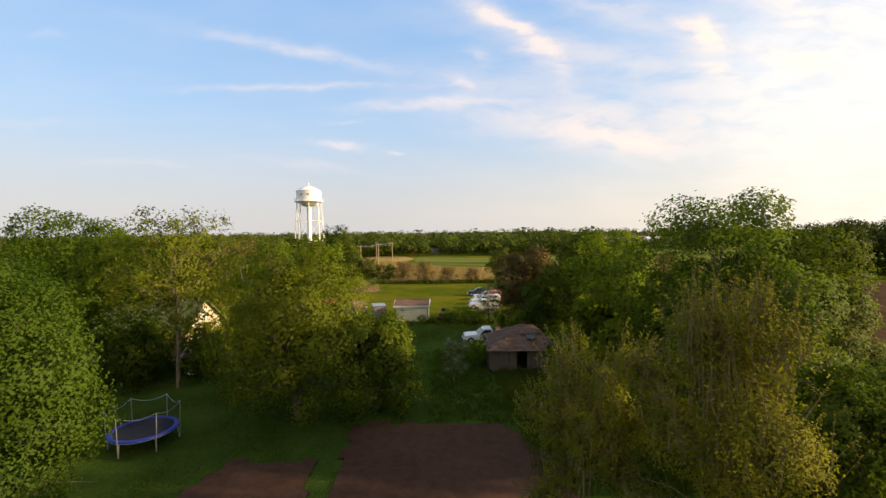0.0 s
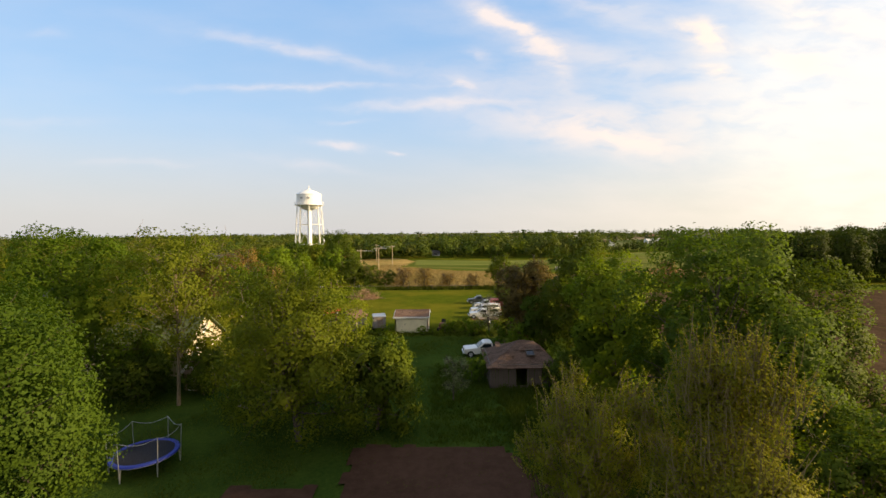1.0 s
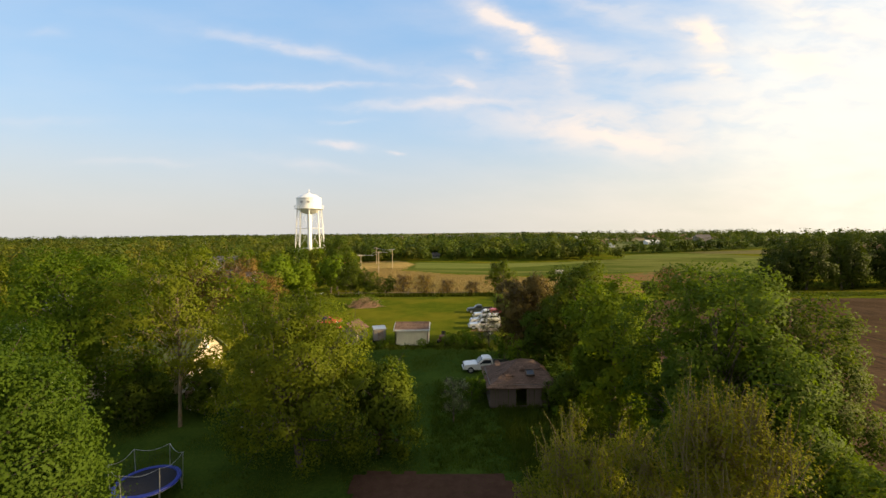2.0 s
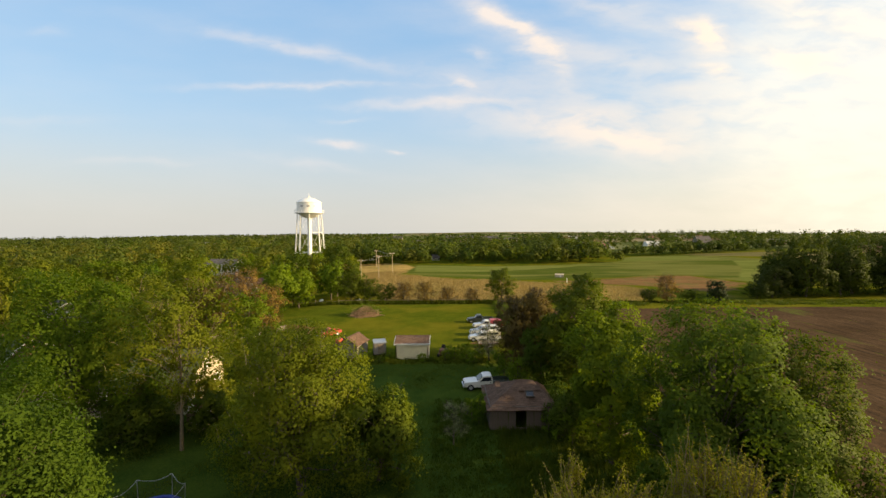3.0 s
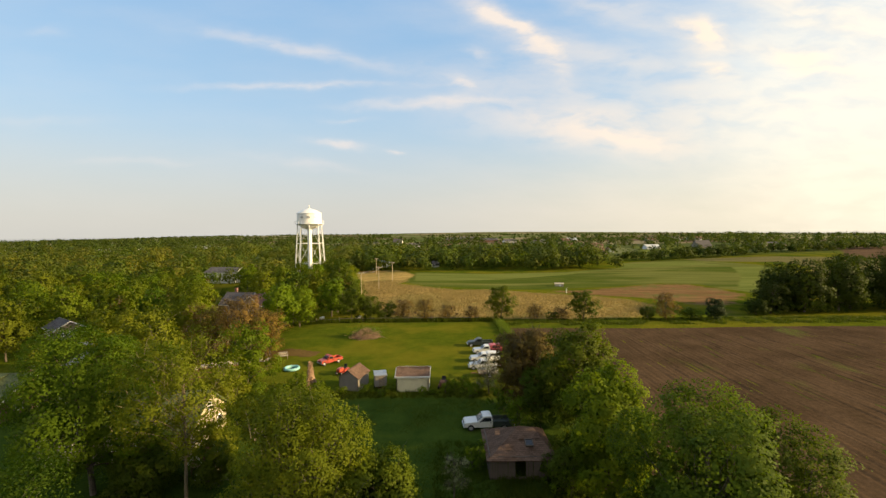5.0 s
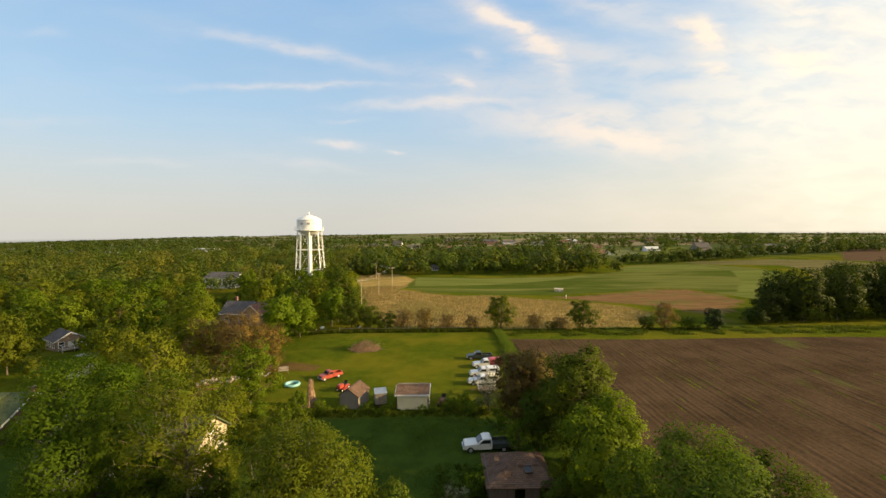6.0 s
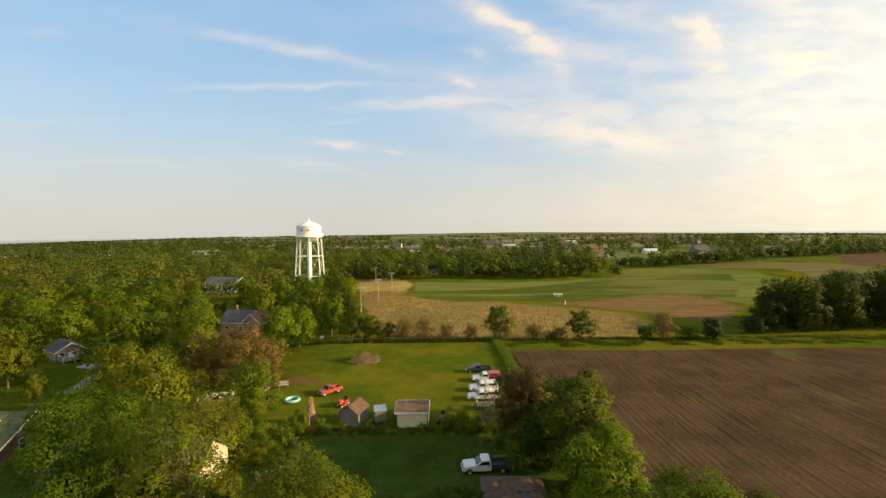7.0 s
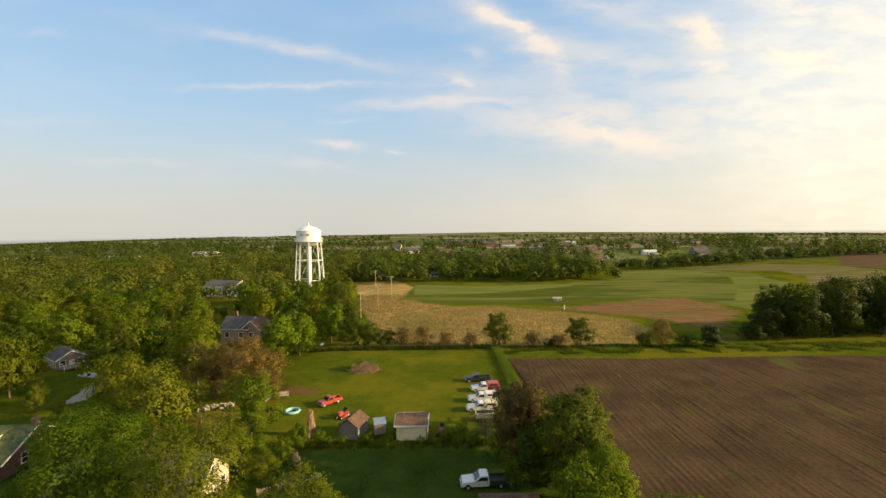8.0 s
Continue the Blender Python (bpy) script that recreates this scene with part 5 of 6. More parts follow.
def water_tower(x, y):
    z0 = ground_z(x, y)
    root = thing("water_tower", pose(x, y, z0), "white steel water tower on slender legs", "water tower")
    top = 32.6
    deck, r_tank = top - 6.6, 4.5
    part("tank", lathe([(0, deck - 2.1), (1.4, deck - 2.0), (2.9, deck - 1.4), (3.9, deck - 0.6), (r_tank, deck), (r_tank, top - 2.9), (r_tank + 0.12, top - 2.85), (r_tank + 0.12, top - 2.65),
                        (r_tank, top - 2.6), (2.6, top - 1.45), (0.5, top - 0.75), (0, top - 0.7)], 40), M_WHITE, root, smooth=False)
    part("finial", lathe([(0.32, top - 0.85), (0.32, top - 0.45), (0.5, top - 0.4), (0.12, top - 0.1), (0.05, top + 0.7), (0, top + 0.72)], 12), M_WHITE, root)
    part("walkway", lathe([(r_tank - 0.05, deck - 0.15), (r_tank + 0.8, deck - 0.15), (r_tank + 0.8, deck + 0.05), (r_tank - 0.05, deck + 0.05), (r_tank - 0.05, deck - 0.15)], 40), M_WHITE, root)
    rail = part("railing", lathe([(r_tank + 0.76, deck + 0.98), (r_tank + 0.82, deck + 0.98), (r_tank + 0.82, deck + 1.06), (r_tank + 0.76, deck + 1.06), (r_tank + 0.76, deck + 0.98)], 40), M_WHITE, root)
    for i in range(24):
        a = i * 2 * math.pi / 24
        c, s = math.cos(a) * (r_tank + 0.79), math.sin(a) * (r_tank + 0.79)
        part("baluster", bars(((c, s, deck + 0.05), (c, s, deck + 1.0), 0.035), sides=4), M_WHITE, rail)
    part("riser", lathe([(0.8, -0.3), (0.8, deck - 1.9), (0.0, deck - 1.85)], 20), M_WHITE, root)
    n, levels = 8, (4.0, deck - 14.8, deck - 7.4)

    def leg_at(a, z):
        r = 6.0 + (4.3 - 6.0) * (z / deck)
        return Vector((math.cos(a) * r, math.sin(a) * r, z))
    for i in range(n):
        a, b = (i + 0.35) * 2 * math.pi / n, (i + 1.35) * 2 * math.pi / n
        bm = bmesh.new()
        bar(bm, leg_at(a, -0.3), leg_at(a, deck - 0.1), 0.20, 0.18, 8)
        part("leg", bm, M_WHITE, root)
        for z in levels[1:]:
            part("strut", bars((leg_at(a, z), leg_at(b, z), 0.12), sides=6), M_WHITE, root)
        for lo, hi in zip(levels, (*levels[1:], deck - 0.3)):
            part("tie_rod", bars((leg_at(a, lo), leg_at(b, hi), 0.03), (leg_at(b, lo), leg_at(a, hi), 0.03), sides=4), M_WHITE, root)
    a = 0.35 * 2 * math.pi / n
    out = Vector((math.cos(a), math.sin(a), 0)) * 0.35
    across = Vector((-math.sin(a), math.cos(a), 0)) * 0.2
    ladder = part("ladder", bars(*((leg_at(a, 1.2) + out + e, leg_at(a, deck - 0.2) + out + e, 0.03) for e in (across, -across)), sides=4), M_WHITE, root)
    rung = None
    for k in range(50):
        p = leg_at(a, 1.5 + k * 0.48) + out
        if rung is None:
            ob = rung = part("rung", bars((-across, across, 0.02), sides=4), M_WHITE, ladder)
        else:
            ob = link_mesh("rung", rung.data, None, ladder)
        ob.matrix_basis = Matrix.Translation(p)
    for k in range(3):
        a = -1.9 + k * 0.55
        box_bm = bmesh.new()
        turn = Matrix.Rotation(a + math.pi / 2, 4, "Z")
        box(box_bm, (math.cos(a) * (r_tank + 0.03), math.sin(a) * (r_tank + 0.03), deck + 2.4), (1.1, 0.03, 0.75), 0, turn)
        part("lettering_bar", box_bm, M_GALV, root, "faded grey lettering reduced to a bar")


water_tower(-50.8, 171.5)

# ---- sheds and houses ----


def window_part(root, centre, w, h, out, frame_mat=None, name="window"):
    """A window with frame, sill and pane in a wall that faces out ('x', '-x', 'y' or '-y')."""
    along_x = out in ("y", "-y")
    sgn = -1 if out.startswith("-") else 1
    f = bmesh.new()
    t = 0.09

    def at(u, v, du, dv, depth, off):
        c = Vector(centre)
        if along_x:
            box(f, (c.x + u, c.y + sgn * off, c.z + v), (du, depth, dv))
        else:
            box(f, (c.x + sgn * off, c.y + u, c.z + v), (depth, du, dv))
    for u, v, du, dv in ((-w / 2, 0, t, h), (w / 2, 0, t, h), (0, h / 2, w + t, t), (0, 0, w, t * 0.6)):
        at(u, v, du, dv, 0.10, 0.03)
    at(0, -h / 2, w + 0.2, t, 0.16, 0.05)
    win = part(name, f, frame_mat or M_TRIM, root)
    g = bmesh.new()
    c = Vector(centre)
    if along_x:
        box(g, (c.x, c.y + sgn * 0.012, c.z), (w - 0.02, 0.03, h - 0.02))
    else:
        box(g, (c.x + sgn * 0.012, c.y, c.z), (0.03, w - 0.02, h - 0.02))
    part("pane", g, M_GLASS, win)
    return win


def gable_house(name, x, y, turn, length, width, eave, ridge, wall_mat, roof_mat, label, category="house", over=0.35, windows=(), door=None, chimney=None, group="", trim=True, thick=0.14):
    """Gabled building: ridge along its own x, base at z 0. windows: (side, offset, height, w, h)."""
    root = thing(name, pose(x, y, ground_z(x, y), 0, 0, turn), label, category, group)
    hl, hw = length / 2, width / 2
    bm = bmesh.new()
    # hollow walls, open to the roof
    for sgn in (-1, 1):
        box(bm, (0, sgn * (hw - 0.08), eave / 2 - 0.2), (length, 0.16, eave + 0.4))
        pts = [(-hw, -0.4), (hw, -0.4), (hw, eave), (0, ridge), (-hw, eave)]
        a = [bm.verts.new((sgn * hl, py, pz)) for py, pz in pts]
        b = [bm.verts.new((sgn * (hl - 0.16), py, pz)) for py, pz in pts]
        bm.faces.new(a)
        bm.faces.new(b[::-1])
        for i in range(5):
            j = (i + 1) % 5
            bm.faces.new((a[i], b[i], b[j], a[j]))
    part("wall", bm, wall_mat, root)
    run = math.hypot(hw, ridge - eave)
    slope = math.atan2(ridge - eave, hw)
    bm = bmesh.new()
    ln = run + over
    for sgn in (-1, 1):
        turn_m = Matrix.Rotation(-sgn * slope, 4, "X")
        mid = Vector((0, sgn * (ln / 2) * math.cos(slope), ridge - (ln / 2) * math.sin(slope) + thick * 0.55 / math.cos(slope)))
        box(bm, mid, (length + 2 * over, ln + 0.05, thick), 0.02, turn_m)
    box(bm, (0, 0, ridge + thick * 0.9), (length + 2 * over, 0.26, 0.06), 0.02)
    part("roof", bm, roof_mat, root)
    if trim:
        for sgn in (-1, 1):
            bm = bmesh.new()
            for s2 in (-1, 1):
                turn_m = Matrix.Rotation(-s2 * slope, 4, "X")
                mid = Vector((sgn * (hl + over + 0.03), s2 * (ln / 2) * math.cos(slope), ridge - (ln / 2) * math.sin(slope) - 0.02))
                box(bm, mid, (0.05, ln, 0.2), 0, turn_m)
            part("bargeboard", bm, M_TRIM, root)
            part("fascia", boxes(((0, sgn * ((run + over) * math.cos(slope) + 0.03), ridge - (run + over) * math.sin(slope) + 0.02), (length + 2 * over, 0.05, 0.18))), M_TRIM, root)
    for side, off, zc, w, h in windows:
        c = {"front": (off, -hw, zc), "back": (off, hw, zc), "right": (hl, off, zc), "left": (-hl, off, zc)}[side]
        window_part(root, c, w, h, {"front": "-y", "back": "y", "right": "x", "left": "-x"}[side])
    if door:
        side, off, w, h = door
        if side in ("front", "back"):
            sg = -1 if side == "front" else 1
            d = part("door", boxes(((off, sg * (hw + 0.02), h / 2), (w, 0.06, h)), bevel=0.01), M_TRIM, root)
            part("handle", boxes(((off + w * 0.38, sg * (hw + 0.08), h * 0.48), (0.05, 0.06, 0.12))), M_GALV, d)
        else:
            sg = 1 if side == "right" else -1
            d = part("door", boxes(((sg * (hl + 0.02), off, h / 2), (0.06, w, h)), bevel=0.01), M_TRIM, root)
            part("handle", boxes(((sg * (hl + 0.08), off + w * 0.38, h * 0.48), (0.06, 0.05, 0.12))), M_GALV, d)
    if chimney:
        cx, cy, top = chimney
        ch = part("chimney", boxes(((cx, cy, (ridge + top) / 2 - 0.6), (0.6, 0.6, top - ridge + 1.6)), ((cx, cy, top), (0.72, 0.72, 0.12))), M_BRICK, root)
        part("flue", boxes(((cx, cy, top + 0.15), (0.28, 0.28, 0.25))), M_RUST, ch)
    return root


gable_house("garden_shed", -4.05, 60.6, 0, 4.0, 3.8, 1.85, 2.35, M_SHEDWALL, M_BROWNROOF, "white board garden shed with brown shingle roof", "shed", over=0.12, windows=(), door=("right", 0.2, 0.9, 1.85), thick=0.1)
gable_house("garden_shed", -11.6, 60.8, 74, 3.0, 2.6, 1.6, 2.45, M_GREYWALL, M_RUINROOF, "small grey gabled shed among weeds", "shed", over=0.18, trim=False, thick=0.08)


def box_trailer(x, y, turn):
    root = thing("box_trailer", pose(x, y, ground_z(x, y), 0, 0, turn), "little pale box trailer parked between the sheds", "trailer")
    part("body", boxes(((0, 0, 1.1), (1.5, 2.0, 1.35)), bevel=0.08), M_GREYWALL, root)
    part("roof", boxes(((0, 0, 1.83), (1.6, 2.1, 0.12)), bevel=0.04), M_GALV, root, "pale metal roof")
    part("door", boxes(((0.1, -1.015, 1.1), (0.7, 0.03, 1.1)), bevel=0.01), M_WOOD, root)
    for s in (-1, 1):
        wheel(root, (s * 0.72, 0.1, 0.3), 0.3, 0.18)
    part("drawbar", bars(((-0.4, -1.0, 0.4), (0, -1.9, 0.4), 0.04), ((0.4, -1.0, 0.4), (0, -1.9, 0.4), 0.04)), M_RUST, root)


def wheel(root, at, r, w, axis_y=False):
    """A wheel with a tyre and a rim; its axle lies along x, or along y."""
    tyre = lathe([(r * 0.58, -w / 2), (r * 0.9, -w / 2), (r, -w * 0.32), (r, w * 0.32), (r * 0.9, w / 2), (r * 0.58, w / 2), (r * 0.58, -w / 2)], 20)
    turn = Matrix.Rotation(math.pi / 2, 4, "X" if axis_y else "Y")
    m = Matrix.Translation(at) @ turn
    bmesh.ops.transform(tyre, matrix=m, verts=tyre.verts)
    t = part("wheel", tyre, M_BLACK, root, "black rubber tyre")
    rim = lathe([(0, -w * 0.36), (r * 0.2, -w * 0.42), (r * 0.5, -w * 0.3), (r * 0.6, -w * 0.42), (r * 0.6, w * 0.42), (r * 0.5, w * 0.3), (r * 0.2, w * 0.42), (0, w * 0.36)], 16)
    bmesh.ops.transform(rim, matrix=m, verts=rim.verts)
    part("rim", rim, M_CHROME, t, "dull metal rim")


box_trailer(-8.2, 60.3, 12)


def old_shed():
    """Low hip-roofed shed of bare boards with a patched shingle roof and a hole where a window was."""
    x0, x1, y0, y1, eave, ridge = 3.4, 8.4, 39.8, 44.6, 1.85, 3.1
    cx, cy = (x0 + x1) / 2, (y0 + y1) / 2
    root = thing("old_shed", pose(cx, cy, 0), "derelict grey board shed with a worn hip roof", "shed")
    hx, hy = (x1 - x0) / 2, (y1 - y0) / 2
    planks = random.Random(4)
    n = 24
    for side, (a, b) in {"front": ((-hx, -hy), (hx, -hy)), "right": ((hx, -hy), (hx, hy)), "back": ((hx, hy), (-hx, hy)), "left": ((-hx, hy), (-hx, -hy))}.items():
        a, b = Vector((*a, 0)), Vector((*b, 0))
        ln = (b - a).length
        k = int(ln / 0.2)
        way = (b - a) / ln
        wall = part("wall", boxes(((((a + b) / 2).x, ((a + b) / 2).y, 0.1), (abs(way.x) * ln + 0.1, abs(way.y) * ln + 0.1, 0.2)), ((((a + b) / 2).x, ((a + b) / 2).y, eave - 0.08), (abs(way.x) * ln + 0.1, abs(way.y) * ln + 0.1, 0.14))), M_RUINWALL, root)
        plank = None
        for i in range(k):
            if side == "front" and i in (10, 11, 12, 13):
                continue
            c = a + way * (i + 0.5) * ln / k
            if plank is None:
                plank = part("plank", boxes(((0, 0, eave / 2), (0.185, 0.03, eave))), M_RUINWALL, wall)
                ob = plank
            else:
                ob = link_mesh("plank", plank.data, None, wall)
            ob.matrix_basis = pose(c.x, c.y, planks.uniform(-0.04, 0.03), 0, planks.uniform(-1.2, 1.2), math.degrees(math.atan2(way.y, way.x)))
    ox, oy = hx + 0.3, hy + 0.35
    r = 0.75
    bm = bmesh.new()
    drop = eave - 0.15
    e = [bm.verts.new(p) for p in ((-ox, -oy, drop), (ox, -oy, drop), (ox, oy, drop), (-ox, oy, drop))]
    t = [bm.verts.new((0.1, 0.15, ridge)), bm.verts.new((1.3, 0.15, ridge))]
    for f in ((e[0], e[1], t[1], t[0]), (e[1], e[2], t[1]), (e[2], e[3], t[0], t[1]), (e[3], e[0], t[0])):
        bm.faces.new(f)
    bmesh.ops.subdivide_edges(bm, edges=list(bm.edges), cuts=5, use_grid_fill=True)
    for v in bm.verts:
        v.co.z += 0.05 * math.sin(v.co.x * 2.3 + 1) * math.cos(v.co.y * 1.9) - 0.03
    # thickness
    solid = bmesh.ops.solidify(bm, geom=list(bm.faces), thickness=0.09)
    part("roof", bm, M_RUINROOF, root, "worn brown shingles, sagging and patched")
    for i, (px, py, w, h) in enumerate(((-0.9, -1.5, 0.7, 0.5), (0.2, -0.9, 0.5, 0.4), (1.4, -0.8, 0.6, 0.5), (-1.7, -0.4, 0.4, 0.6))):
        q = 1 - abs(py - 0.15) / (oy + 0.15)
        bm = bmesh.new()
        box(bm, (px, py, drop + (ridge - drop) * q + 0.07), (w, h, 0.03), 0, Matrix.Rotation(math.atan2(ridge - drop, oy), 4, "X"))
        part("patch", bm, M_BROWNROOF if i % 2 else M_RUINROOF, root, "odd roofing patch")
    q = 1 - (1.55 / (oy + 0.15))
    sl = Matrix.Rotation(math.atan2(ridge - drop, oy + 0.15), 4, "X")
    bm = bmesh.new()
    for dx, dz, w, h in ((-0.3, 0, 0.06, 0.6), (0.3, 0, 0.06, 0.6), (0, 0.3, 0.66, 0.06), (0, -0.3, 0.66, 0.06)):
        m = box(bm, (dx, dz, 0.03), (w, h, 0.14))
    bmesh.ops.transform(bm, matrix=Matrix.Translation((0.75, -1.4, drop + (ridge - drop) * q + 0.08)) @ sl, verts=bm.verts)
    sky_l = part("roof_window", bm, M_RUINWALL, root, "empty roof window")
    bm = bmesh.new()
    box(bm, (0, 0, 0.02), (0.56, 0.56, 0.05))
    bmesh.ops.transform(bm, matrix=Matrix.Translation((0.75, -1.4, drop + (ridge - drop) * q + 0.08)) @ sl, verts=bm.verts)
    part("pane", bm, M_GLASS, sky_l)


old_shed()


def log_pile(name, x, y, turn, n, seed, mat, label, category, spread=(2.2, 0.8, 0.5), length=1.4, thick=0.07):
    """A loose heap of sticks, boards or rubble."""
    r = random.Random(seed)
    root = thing(name, pose(x, y, ground_z(x, y), 0, 0, turn), label, category)
    for _ in range(n):
        px, py = r.gauss(0, spread[0] / 2), r.gauss(0, spread[1] / 2)
        pz = max(0.06, spread[2] * r.random() * math.exp(-(px / spread[0]) ** 2 - (py / spread[1]) ** 2))
        bm = bmesh.new()
        ln, th = length * r.uniform(0.5, 1.2), thick * r.uniform(0.6, 1.5)
        m = Matrix.Rotation(r.uniform(0, 6.28), 4, "Z") @ Matrix.Rotation(r.gauss(0, 0.25), 4, "Y")
        box(bm, (px, py, pz), (ln, th * 1.4, th), th * 0.2, m)
        part("piece", bm, mat, root)
    return root


log_pile("scrap_heap", 9.2, 41.2, 10, 34, 3, M_RUST, "heap of reddish brush and broken boards", "brush heap", (1.8, 0.9, 0.9), 1.5, 0.07)
log_pile("rubble_heap", -33.0, 70.9, 8, 60, 5, M_STONE, "long heap of pale rubble under the russet trees", "rubble heap", (5.0, 1.0, 0.7), 0.5, 0.28)
log_pile("rubble_heap", -29.0, 72.9, 30, 20, 6, M_STONE, "small heap of pale stones at the lawn's edge", "rubble heap", (1.8, 0.8, 0.5), 0.4, 0.25)

house0 = gable_house("house", -28.9, 46.4, 0, 13.4, 6.4, 2.7, 5.0, M_CREAMWALL, M_GREENROOF, "cream house with a dull green roof behind trees", windows=(("right", -1.6, 1.6, 0.9, 1.1), ("right", 1.8, 1.6, 0.9, 1.1), ("right", 0, 3.7, 0.7, 0.7), ("front", -4, 1.6, 1.1, 1.1), ("front", 0.5, 1.6, 1.1, 1.1), ("front", 4, 1.6, 0.9, 1.1)), door=("front", 2.4, 0.95, 2.0), trim=False)
gable_house("playhouse", -19.5, 40.6, 78, 1.5, 1.3, 1.5, 2.2, M_TANWALL, M_BROWNROOF, "small pale playhouse on the shaded lawn", "playhouse", over=0.12, windows=(("right", 0.0, 1.0, 0.4, 0.4),), door=("left", 0, 0.5, 1.1), thick=0.06)


def brick_house():
    """Brick house with a green roof, a long dormer of white boards and white eaves."""
    x, y = -55.8, 57.2
    root = gable_house("house", x, y, 4, 12.0, 9.0, 2.4, 4.6, M_BRICK, M_GREENROOF, "red brick house with green roof and white dormer", windows=(("front", 4.6, 1.3, 0.9, 1.2), ("front", 2.2, 1.3, 0.9, 1.2), ("front", -0.6, 1.3, 0.9, 1.2), ("right", -1.5, 1.5, 0.9, 1.2), ("right", 1.8, 1.5, 0.9, 1.2)), chimney=(4.9, 1.6, 4.75), over=0.45)
    dorm = part("dormer", boxes(((-0.3, -2.4, 3.65), (7.6, 3.2, 1.15)), bevel=0.02), M_TRIM, root, "long white boarded dormer")
    bm = bmesh.new()
    box(bm, (-0.3, -2.1, 4.40), (8.4, 4.2, 0.14), 0.02, Matrix.Rotation(radians(9), 4, "X"))
    part("dormer_roof", bm, M_GREENROOF, dorm)
    for i in range(6):
        w = boxes(((2.8 - i * 1.2, -4.03, 3.75), (0.75, 0.06, 0.45)))
        part("pane", w, M_GLASS, dorm)


brick_house()
gable_house("house", -85.2, 103.0, -34, 6.6, 5.4, 2.4, 4.0, M_TANWALL, M_GREYROOF, "tan house with a grey roof and small deck", windows=(("right", -1.6, 1.5, 1.0, 1.2), ("right", 1.6, 1.5, 1.0, 1.2), ("front", 2.5, 1.5, 1.2, 1.2), ("front", 0, 1.5, 1.2, 1.2), ("front", -2.5, 1.5, 1.2, 1.2)), door=("right", 0, 0.95, 2.0))


def deck(x, y, turn):
    root = thing("deck", pose(x, y, ground_z(x, y), 0, 0, turn), "pale wooden deck with rails beside the tan house", "deck")
    floor = part("floor", boxes(((0, 0, 0.5), (3.0, 4.2, 0.12))), M_WOOD, root)
    for i in range(20):
        part("board", boxes(((0, -2.0 + i * 0.21, 0.585), (3.0, 0.19, 0.03))), M_WOOD, floor)
    for px in (-1.4, 1.4):
        for py in (-2.0, 0, 2.0):
            part("post", boxes(((px, py, 0.75), (0.1, 0.1, 1.5))), M_TRIM, root)
    part("rail", boxes(((1.4, 0, 1.5), (0.1, 4.2, 0.08)), ((0, -2.0, 1.5), (2.9, 0.1, 0.08))), M_TRIM, root)


deck(-80.6, 99.4, -34)
gable_house("house", -55.0, 123.5, -8, 7.6, 7.0, 3.4, 6.0, M_TANWALL, M_GREYROOF, "two-tone house with grey roof in the woods", windows=(("right", -1.6, 2.0, 1.0, 1.3), ("right", 1.6, 2.0, 1.0, 1.3), ("front", 2, 1.8, 1.2, 1.3), ("front", -2, 1.8, 1.2, 1.3), ("right", 0, 4.4, 0.8, 0.9)), chimney=(-2, 1, 7.0))
gable_house("garage", -50.2, 122.5, 80, 6.0, 5.5, 3.0, 5.4, M_TANWALL, M_RUSSETROOF, "small house wing with a russet roof", "garage", windows=(("left", 0, 1.6, 1.2, 1.2), ("front", 1, 1.6, 1.0, 1.0)))
gable_house("hall", -111, 228, -10, 17, 11, 5.2, 7.4, M_WHITEWALL, M_GREYROOF, "long pale building with a grey roof in the woods", "building", windows=tuple(("front", -6 + i * 3, 2.6, 1.2, 1.4) for i in range(5)) + (("right", -2, 2.6, 1.2, 1.4), ("right", 2, 2.6, 1.2, 1.4)))
gable_house("house", -93, 232, 20, 8, 7, 5.2, 7.6, M_CREAMWALL, M_RUSSETROOF, "cream house near the water tower", windows=(("front", -2, 1.8, 1.1, 1.3), ("front", 2, 1.8, 1.1, 1.3), ("right", 0, 2.0, 1.1, 1.3)))

# the distant village
for x, y, turn, ln, rid, wm, rm in FAR_HOUSES:
    gable_house("village_house", x, y, turn, ln, ln * 0.7, rid * 0.5, rid * 1.0, wm, rm, "distant village house with pale walls among trees" if wm is not M_BRICK else "distant brick building among trees",
                group="houses of the distant village", windows=tuple(("front", -ln / 3 + i * ln / 3, rid * 0.3, 1.2, 1.2) for i in range(3)) + (("right", 0, rid * 0.3, 1.2, 1.2),), trim=False)
for x, y, ln in ((-352, 478, 42), (-448, 470, 18), (-486, 474, 30), (-300, 560, 30)):
    gable_house("warehouse", x, y, 3, ln, 16, 4.8, 5.6, M_WHITEWALL, M_TIN, "long white flat-roofed hall beyond the woods", "warehouse", group="white halls beyond the woods", windows=tuple(("front", -ln / 3 + i * ln / 3, 4.5, 2.0, 1.2) for i in range(3)), trim=False)
gable_house("field_hut", 49.0, 190.5, -16, 3.6, 2.2, 0.9, 1.3, M_CREAMWALL, M_CREAMWALL, "small pale hut alone in the green field", "hut", over=0.1, trim=False, door=("front", 0.5, 0.7, 1.0))
part_post = tagged(part("marker_post", bars(((0, 0, -0.2), (0, 0, 1.6), 0.12), ((0, 0, 1.3), (0, 0, 1.6), 0.16)), M_TRIM), "white marker post in the dry grass", "post")
part_post.matrix_basis = pose(45.2, 166.0, ground_z(45.2, 166.0))

# ---- vehicles ----


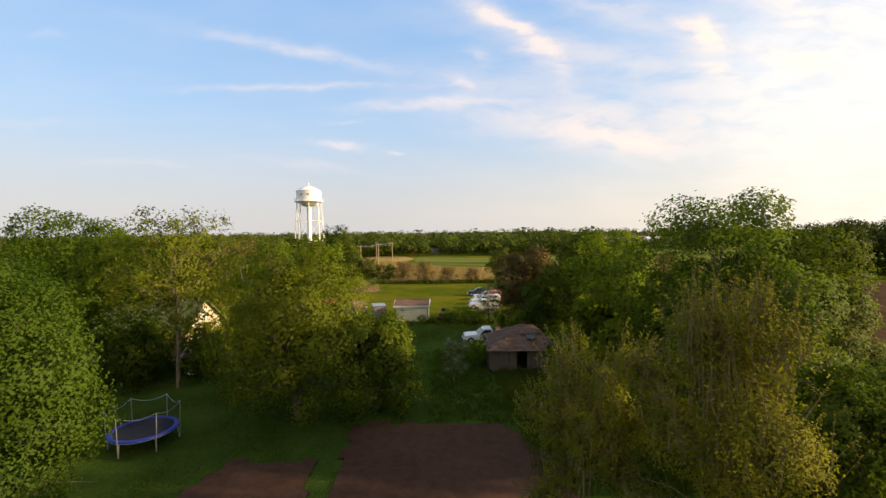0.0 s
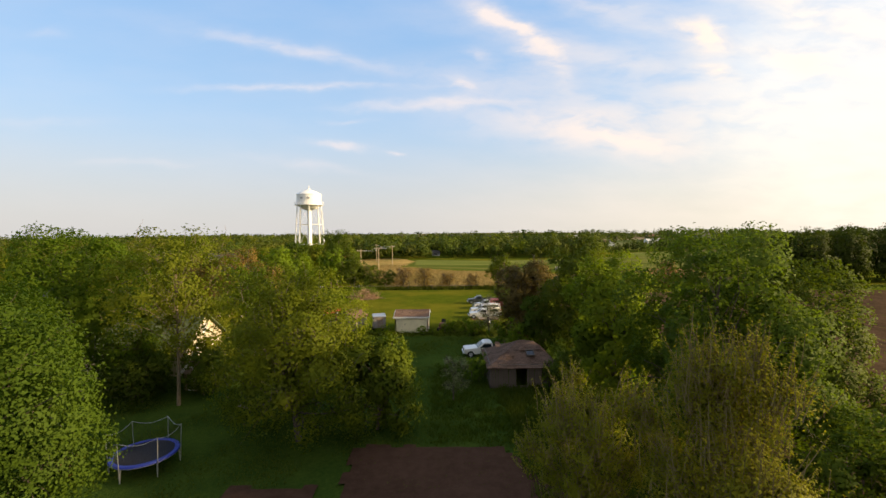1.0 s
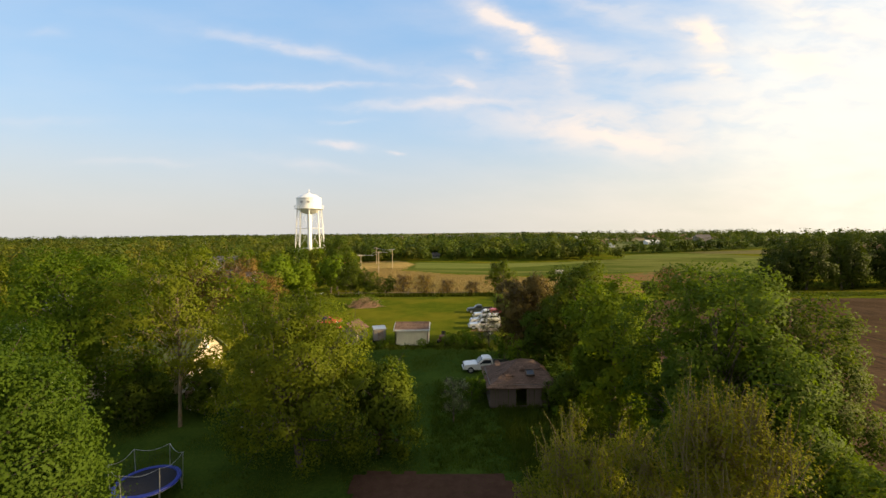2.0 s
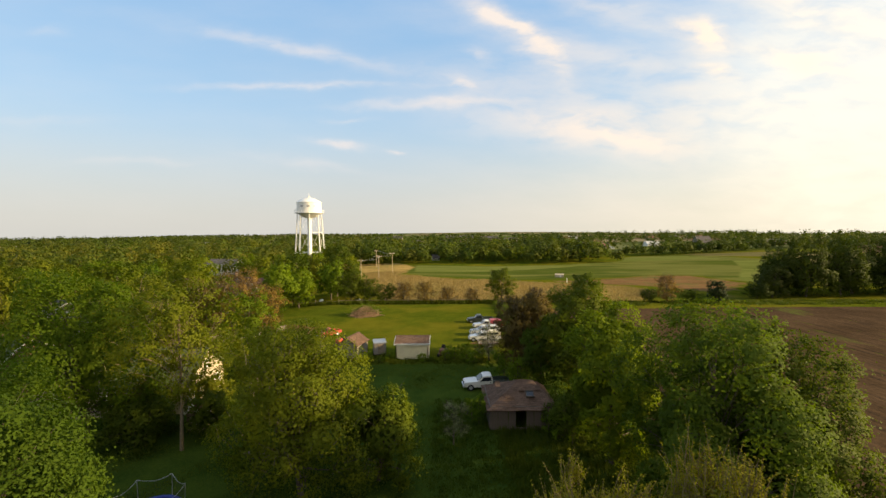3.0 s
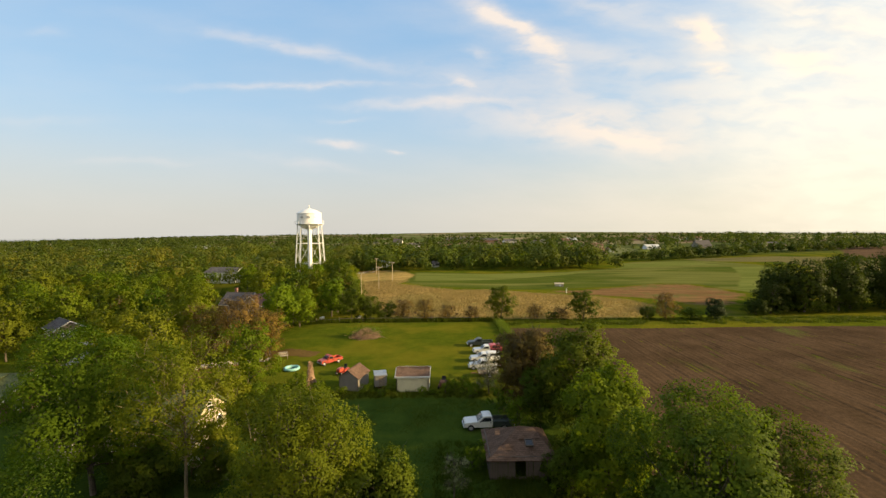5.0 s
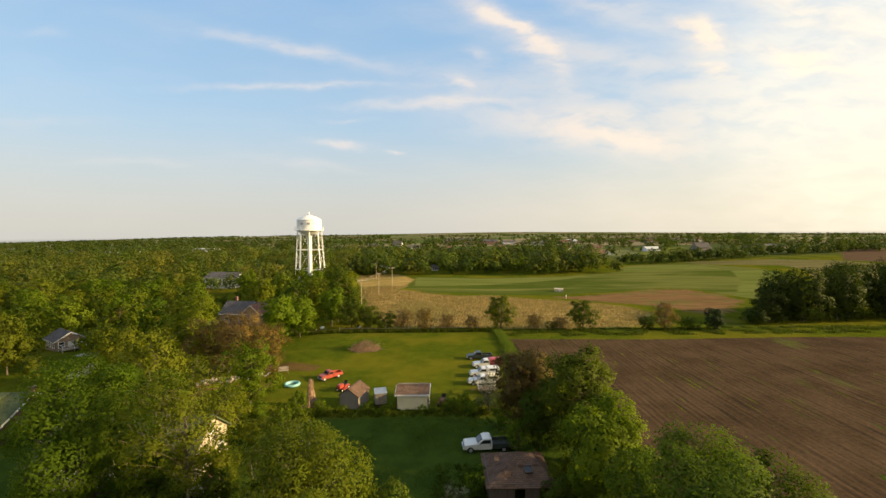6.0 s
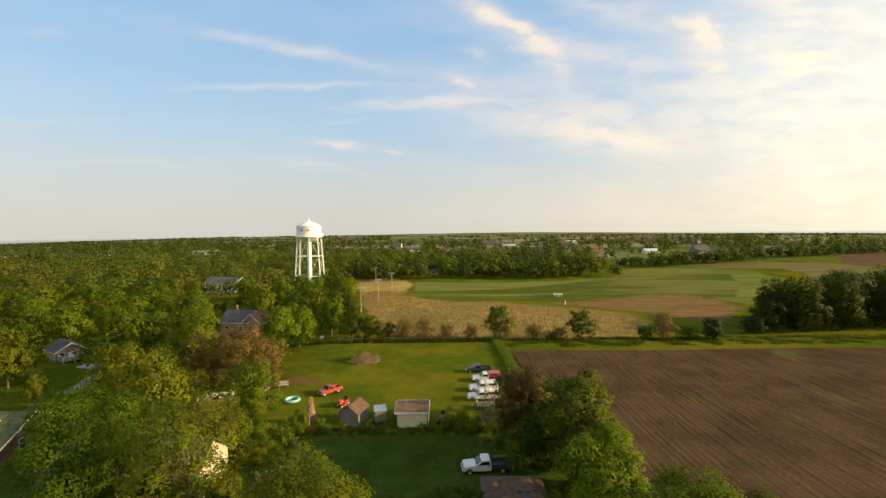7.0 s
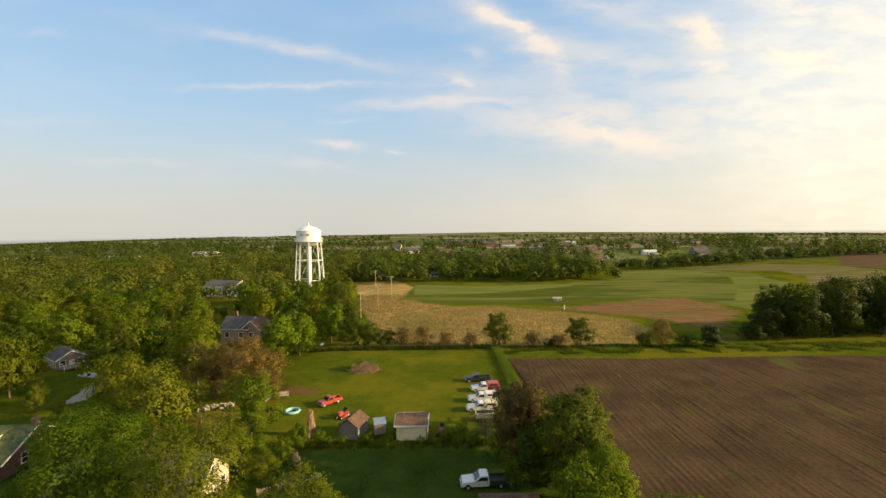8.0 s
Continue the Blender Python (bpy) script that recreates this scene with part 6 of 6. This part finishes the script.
def pickup(name, x, y, turn, body_mat, label, length=5.1, bed_mat=None, cap=None, cab_mat=None, group="", load=None, small=1.0):
    """A pickup that faces its own -x. cap: material of a camper shell on the bed."""
    root = thing(name, pose(x, y, ground_z(x, y), 0, 0, turn) @ Matrix.Diagonal((1, small, small, 1)), label, "pickup truck", group)
    k, w = length / 5.1, 1.75
    cab_mat, bed_mat = cab_mat or body_mat, bed_mat or body_mat
    part("hood", profile_body([(-2.5 * k, 0.42), (-2.52 * k, 0.78), (-2.42 * k, 0.95), (-1.2 * k, 1.06), (-1.2 * k, 0.38), (-1.55 * k, 0.38), (-1.62 * k, 0.62), (-1.85 * k, 0.74), (-2.1 * k, 0.62), (-2.18 * k, 0.42)], w), body_mat, root)
    cab = part("cab", profile_body([(-1.2 * k, 0.36), (-1.2 * k, 1.04), (-0.62 * k, 1.58), (-0.5 * k, 1.64), (0.18 * k, 1.64), (0.28 * k, 1.56), (0.34 * k, 1.04), (0.34 * k, 0.36)], w - 0.04, 0.06), cab_mat, root)
    bm = bmesh.new()
    ang = math.atan2(0.54, 0.58 * k)
    box(bm, (-0.93 * k, 0, 1.33), (0.70 * k, w - 0.34, 0.03), 0.01, Matrix.Rotation(-ang, 4, "Y"))
    part("windscreen", bm, M_GLASS, cab, "dark glass windscreen")
    for s in (-1, 1):
        part("side_window", profile_body([(-0.92 * k, 1.08), (-0.56 * k, 1.5), (0.14 * k, 1.5), (0.2 * k, 1.08)], 0.03, 0.008), M_GLASS, cab).location.y = s * (w / 2 - 0.015)
        part("door_handle", boxes(((0.12 * k, s * (w / 2), 0.92), (0.16, 0.04, 0.05))), M_BLACK, cab)
        part("mirror", boxes(((-0.9 * k, s * (w / 2 + 0.09), 1.1), (0.08, 0.16, 0.14)), bevel=0.02), M_BLACK, cab)
        part("headlight", boxes(((-2.5 * k, s * 0.62, 0.78), (0.06, 0.3, 0.16)), bevel=0.02), M_LAMP, root)
        part("tail_light", boxes(((2.5 * k, s * 0.8, 0.85), (0.05, 0.12, 0.3)), bevel=0.01), M_TAIL, root)
    part("rear_window", boxes(((0.325 * k, 0, 1.32), (0.03, w - 0.5, 0.34))), M_GLASS, cab)
    bed = part("bed", boxes(((1.43 * k, 0, 0.62), (2.14 * k, w - 0.06, 0.08)), ((2.47 * k, 0, 0.8), (0.07, w - 0.04, 0.52)), ((0.42 * k, 0, 0.8), (0.07, w - 0.1, 0.5))), bed_mat, root)
    for s in (-1, 1):
        side = profile_body([(0.38 * k, 0.45), (0.38 * k, 1.06), (2.5 * k, 1.06), (2.5 * k, 0.5), (1.86 * k, 0.45), (1.78 * k, 0.66), (1.52 * k, 0.76), (1.26 * k, 0.66), (1.18 * k, 0.42)], 0.09, 0.02)
        part("bed_side", side, bed_mat if load is None else load, bed).location.y = s * (w / 2 - 0.05)
    part("front_bumper", boxes(((-2.56 * k, 0, 0.5), (0.14, w, 0.18)), bevel=0.03), M_CHROME, root)
    part("rear_bumper", boxes(((2.56 * k, 0, 0.5), (0.12, w - 0.1, 0.16)), bevel=0.03), M_CHROME, root)
    part("grille", boxes(((-2.525 * k, 0, 0.76), (0.04, 0.85, 0.2))), M_BLACK, root)
    part("chassis", boxes(((0, 0, 0.4), (4.6 * k, 0.8, 0.14))), M_BLACK, root)
    for wx in (-1.86 * k, 1.52 * k):
        for s in (-1, 1):
            wheel(root, (wx, s * (w / 2 - 0.13), 0.34), 0.34, 0.22, True)
    if cap:
        shell = part("camper_shell", profile_body([(0.36 * k, 1.06), (0.3 * k, 1.66), (0.4 * k, 1.76), (2.4 * k, 1.76), (2.52 * k, 1.06)], w - 0.04, 0.06), cap, root, "camper shell over the bed")
        for s in (-1, 1):
            part("shell_window", boxes(((1.4 * k, s * (w / 2 - 0.01), 1.4), (1.3 * k, 0.03, 0.3))), M_GLASS, shell)
    return root


pickup("pickup_truck", 4.2, 48.9, 3, M_WHITECAR, "white pickup truck with a dark bed beside a shed", 5.0, bed_mat=M_DARKCAR, small=0.86)
pickup("pickup_truck", -17.2, 70.6, 44, M_RED, "faded red old pickup truck on the lawn", 3.5, small=0.78)
pickup("pickup_truck", 6.0, 79.8, 2, M_DARKCAR, "dark green pickup truck in the parked row", 4.3, small=0.8, group="row of parked trucks")
pickup("pickup_truck", 6.8, 75.3, 4, M_WHITECAR, "white pickup with a red camper shell in the row", 4.6, cap=M_PINK, load=M_DARKRED, small=0.8, group="row of parked trucks")
pickup("pickup_truck", 6.0, 71.0, 3, M_WHITECAR, "white pickup with a white camper shell in the row", 4.5, cap=M_WHITECAR, small=0.8, group="row of parked trucks")
pickup("pickup_truck", 5.6, 67.5, 1, M_WHITECAR, "white pickup with a cream camper shell in the row", 4.5, cap=M_CREAM, small=0.8, group="row of parked trucks")


def flatbed(x, y, turn):
    root = thing("flatbed_trailer", pose(x, y, ground_z(x, y), 0, 0, turn), "small flatbed trailer with pale stakes beside the trucks", "trailer")
    floor = part("bed_frame", boxes(((0, 0, 0.55), (2.6, 1.5, 0.1))), M_RUST, root)
    for i in range(8):
        part("board", boxes(((0, -0.66 + i * 0.19, 0.615), (2.55, 0.17, 0.03))), M_WOOD, floor)
    for px in (-1.25, 0, 1.25):
        for py in (-0.7, 0.7):
            part("stake", boxes(((px, py, 0.9), (0.07, 0.07, 0.7))), M_TRIM, root)
    part("rail", boxes(((0, -0.7, 1.2), (2.6, 0.04, 0.12)), ((0, 0.7, 1.2), (2.6, 0.04, 0.12)), ((-1.25, 0, 1.2), (0.04, 1.4, 0.12))), M_TRIM, root)
    for s in (-1, 1):
        wheel(root, (0.2, s * 0.8, 0.32), 0.32, 0.2, True)
    part("drawbar", bars(((-1.3, 0.4, 0.5), (-2.3, 0, 0.45), 0.04), ((-1.3, -0.4, 0.5), (-2.3, 0, 0.45), 0.04)), M_RUST, root)


flatbed(5.7, 64.2, 2)


def mower(name, x, y, turn, mat, label):
    root = thing(name, pose(x, y, ground_z(x, y), 0, 0, turn), label, "lawn mower")
    part("hood", profile_body([(-0.95, 0.45), (-0.95, 0.8), (-0.8, 0.92), (-0.1, 0.95), (-0.1, 0.45)], 0.6, 0.04), mat, root)
    part("rear_body", profile_body([(-0.1, 0.35), (-0.1, 0.5), (0.2, 0.6), (0.9, 0.65), (0.95, 0.35)], 0.9, 0.04), mat, root)
    part("seat", profile_body([(0.15, 0.7), (0.15, 0.8), (0.5, 0.82), (0.6, 1.2), (0.68, 1.2), (0.62, 0.7)], 0.5, 0.03), M_BLACK, root)
    part("steering_wheel", bars(((-0.05, -0.2, 1.1), (0.05, 0.2, 1.1), 0.03), ((0, 0, 0.9), (0, 0, 1.1), 0.03)), M_BLACK, root)
    part("deck", boxes(((-0.05, 0, 0.22), (0.9, 1.2, 0.16)), bevel=0.04), mat, root)
    for wx, r in ((-0.75, 0.2), (0.6, 0.28)):
        for s in (-1, 1):
            wheel(root, (wx, s * 0.45, r), r, 0.2, True)


mower("riding_mower", -14.2, 65.8, 60, M_RED, "red riding mower on the lawn by the sheds")
mower("riding_mower", -0.3, 60.3, 80, M_RUST, "rusty old garden tractor beside the white shed")

# ---- yard things ----


def trampoline(x, y, turn):
    root = thing("trampoline", pose(x, y, ground_z(x, y), 0, 0, turn), "round trampoline with blue pad and net poles on grass", "trampoline")
    h, r = 0.8, 1.5
    part("mat", lathe([(0, h - 0.03), (1.35, h - 0.02), (1.35, h - 0.005), (0, h - 0.012)], 36), M_MAT, root, "black bouncing mat")
    part("pad", lathe([(1.33, h), (1.37, h + 0.04), (1.53, h + 0.03), (1.56, h - 0.06), (1.48, h - 0.08), (1.35, h - 0.03), (1.33, h)], 40), M_BLUE, root, "blue vinyl spring pad")
    part("ring", lathe([(r - 0.03, h - 0.1), (r + 0.03, h - 0.1), (r + 0.03, h - 0.04), (r - 0.03, h - 0.04), (r - 0.03, h - 0.1)], 36), M_GALV, root)
    n, tops = 6, []
    for i in range(n):
        a = (i + 0.25) * 2 * math.pi / n
        c, s = math.cos(a), math.sin(a)
        part("leg", bars(((c * r, s * r, h - 0.07), (c * (r + 0.06), s * (r + 0.06), 0.03), 0.028)), M_GALV, root)
        tops.append(Vector((c * (r + 0.16), s * (r + 0.12), 2.0)))
        part("net_pole", bars(((c * (r + 0.08), s * (r + 0.08), 0.15), tops[-1], 0.02), sides=8), M_GALV, root, "grey steel pole with foam sleeve")
    for i in range(n):
        a, b = tops[i], tops[(i + 1) % n]
        bm = bmesh.new()
        prev = a
        for j in range(1, 9):
            q = j / 8
            p = a.lerp(b, q)
            p.z -= 0.22 * math.sin(math.pi * q)
            bar(bm, prev, p, 0.012, sides=5)
            prev = p
        part("net_rope", bm, M_GALV, root, "slack pale rope along the net's top")
        net = bmesh.new()
        for j in range(1, 12):
            q = j / 12
            p = a.lerp(b, q)
            top_p = p - Vector((0, 0, 0.22 * math.sin(math.pi * q)))
            low = Vector((p.x * 0.92, p.y * 0.92, h))
            bar(net, low, top_p, 0.0035, sides=3)
        for j in range(1, 7):
            z = j / 7
            pa, pb = a.lerp(Vector((a.x * 0.92, a.y * 0.92, h)), z), b.lerp(Vector((b.x * 0.92, b.y * 0.92, h)), z)
            bar(net, pa, pb, 0.003, sides=3)
        part("net", net, M_BLACK, root, "fine black safety net")


trampoline(-15.65, 28.85, 8)


def pool(x, y):
    root = thing("paddling_pool", pose(x, y, ground_z(x, y)), "turquoise round paddling pool on the lawn", "pool")
    part("ring", lathe([(0.78, 0.05), (1.05, 0.05), (1.15, 0.2), (1.05, 0.4), (0.9, 0.44), (0.8, 0.3), (0.76, 0.1), (0.78, 0.05)], 32), M_TEAL, root, smooth=True)
    part("floor", lathe([(0, 0.08), (0.84, 0.08), (0.84, 0.03), (0, 0.03)], 32), M_DARKCAR, root, "dark wet floor")


pool(-21.9, 67.6)


def crate_bench(x, y):
    root = thing("garden_bench", pose(x, y, ground_z(x, y), 0, 0, 20), "pale wooden bench at the lawn's edge", "bench")
    for i in range(4):
        part("slat", boxes(((0, -0.24 + i * 0.16, 0.45), (1.5, 0.14, 0.04)), bevel=0.008), M_STONE, root)
    for i in range(3):
        part("back_slat", boxes(((0, 0.34, 0.6 + i * 0.15), (1.5, 0.04, 0.12))), M_STONE, root)
    for px in (-0.65, 0.65):
        for py in (-0.25, 0.32):
            part("leg", boxes(((px, py, 0.24), (0.08, 0.08, 0.5 if py < 0 else 1.4))), M_WOOD, root)


crate_bench(-25.2, 73.2)


def feed_tank(x, y, turn, label):
    root = thing("fuel_tank", pose(x, y, ground_z(x, y), 0, 0, turn) @ Matrix.Diagonal((0.6, 0.6, 0.6, 1)), label, "tank")
    body = lathe([(0, -1.1), (0.3, -1.05), (0.45, -0.85), (0.45, 0.85), (0.3, 1.05), (0, 1.1)], 20)
    bmesh.ops.transform(body, matrix=Matrix.Translation((0, 0, 0.85)) @ Matrix.Rotation(math.pi / 2, 4, "Y"), verts=body.verts)
    part("body", body, M_WHITE, root, smooth=True)
    part("lid", boxes(((0, 0, 1.33), (0.3, 0.3, 0.14)), bevel=0.03), M_GALV, root)
    for s in (-0.6, 0.6):
        part("saddle", boxes(((s, 0, 0.25), (0.14, 0.7, 0.5))), M_STONE, root)


feed_tank(-20.2, 107.6, 30, "white fuel tank under the trees behind the lawn")
feed_tank(-29.0, 108.5, 70, "white fuel tank at the edge of the woods")


def brush_pile(x, y):
    """A wide heap of cut twigs with shrubs growing through."""
    r = np.random.default_rng(9)
    root = thing("brush_pile", pose(x, y, ground_z(x, y)), "wide heap of dry pinkish brush on the lawn", "brush pile")
    tw = []
    for _ in range(1500):
        a = r.uniform(0, 2 * math.pi)
        q = r.uniform(0, 1) ** 0.6
        px, py = 2.5 * q * math.cos(a), 1.6 * q * math.sin(a)
        pz = 1.6 * (1 - q * q) * r.uniform(0.1, 1.0) + 0.05
        d = r.normal(0, 1, 3) * np.array([0.7, 0.7, 0.45]) * r.uniform(0.4, 1.0)
        p0 = np.array([px, py, pz])
        e = p0 + d
        e[2] = max(0.03, e[2])
        tw.append([(p0, 0.03), ((p0 + e) / 2 + r.normal(0, 0.05, 3), 0.022), (e, 0.01)])
    v, f = tube_arrays(tw, 3)
    tagged(sheet("brushwood", v, f, M_BRUSH, root), kind="stuff")
    n = 1100
    pos = np.stack([r.normal(0, 1.4, n), r.normal(0.4, 0.8, n), np.abs(r.normal(0.9, 0.7, n))], -1)
    v, f = leaves(r, pos, np.tile(np.array([0, 0, 1.0]), (n, 1)), 0.26)
    tagged(sheet("weed_growth", v, f, M_MAPLE, root, "green weeds growing through"), kind="stuff")


brush_pile(-14.6, 86.2)


def reed_stack(x, y):
    """A leaning cone of dry stalks."""
    r = np.random.default_rng(10)
    root = thing("stalk_stack", pose(x, y, ground_z(x, y)), "tall cone of dry brown stalks beside weeds", "stalk stack")
    tw = []
    for _ in range(260):
        a, q = r.uniform(0, 6.28), r.uniform(0.5, 1)
        top = np.array([r.normal(0, 0.12), r.normal(0, 0.12), r.uniform(2.4, 3.4)])
        tw.append([(np.array([math.cos(a) * 0.95 * q, math.sin(a) * 0.95 * q, 0.0]), 0.03), (top * 0.5 + np.array([math.cos(a), math.sin(a), 0]) * 0.42 * q, 0.025), (top, 0.01)])
    v, f = tube_arrays(tw, 3)
    tagged(sheet("dry_stalk", v, f, M_BRUSH, root), kind="stuff")


reed_stack(-17.0, 60.4)


def plank_fence(name, points, height, mat, label, gap=0.22, board=0.14, rails=2):
    """A fence of single boards on rails and posts along a line of corners."""
    root = thing(name, pose(0, 0, 0), label, "fence")
    shared = None
    for (ax, ay), (bx, by) in zip(points, points[1:]):
        ln = math.hypot(bx - ax, by - ay)
        turn = math.degrees(math.atan2(by - ay, bx - ax))
        za = ground_z(ax, ay)
        part("post", boxes(((0, 0, height * 0.5), (0.11, 0.11, height + 0.35)), bevel=0.01), mat, root).matrix_basis = pose(ax, ay, za, 0, 0, turn)
        for k in range(rails):
            rail = boxes(((ln / 2, 0.04, height * (0.25 + 0.55 * k)), (ln, 0.05, 0.09)))
            part("rail", rail, mat, root).matrix_basis = pose(ax, ay, za, 0, 0, turn)
        if board:
            for i in range(int(ln / gap)):
                q = (i + 0.5) * gap / ln
                if shared is None:
                    ob = part("board", boxes(((0, 0, height / 2), (board, 0.025, height))), mat, root)
                    shared = ob.data
                else:
                    ob = link_mesh("board", shared, None, root)
                x, y = ax + (bx - ax) * q, ay + (by - ay) * q
                ob.matrix_basis = pose(x, y, ground_z(x, y), 0, random.uniform(-1.5, 1.5), turn)
    return root


ring = [(-19.4 + 4.0 * math.cos(radians(a)), 50.4 + 4.2 * math.sin(radians(a))) for a in range(-70, 60, 16)]
plank_fence("board_fence", ring, 1.35, M_WOOD, "curved fence of weathered upright boards", gap=0.2)
plank_fence("rail_fence", [(-41, 64.6), (-37.5, 65), (-34, 65.5), (-31, 66), (-29, 66.4)], 1.1, M_REDWOOD, "reddish rail fence at the edge of the lawn", board=0, rails=3)
plank_fence("wire_fence", [(-34 + 5.2 * i, 103.2) for i in range(9)], 1.1, M_WOOD, "dark post fence behind the lawn", board=0, rails=2)
log_pile("board_stack", -14.2, 50.6, 0, 5, 12, M_STONE, "few loose pale boards lying in the grass", "boards", (0.8, 0.3, 0.15), 1.6, 0.08)
log_pile("log_pile", -13.2, 29.9 + 6.5, 0, 6, 13, M_WOOD, "few grey logs on the shaded lawn", "logs", (1.0, 0.4, 0.2), 1.4, 0.12)


# ---- power line ----


def power_pole(x, y, h, turn):
    root = thing("power_pole", pose(x, y, ground_z(x, y), 0, 0, turn), "weathered wooden power pole with a crossarm", "power pole", "power poles")
    bm = bmesh.new()
    bar(bm, (0, 0, -0.5), (0, 0, h), 0.16, 0.11, 8)
    part("pole", bm, M_POLE, root)
    part("crossarm", boxes(((0, 0, h - 0.5), (2.2, 0.12, 0.14)), bevel=0.01), M_POLE, root)
    for px in (-1.0, -0.45, 0.45, 1.0):
        part("insulator", lathe([(0, h - 0.43), (0.06, h - 0.43), (0.07, h - 0.3), (0.03, h - 0.24), (0, h - 0.24)], 8).copy(), M_TRIM, root).location.x = px
    return root


POLES = [(-26.1, 143, 8.2), (-24.0, 166, 8.6), (-22.5, 196, 8.8), (-35, 232, 9.0)]
for x, y, h in POLES:
    power_pole(x, y, h, 5)
wire_set = thing("power_lines", pose(0, 0, 0), "thin dark wires slung between the poles", "power line")
for (ax, ay, ah), (bx, by, bh) in zip(POLES, POLES[1:]):
    for off in (-1.0, 1.0):
        a, b = Vector((ax + off, ay, ground_z(ax, ay) + ah - 0.25)), Vector((bx + off, by, ground_z(bx, by) + bh - 0.25))
        bm = bmesh.new()
        prev = a
        for j in range(1, 13):
            q = j / 12
            p = a.lerp(b, q) - Vector((0, 0, 0.7 * math.sin(math.pi * q)))
            bar(bm, prev, p, 0.025, sides=4)
            prev = p
        part("wire", bm, M_GALV, wire_set)
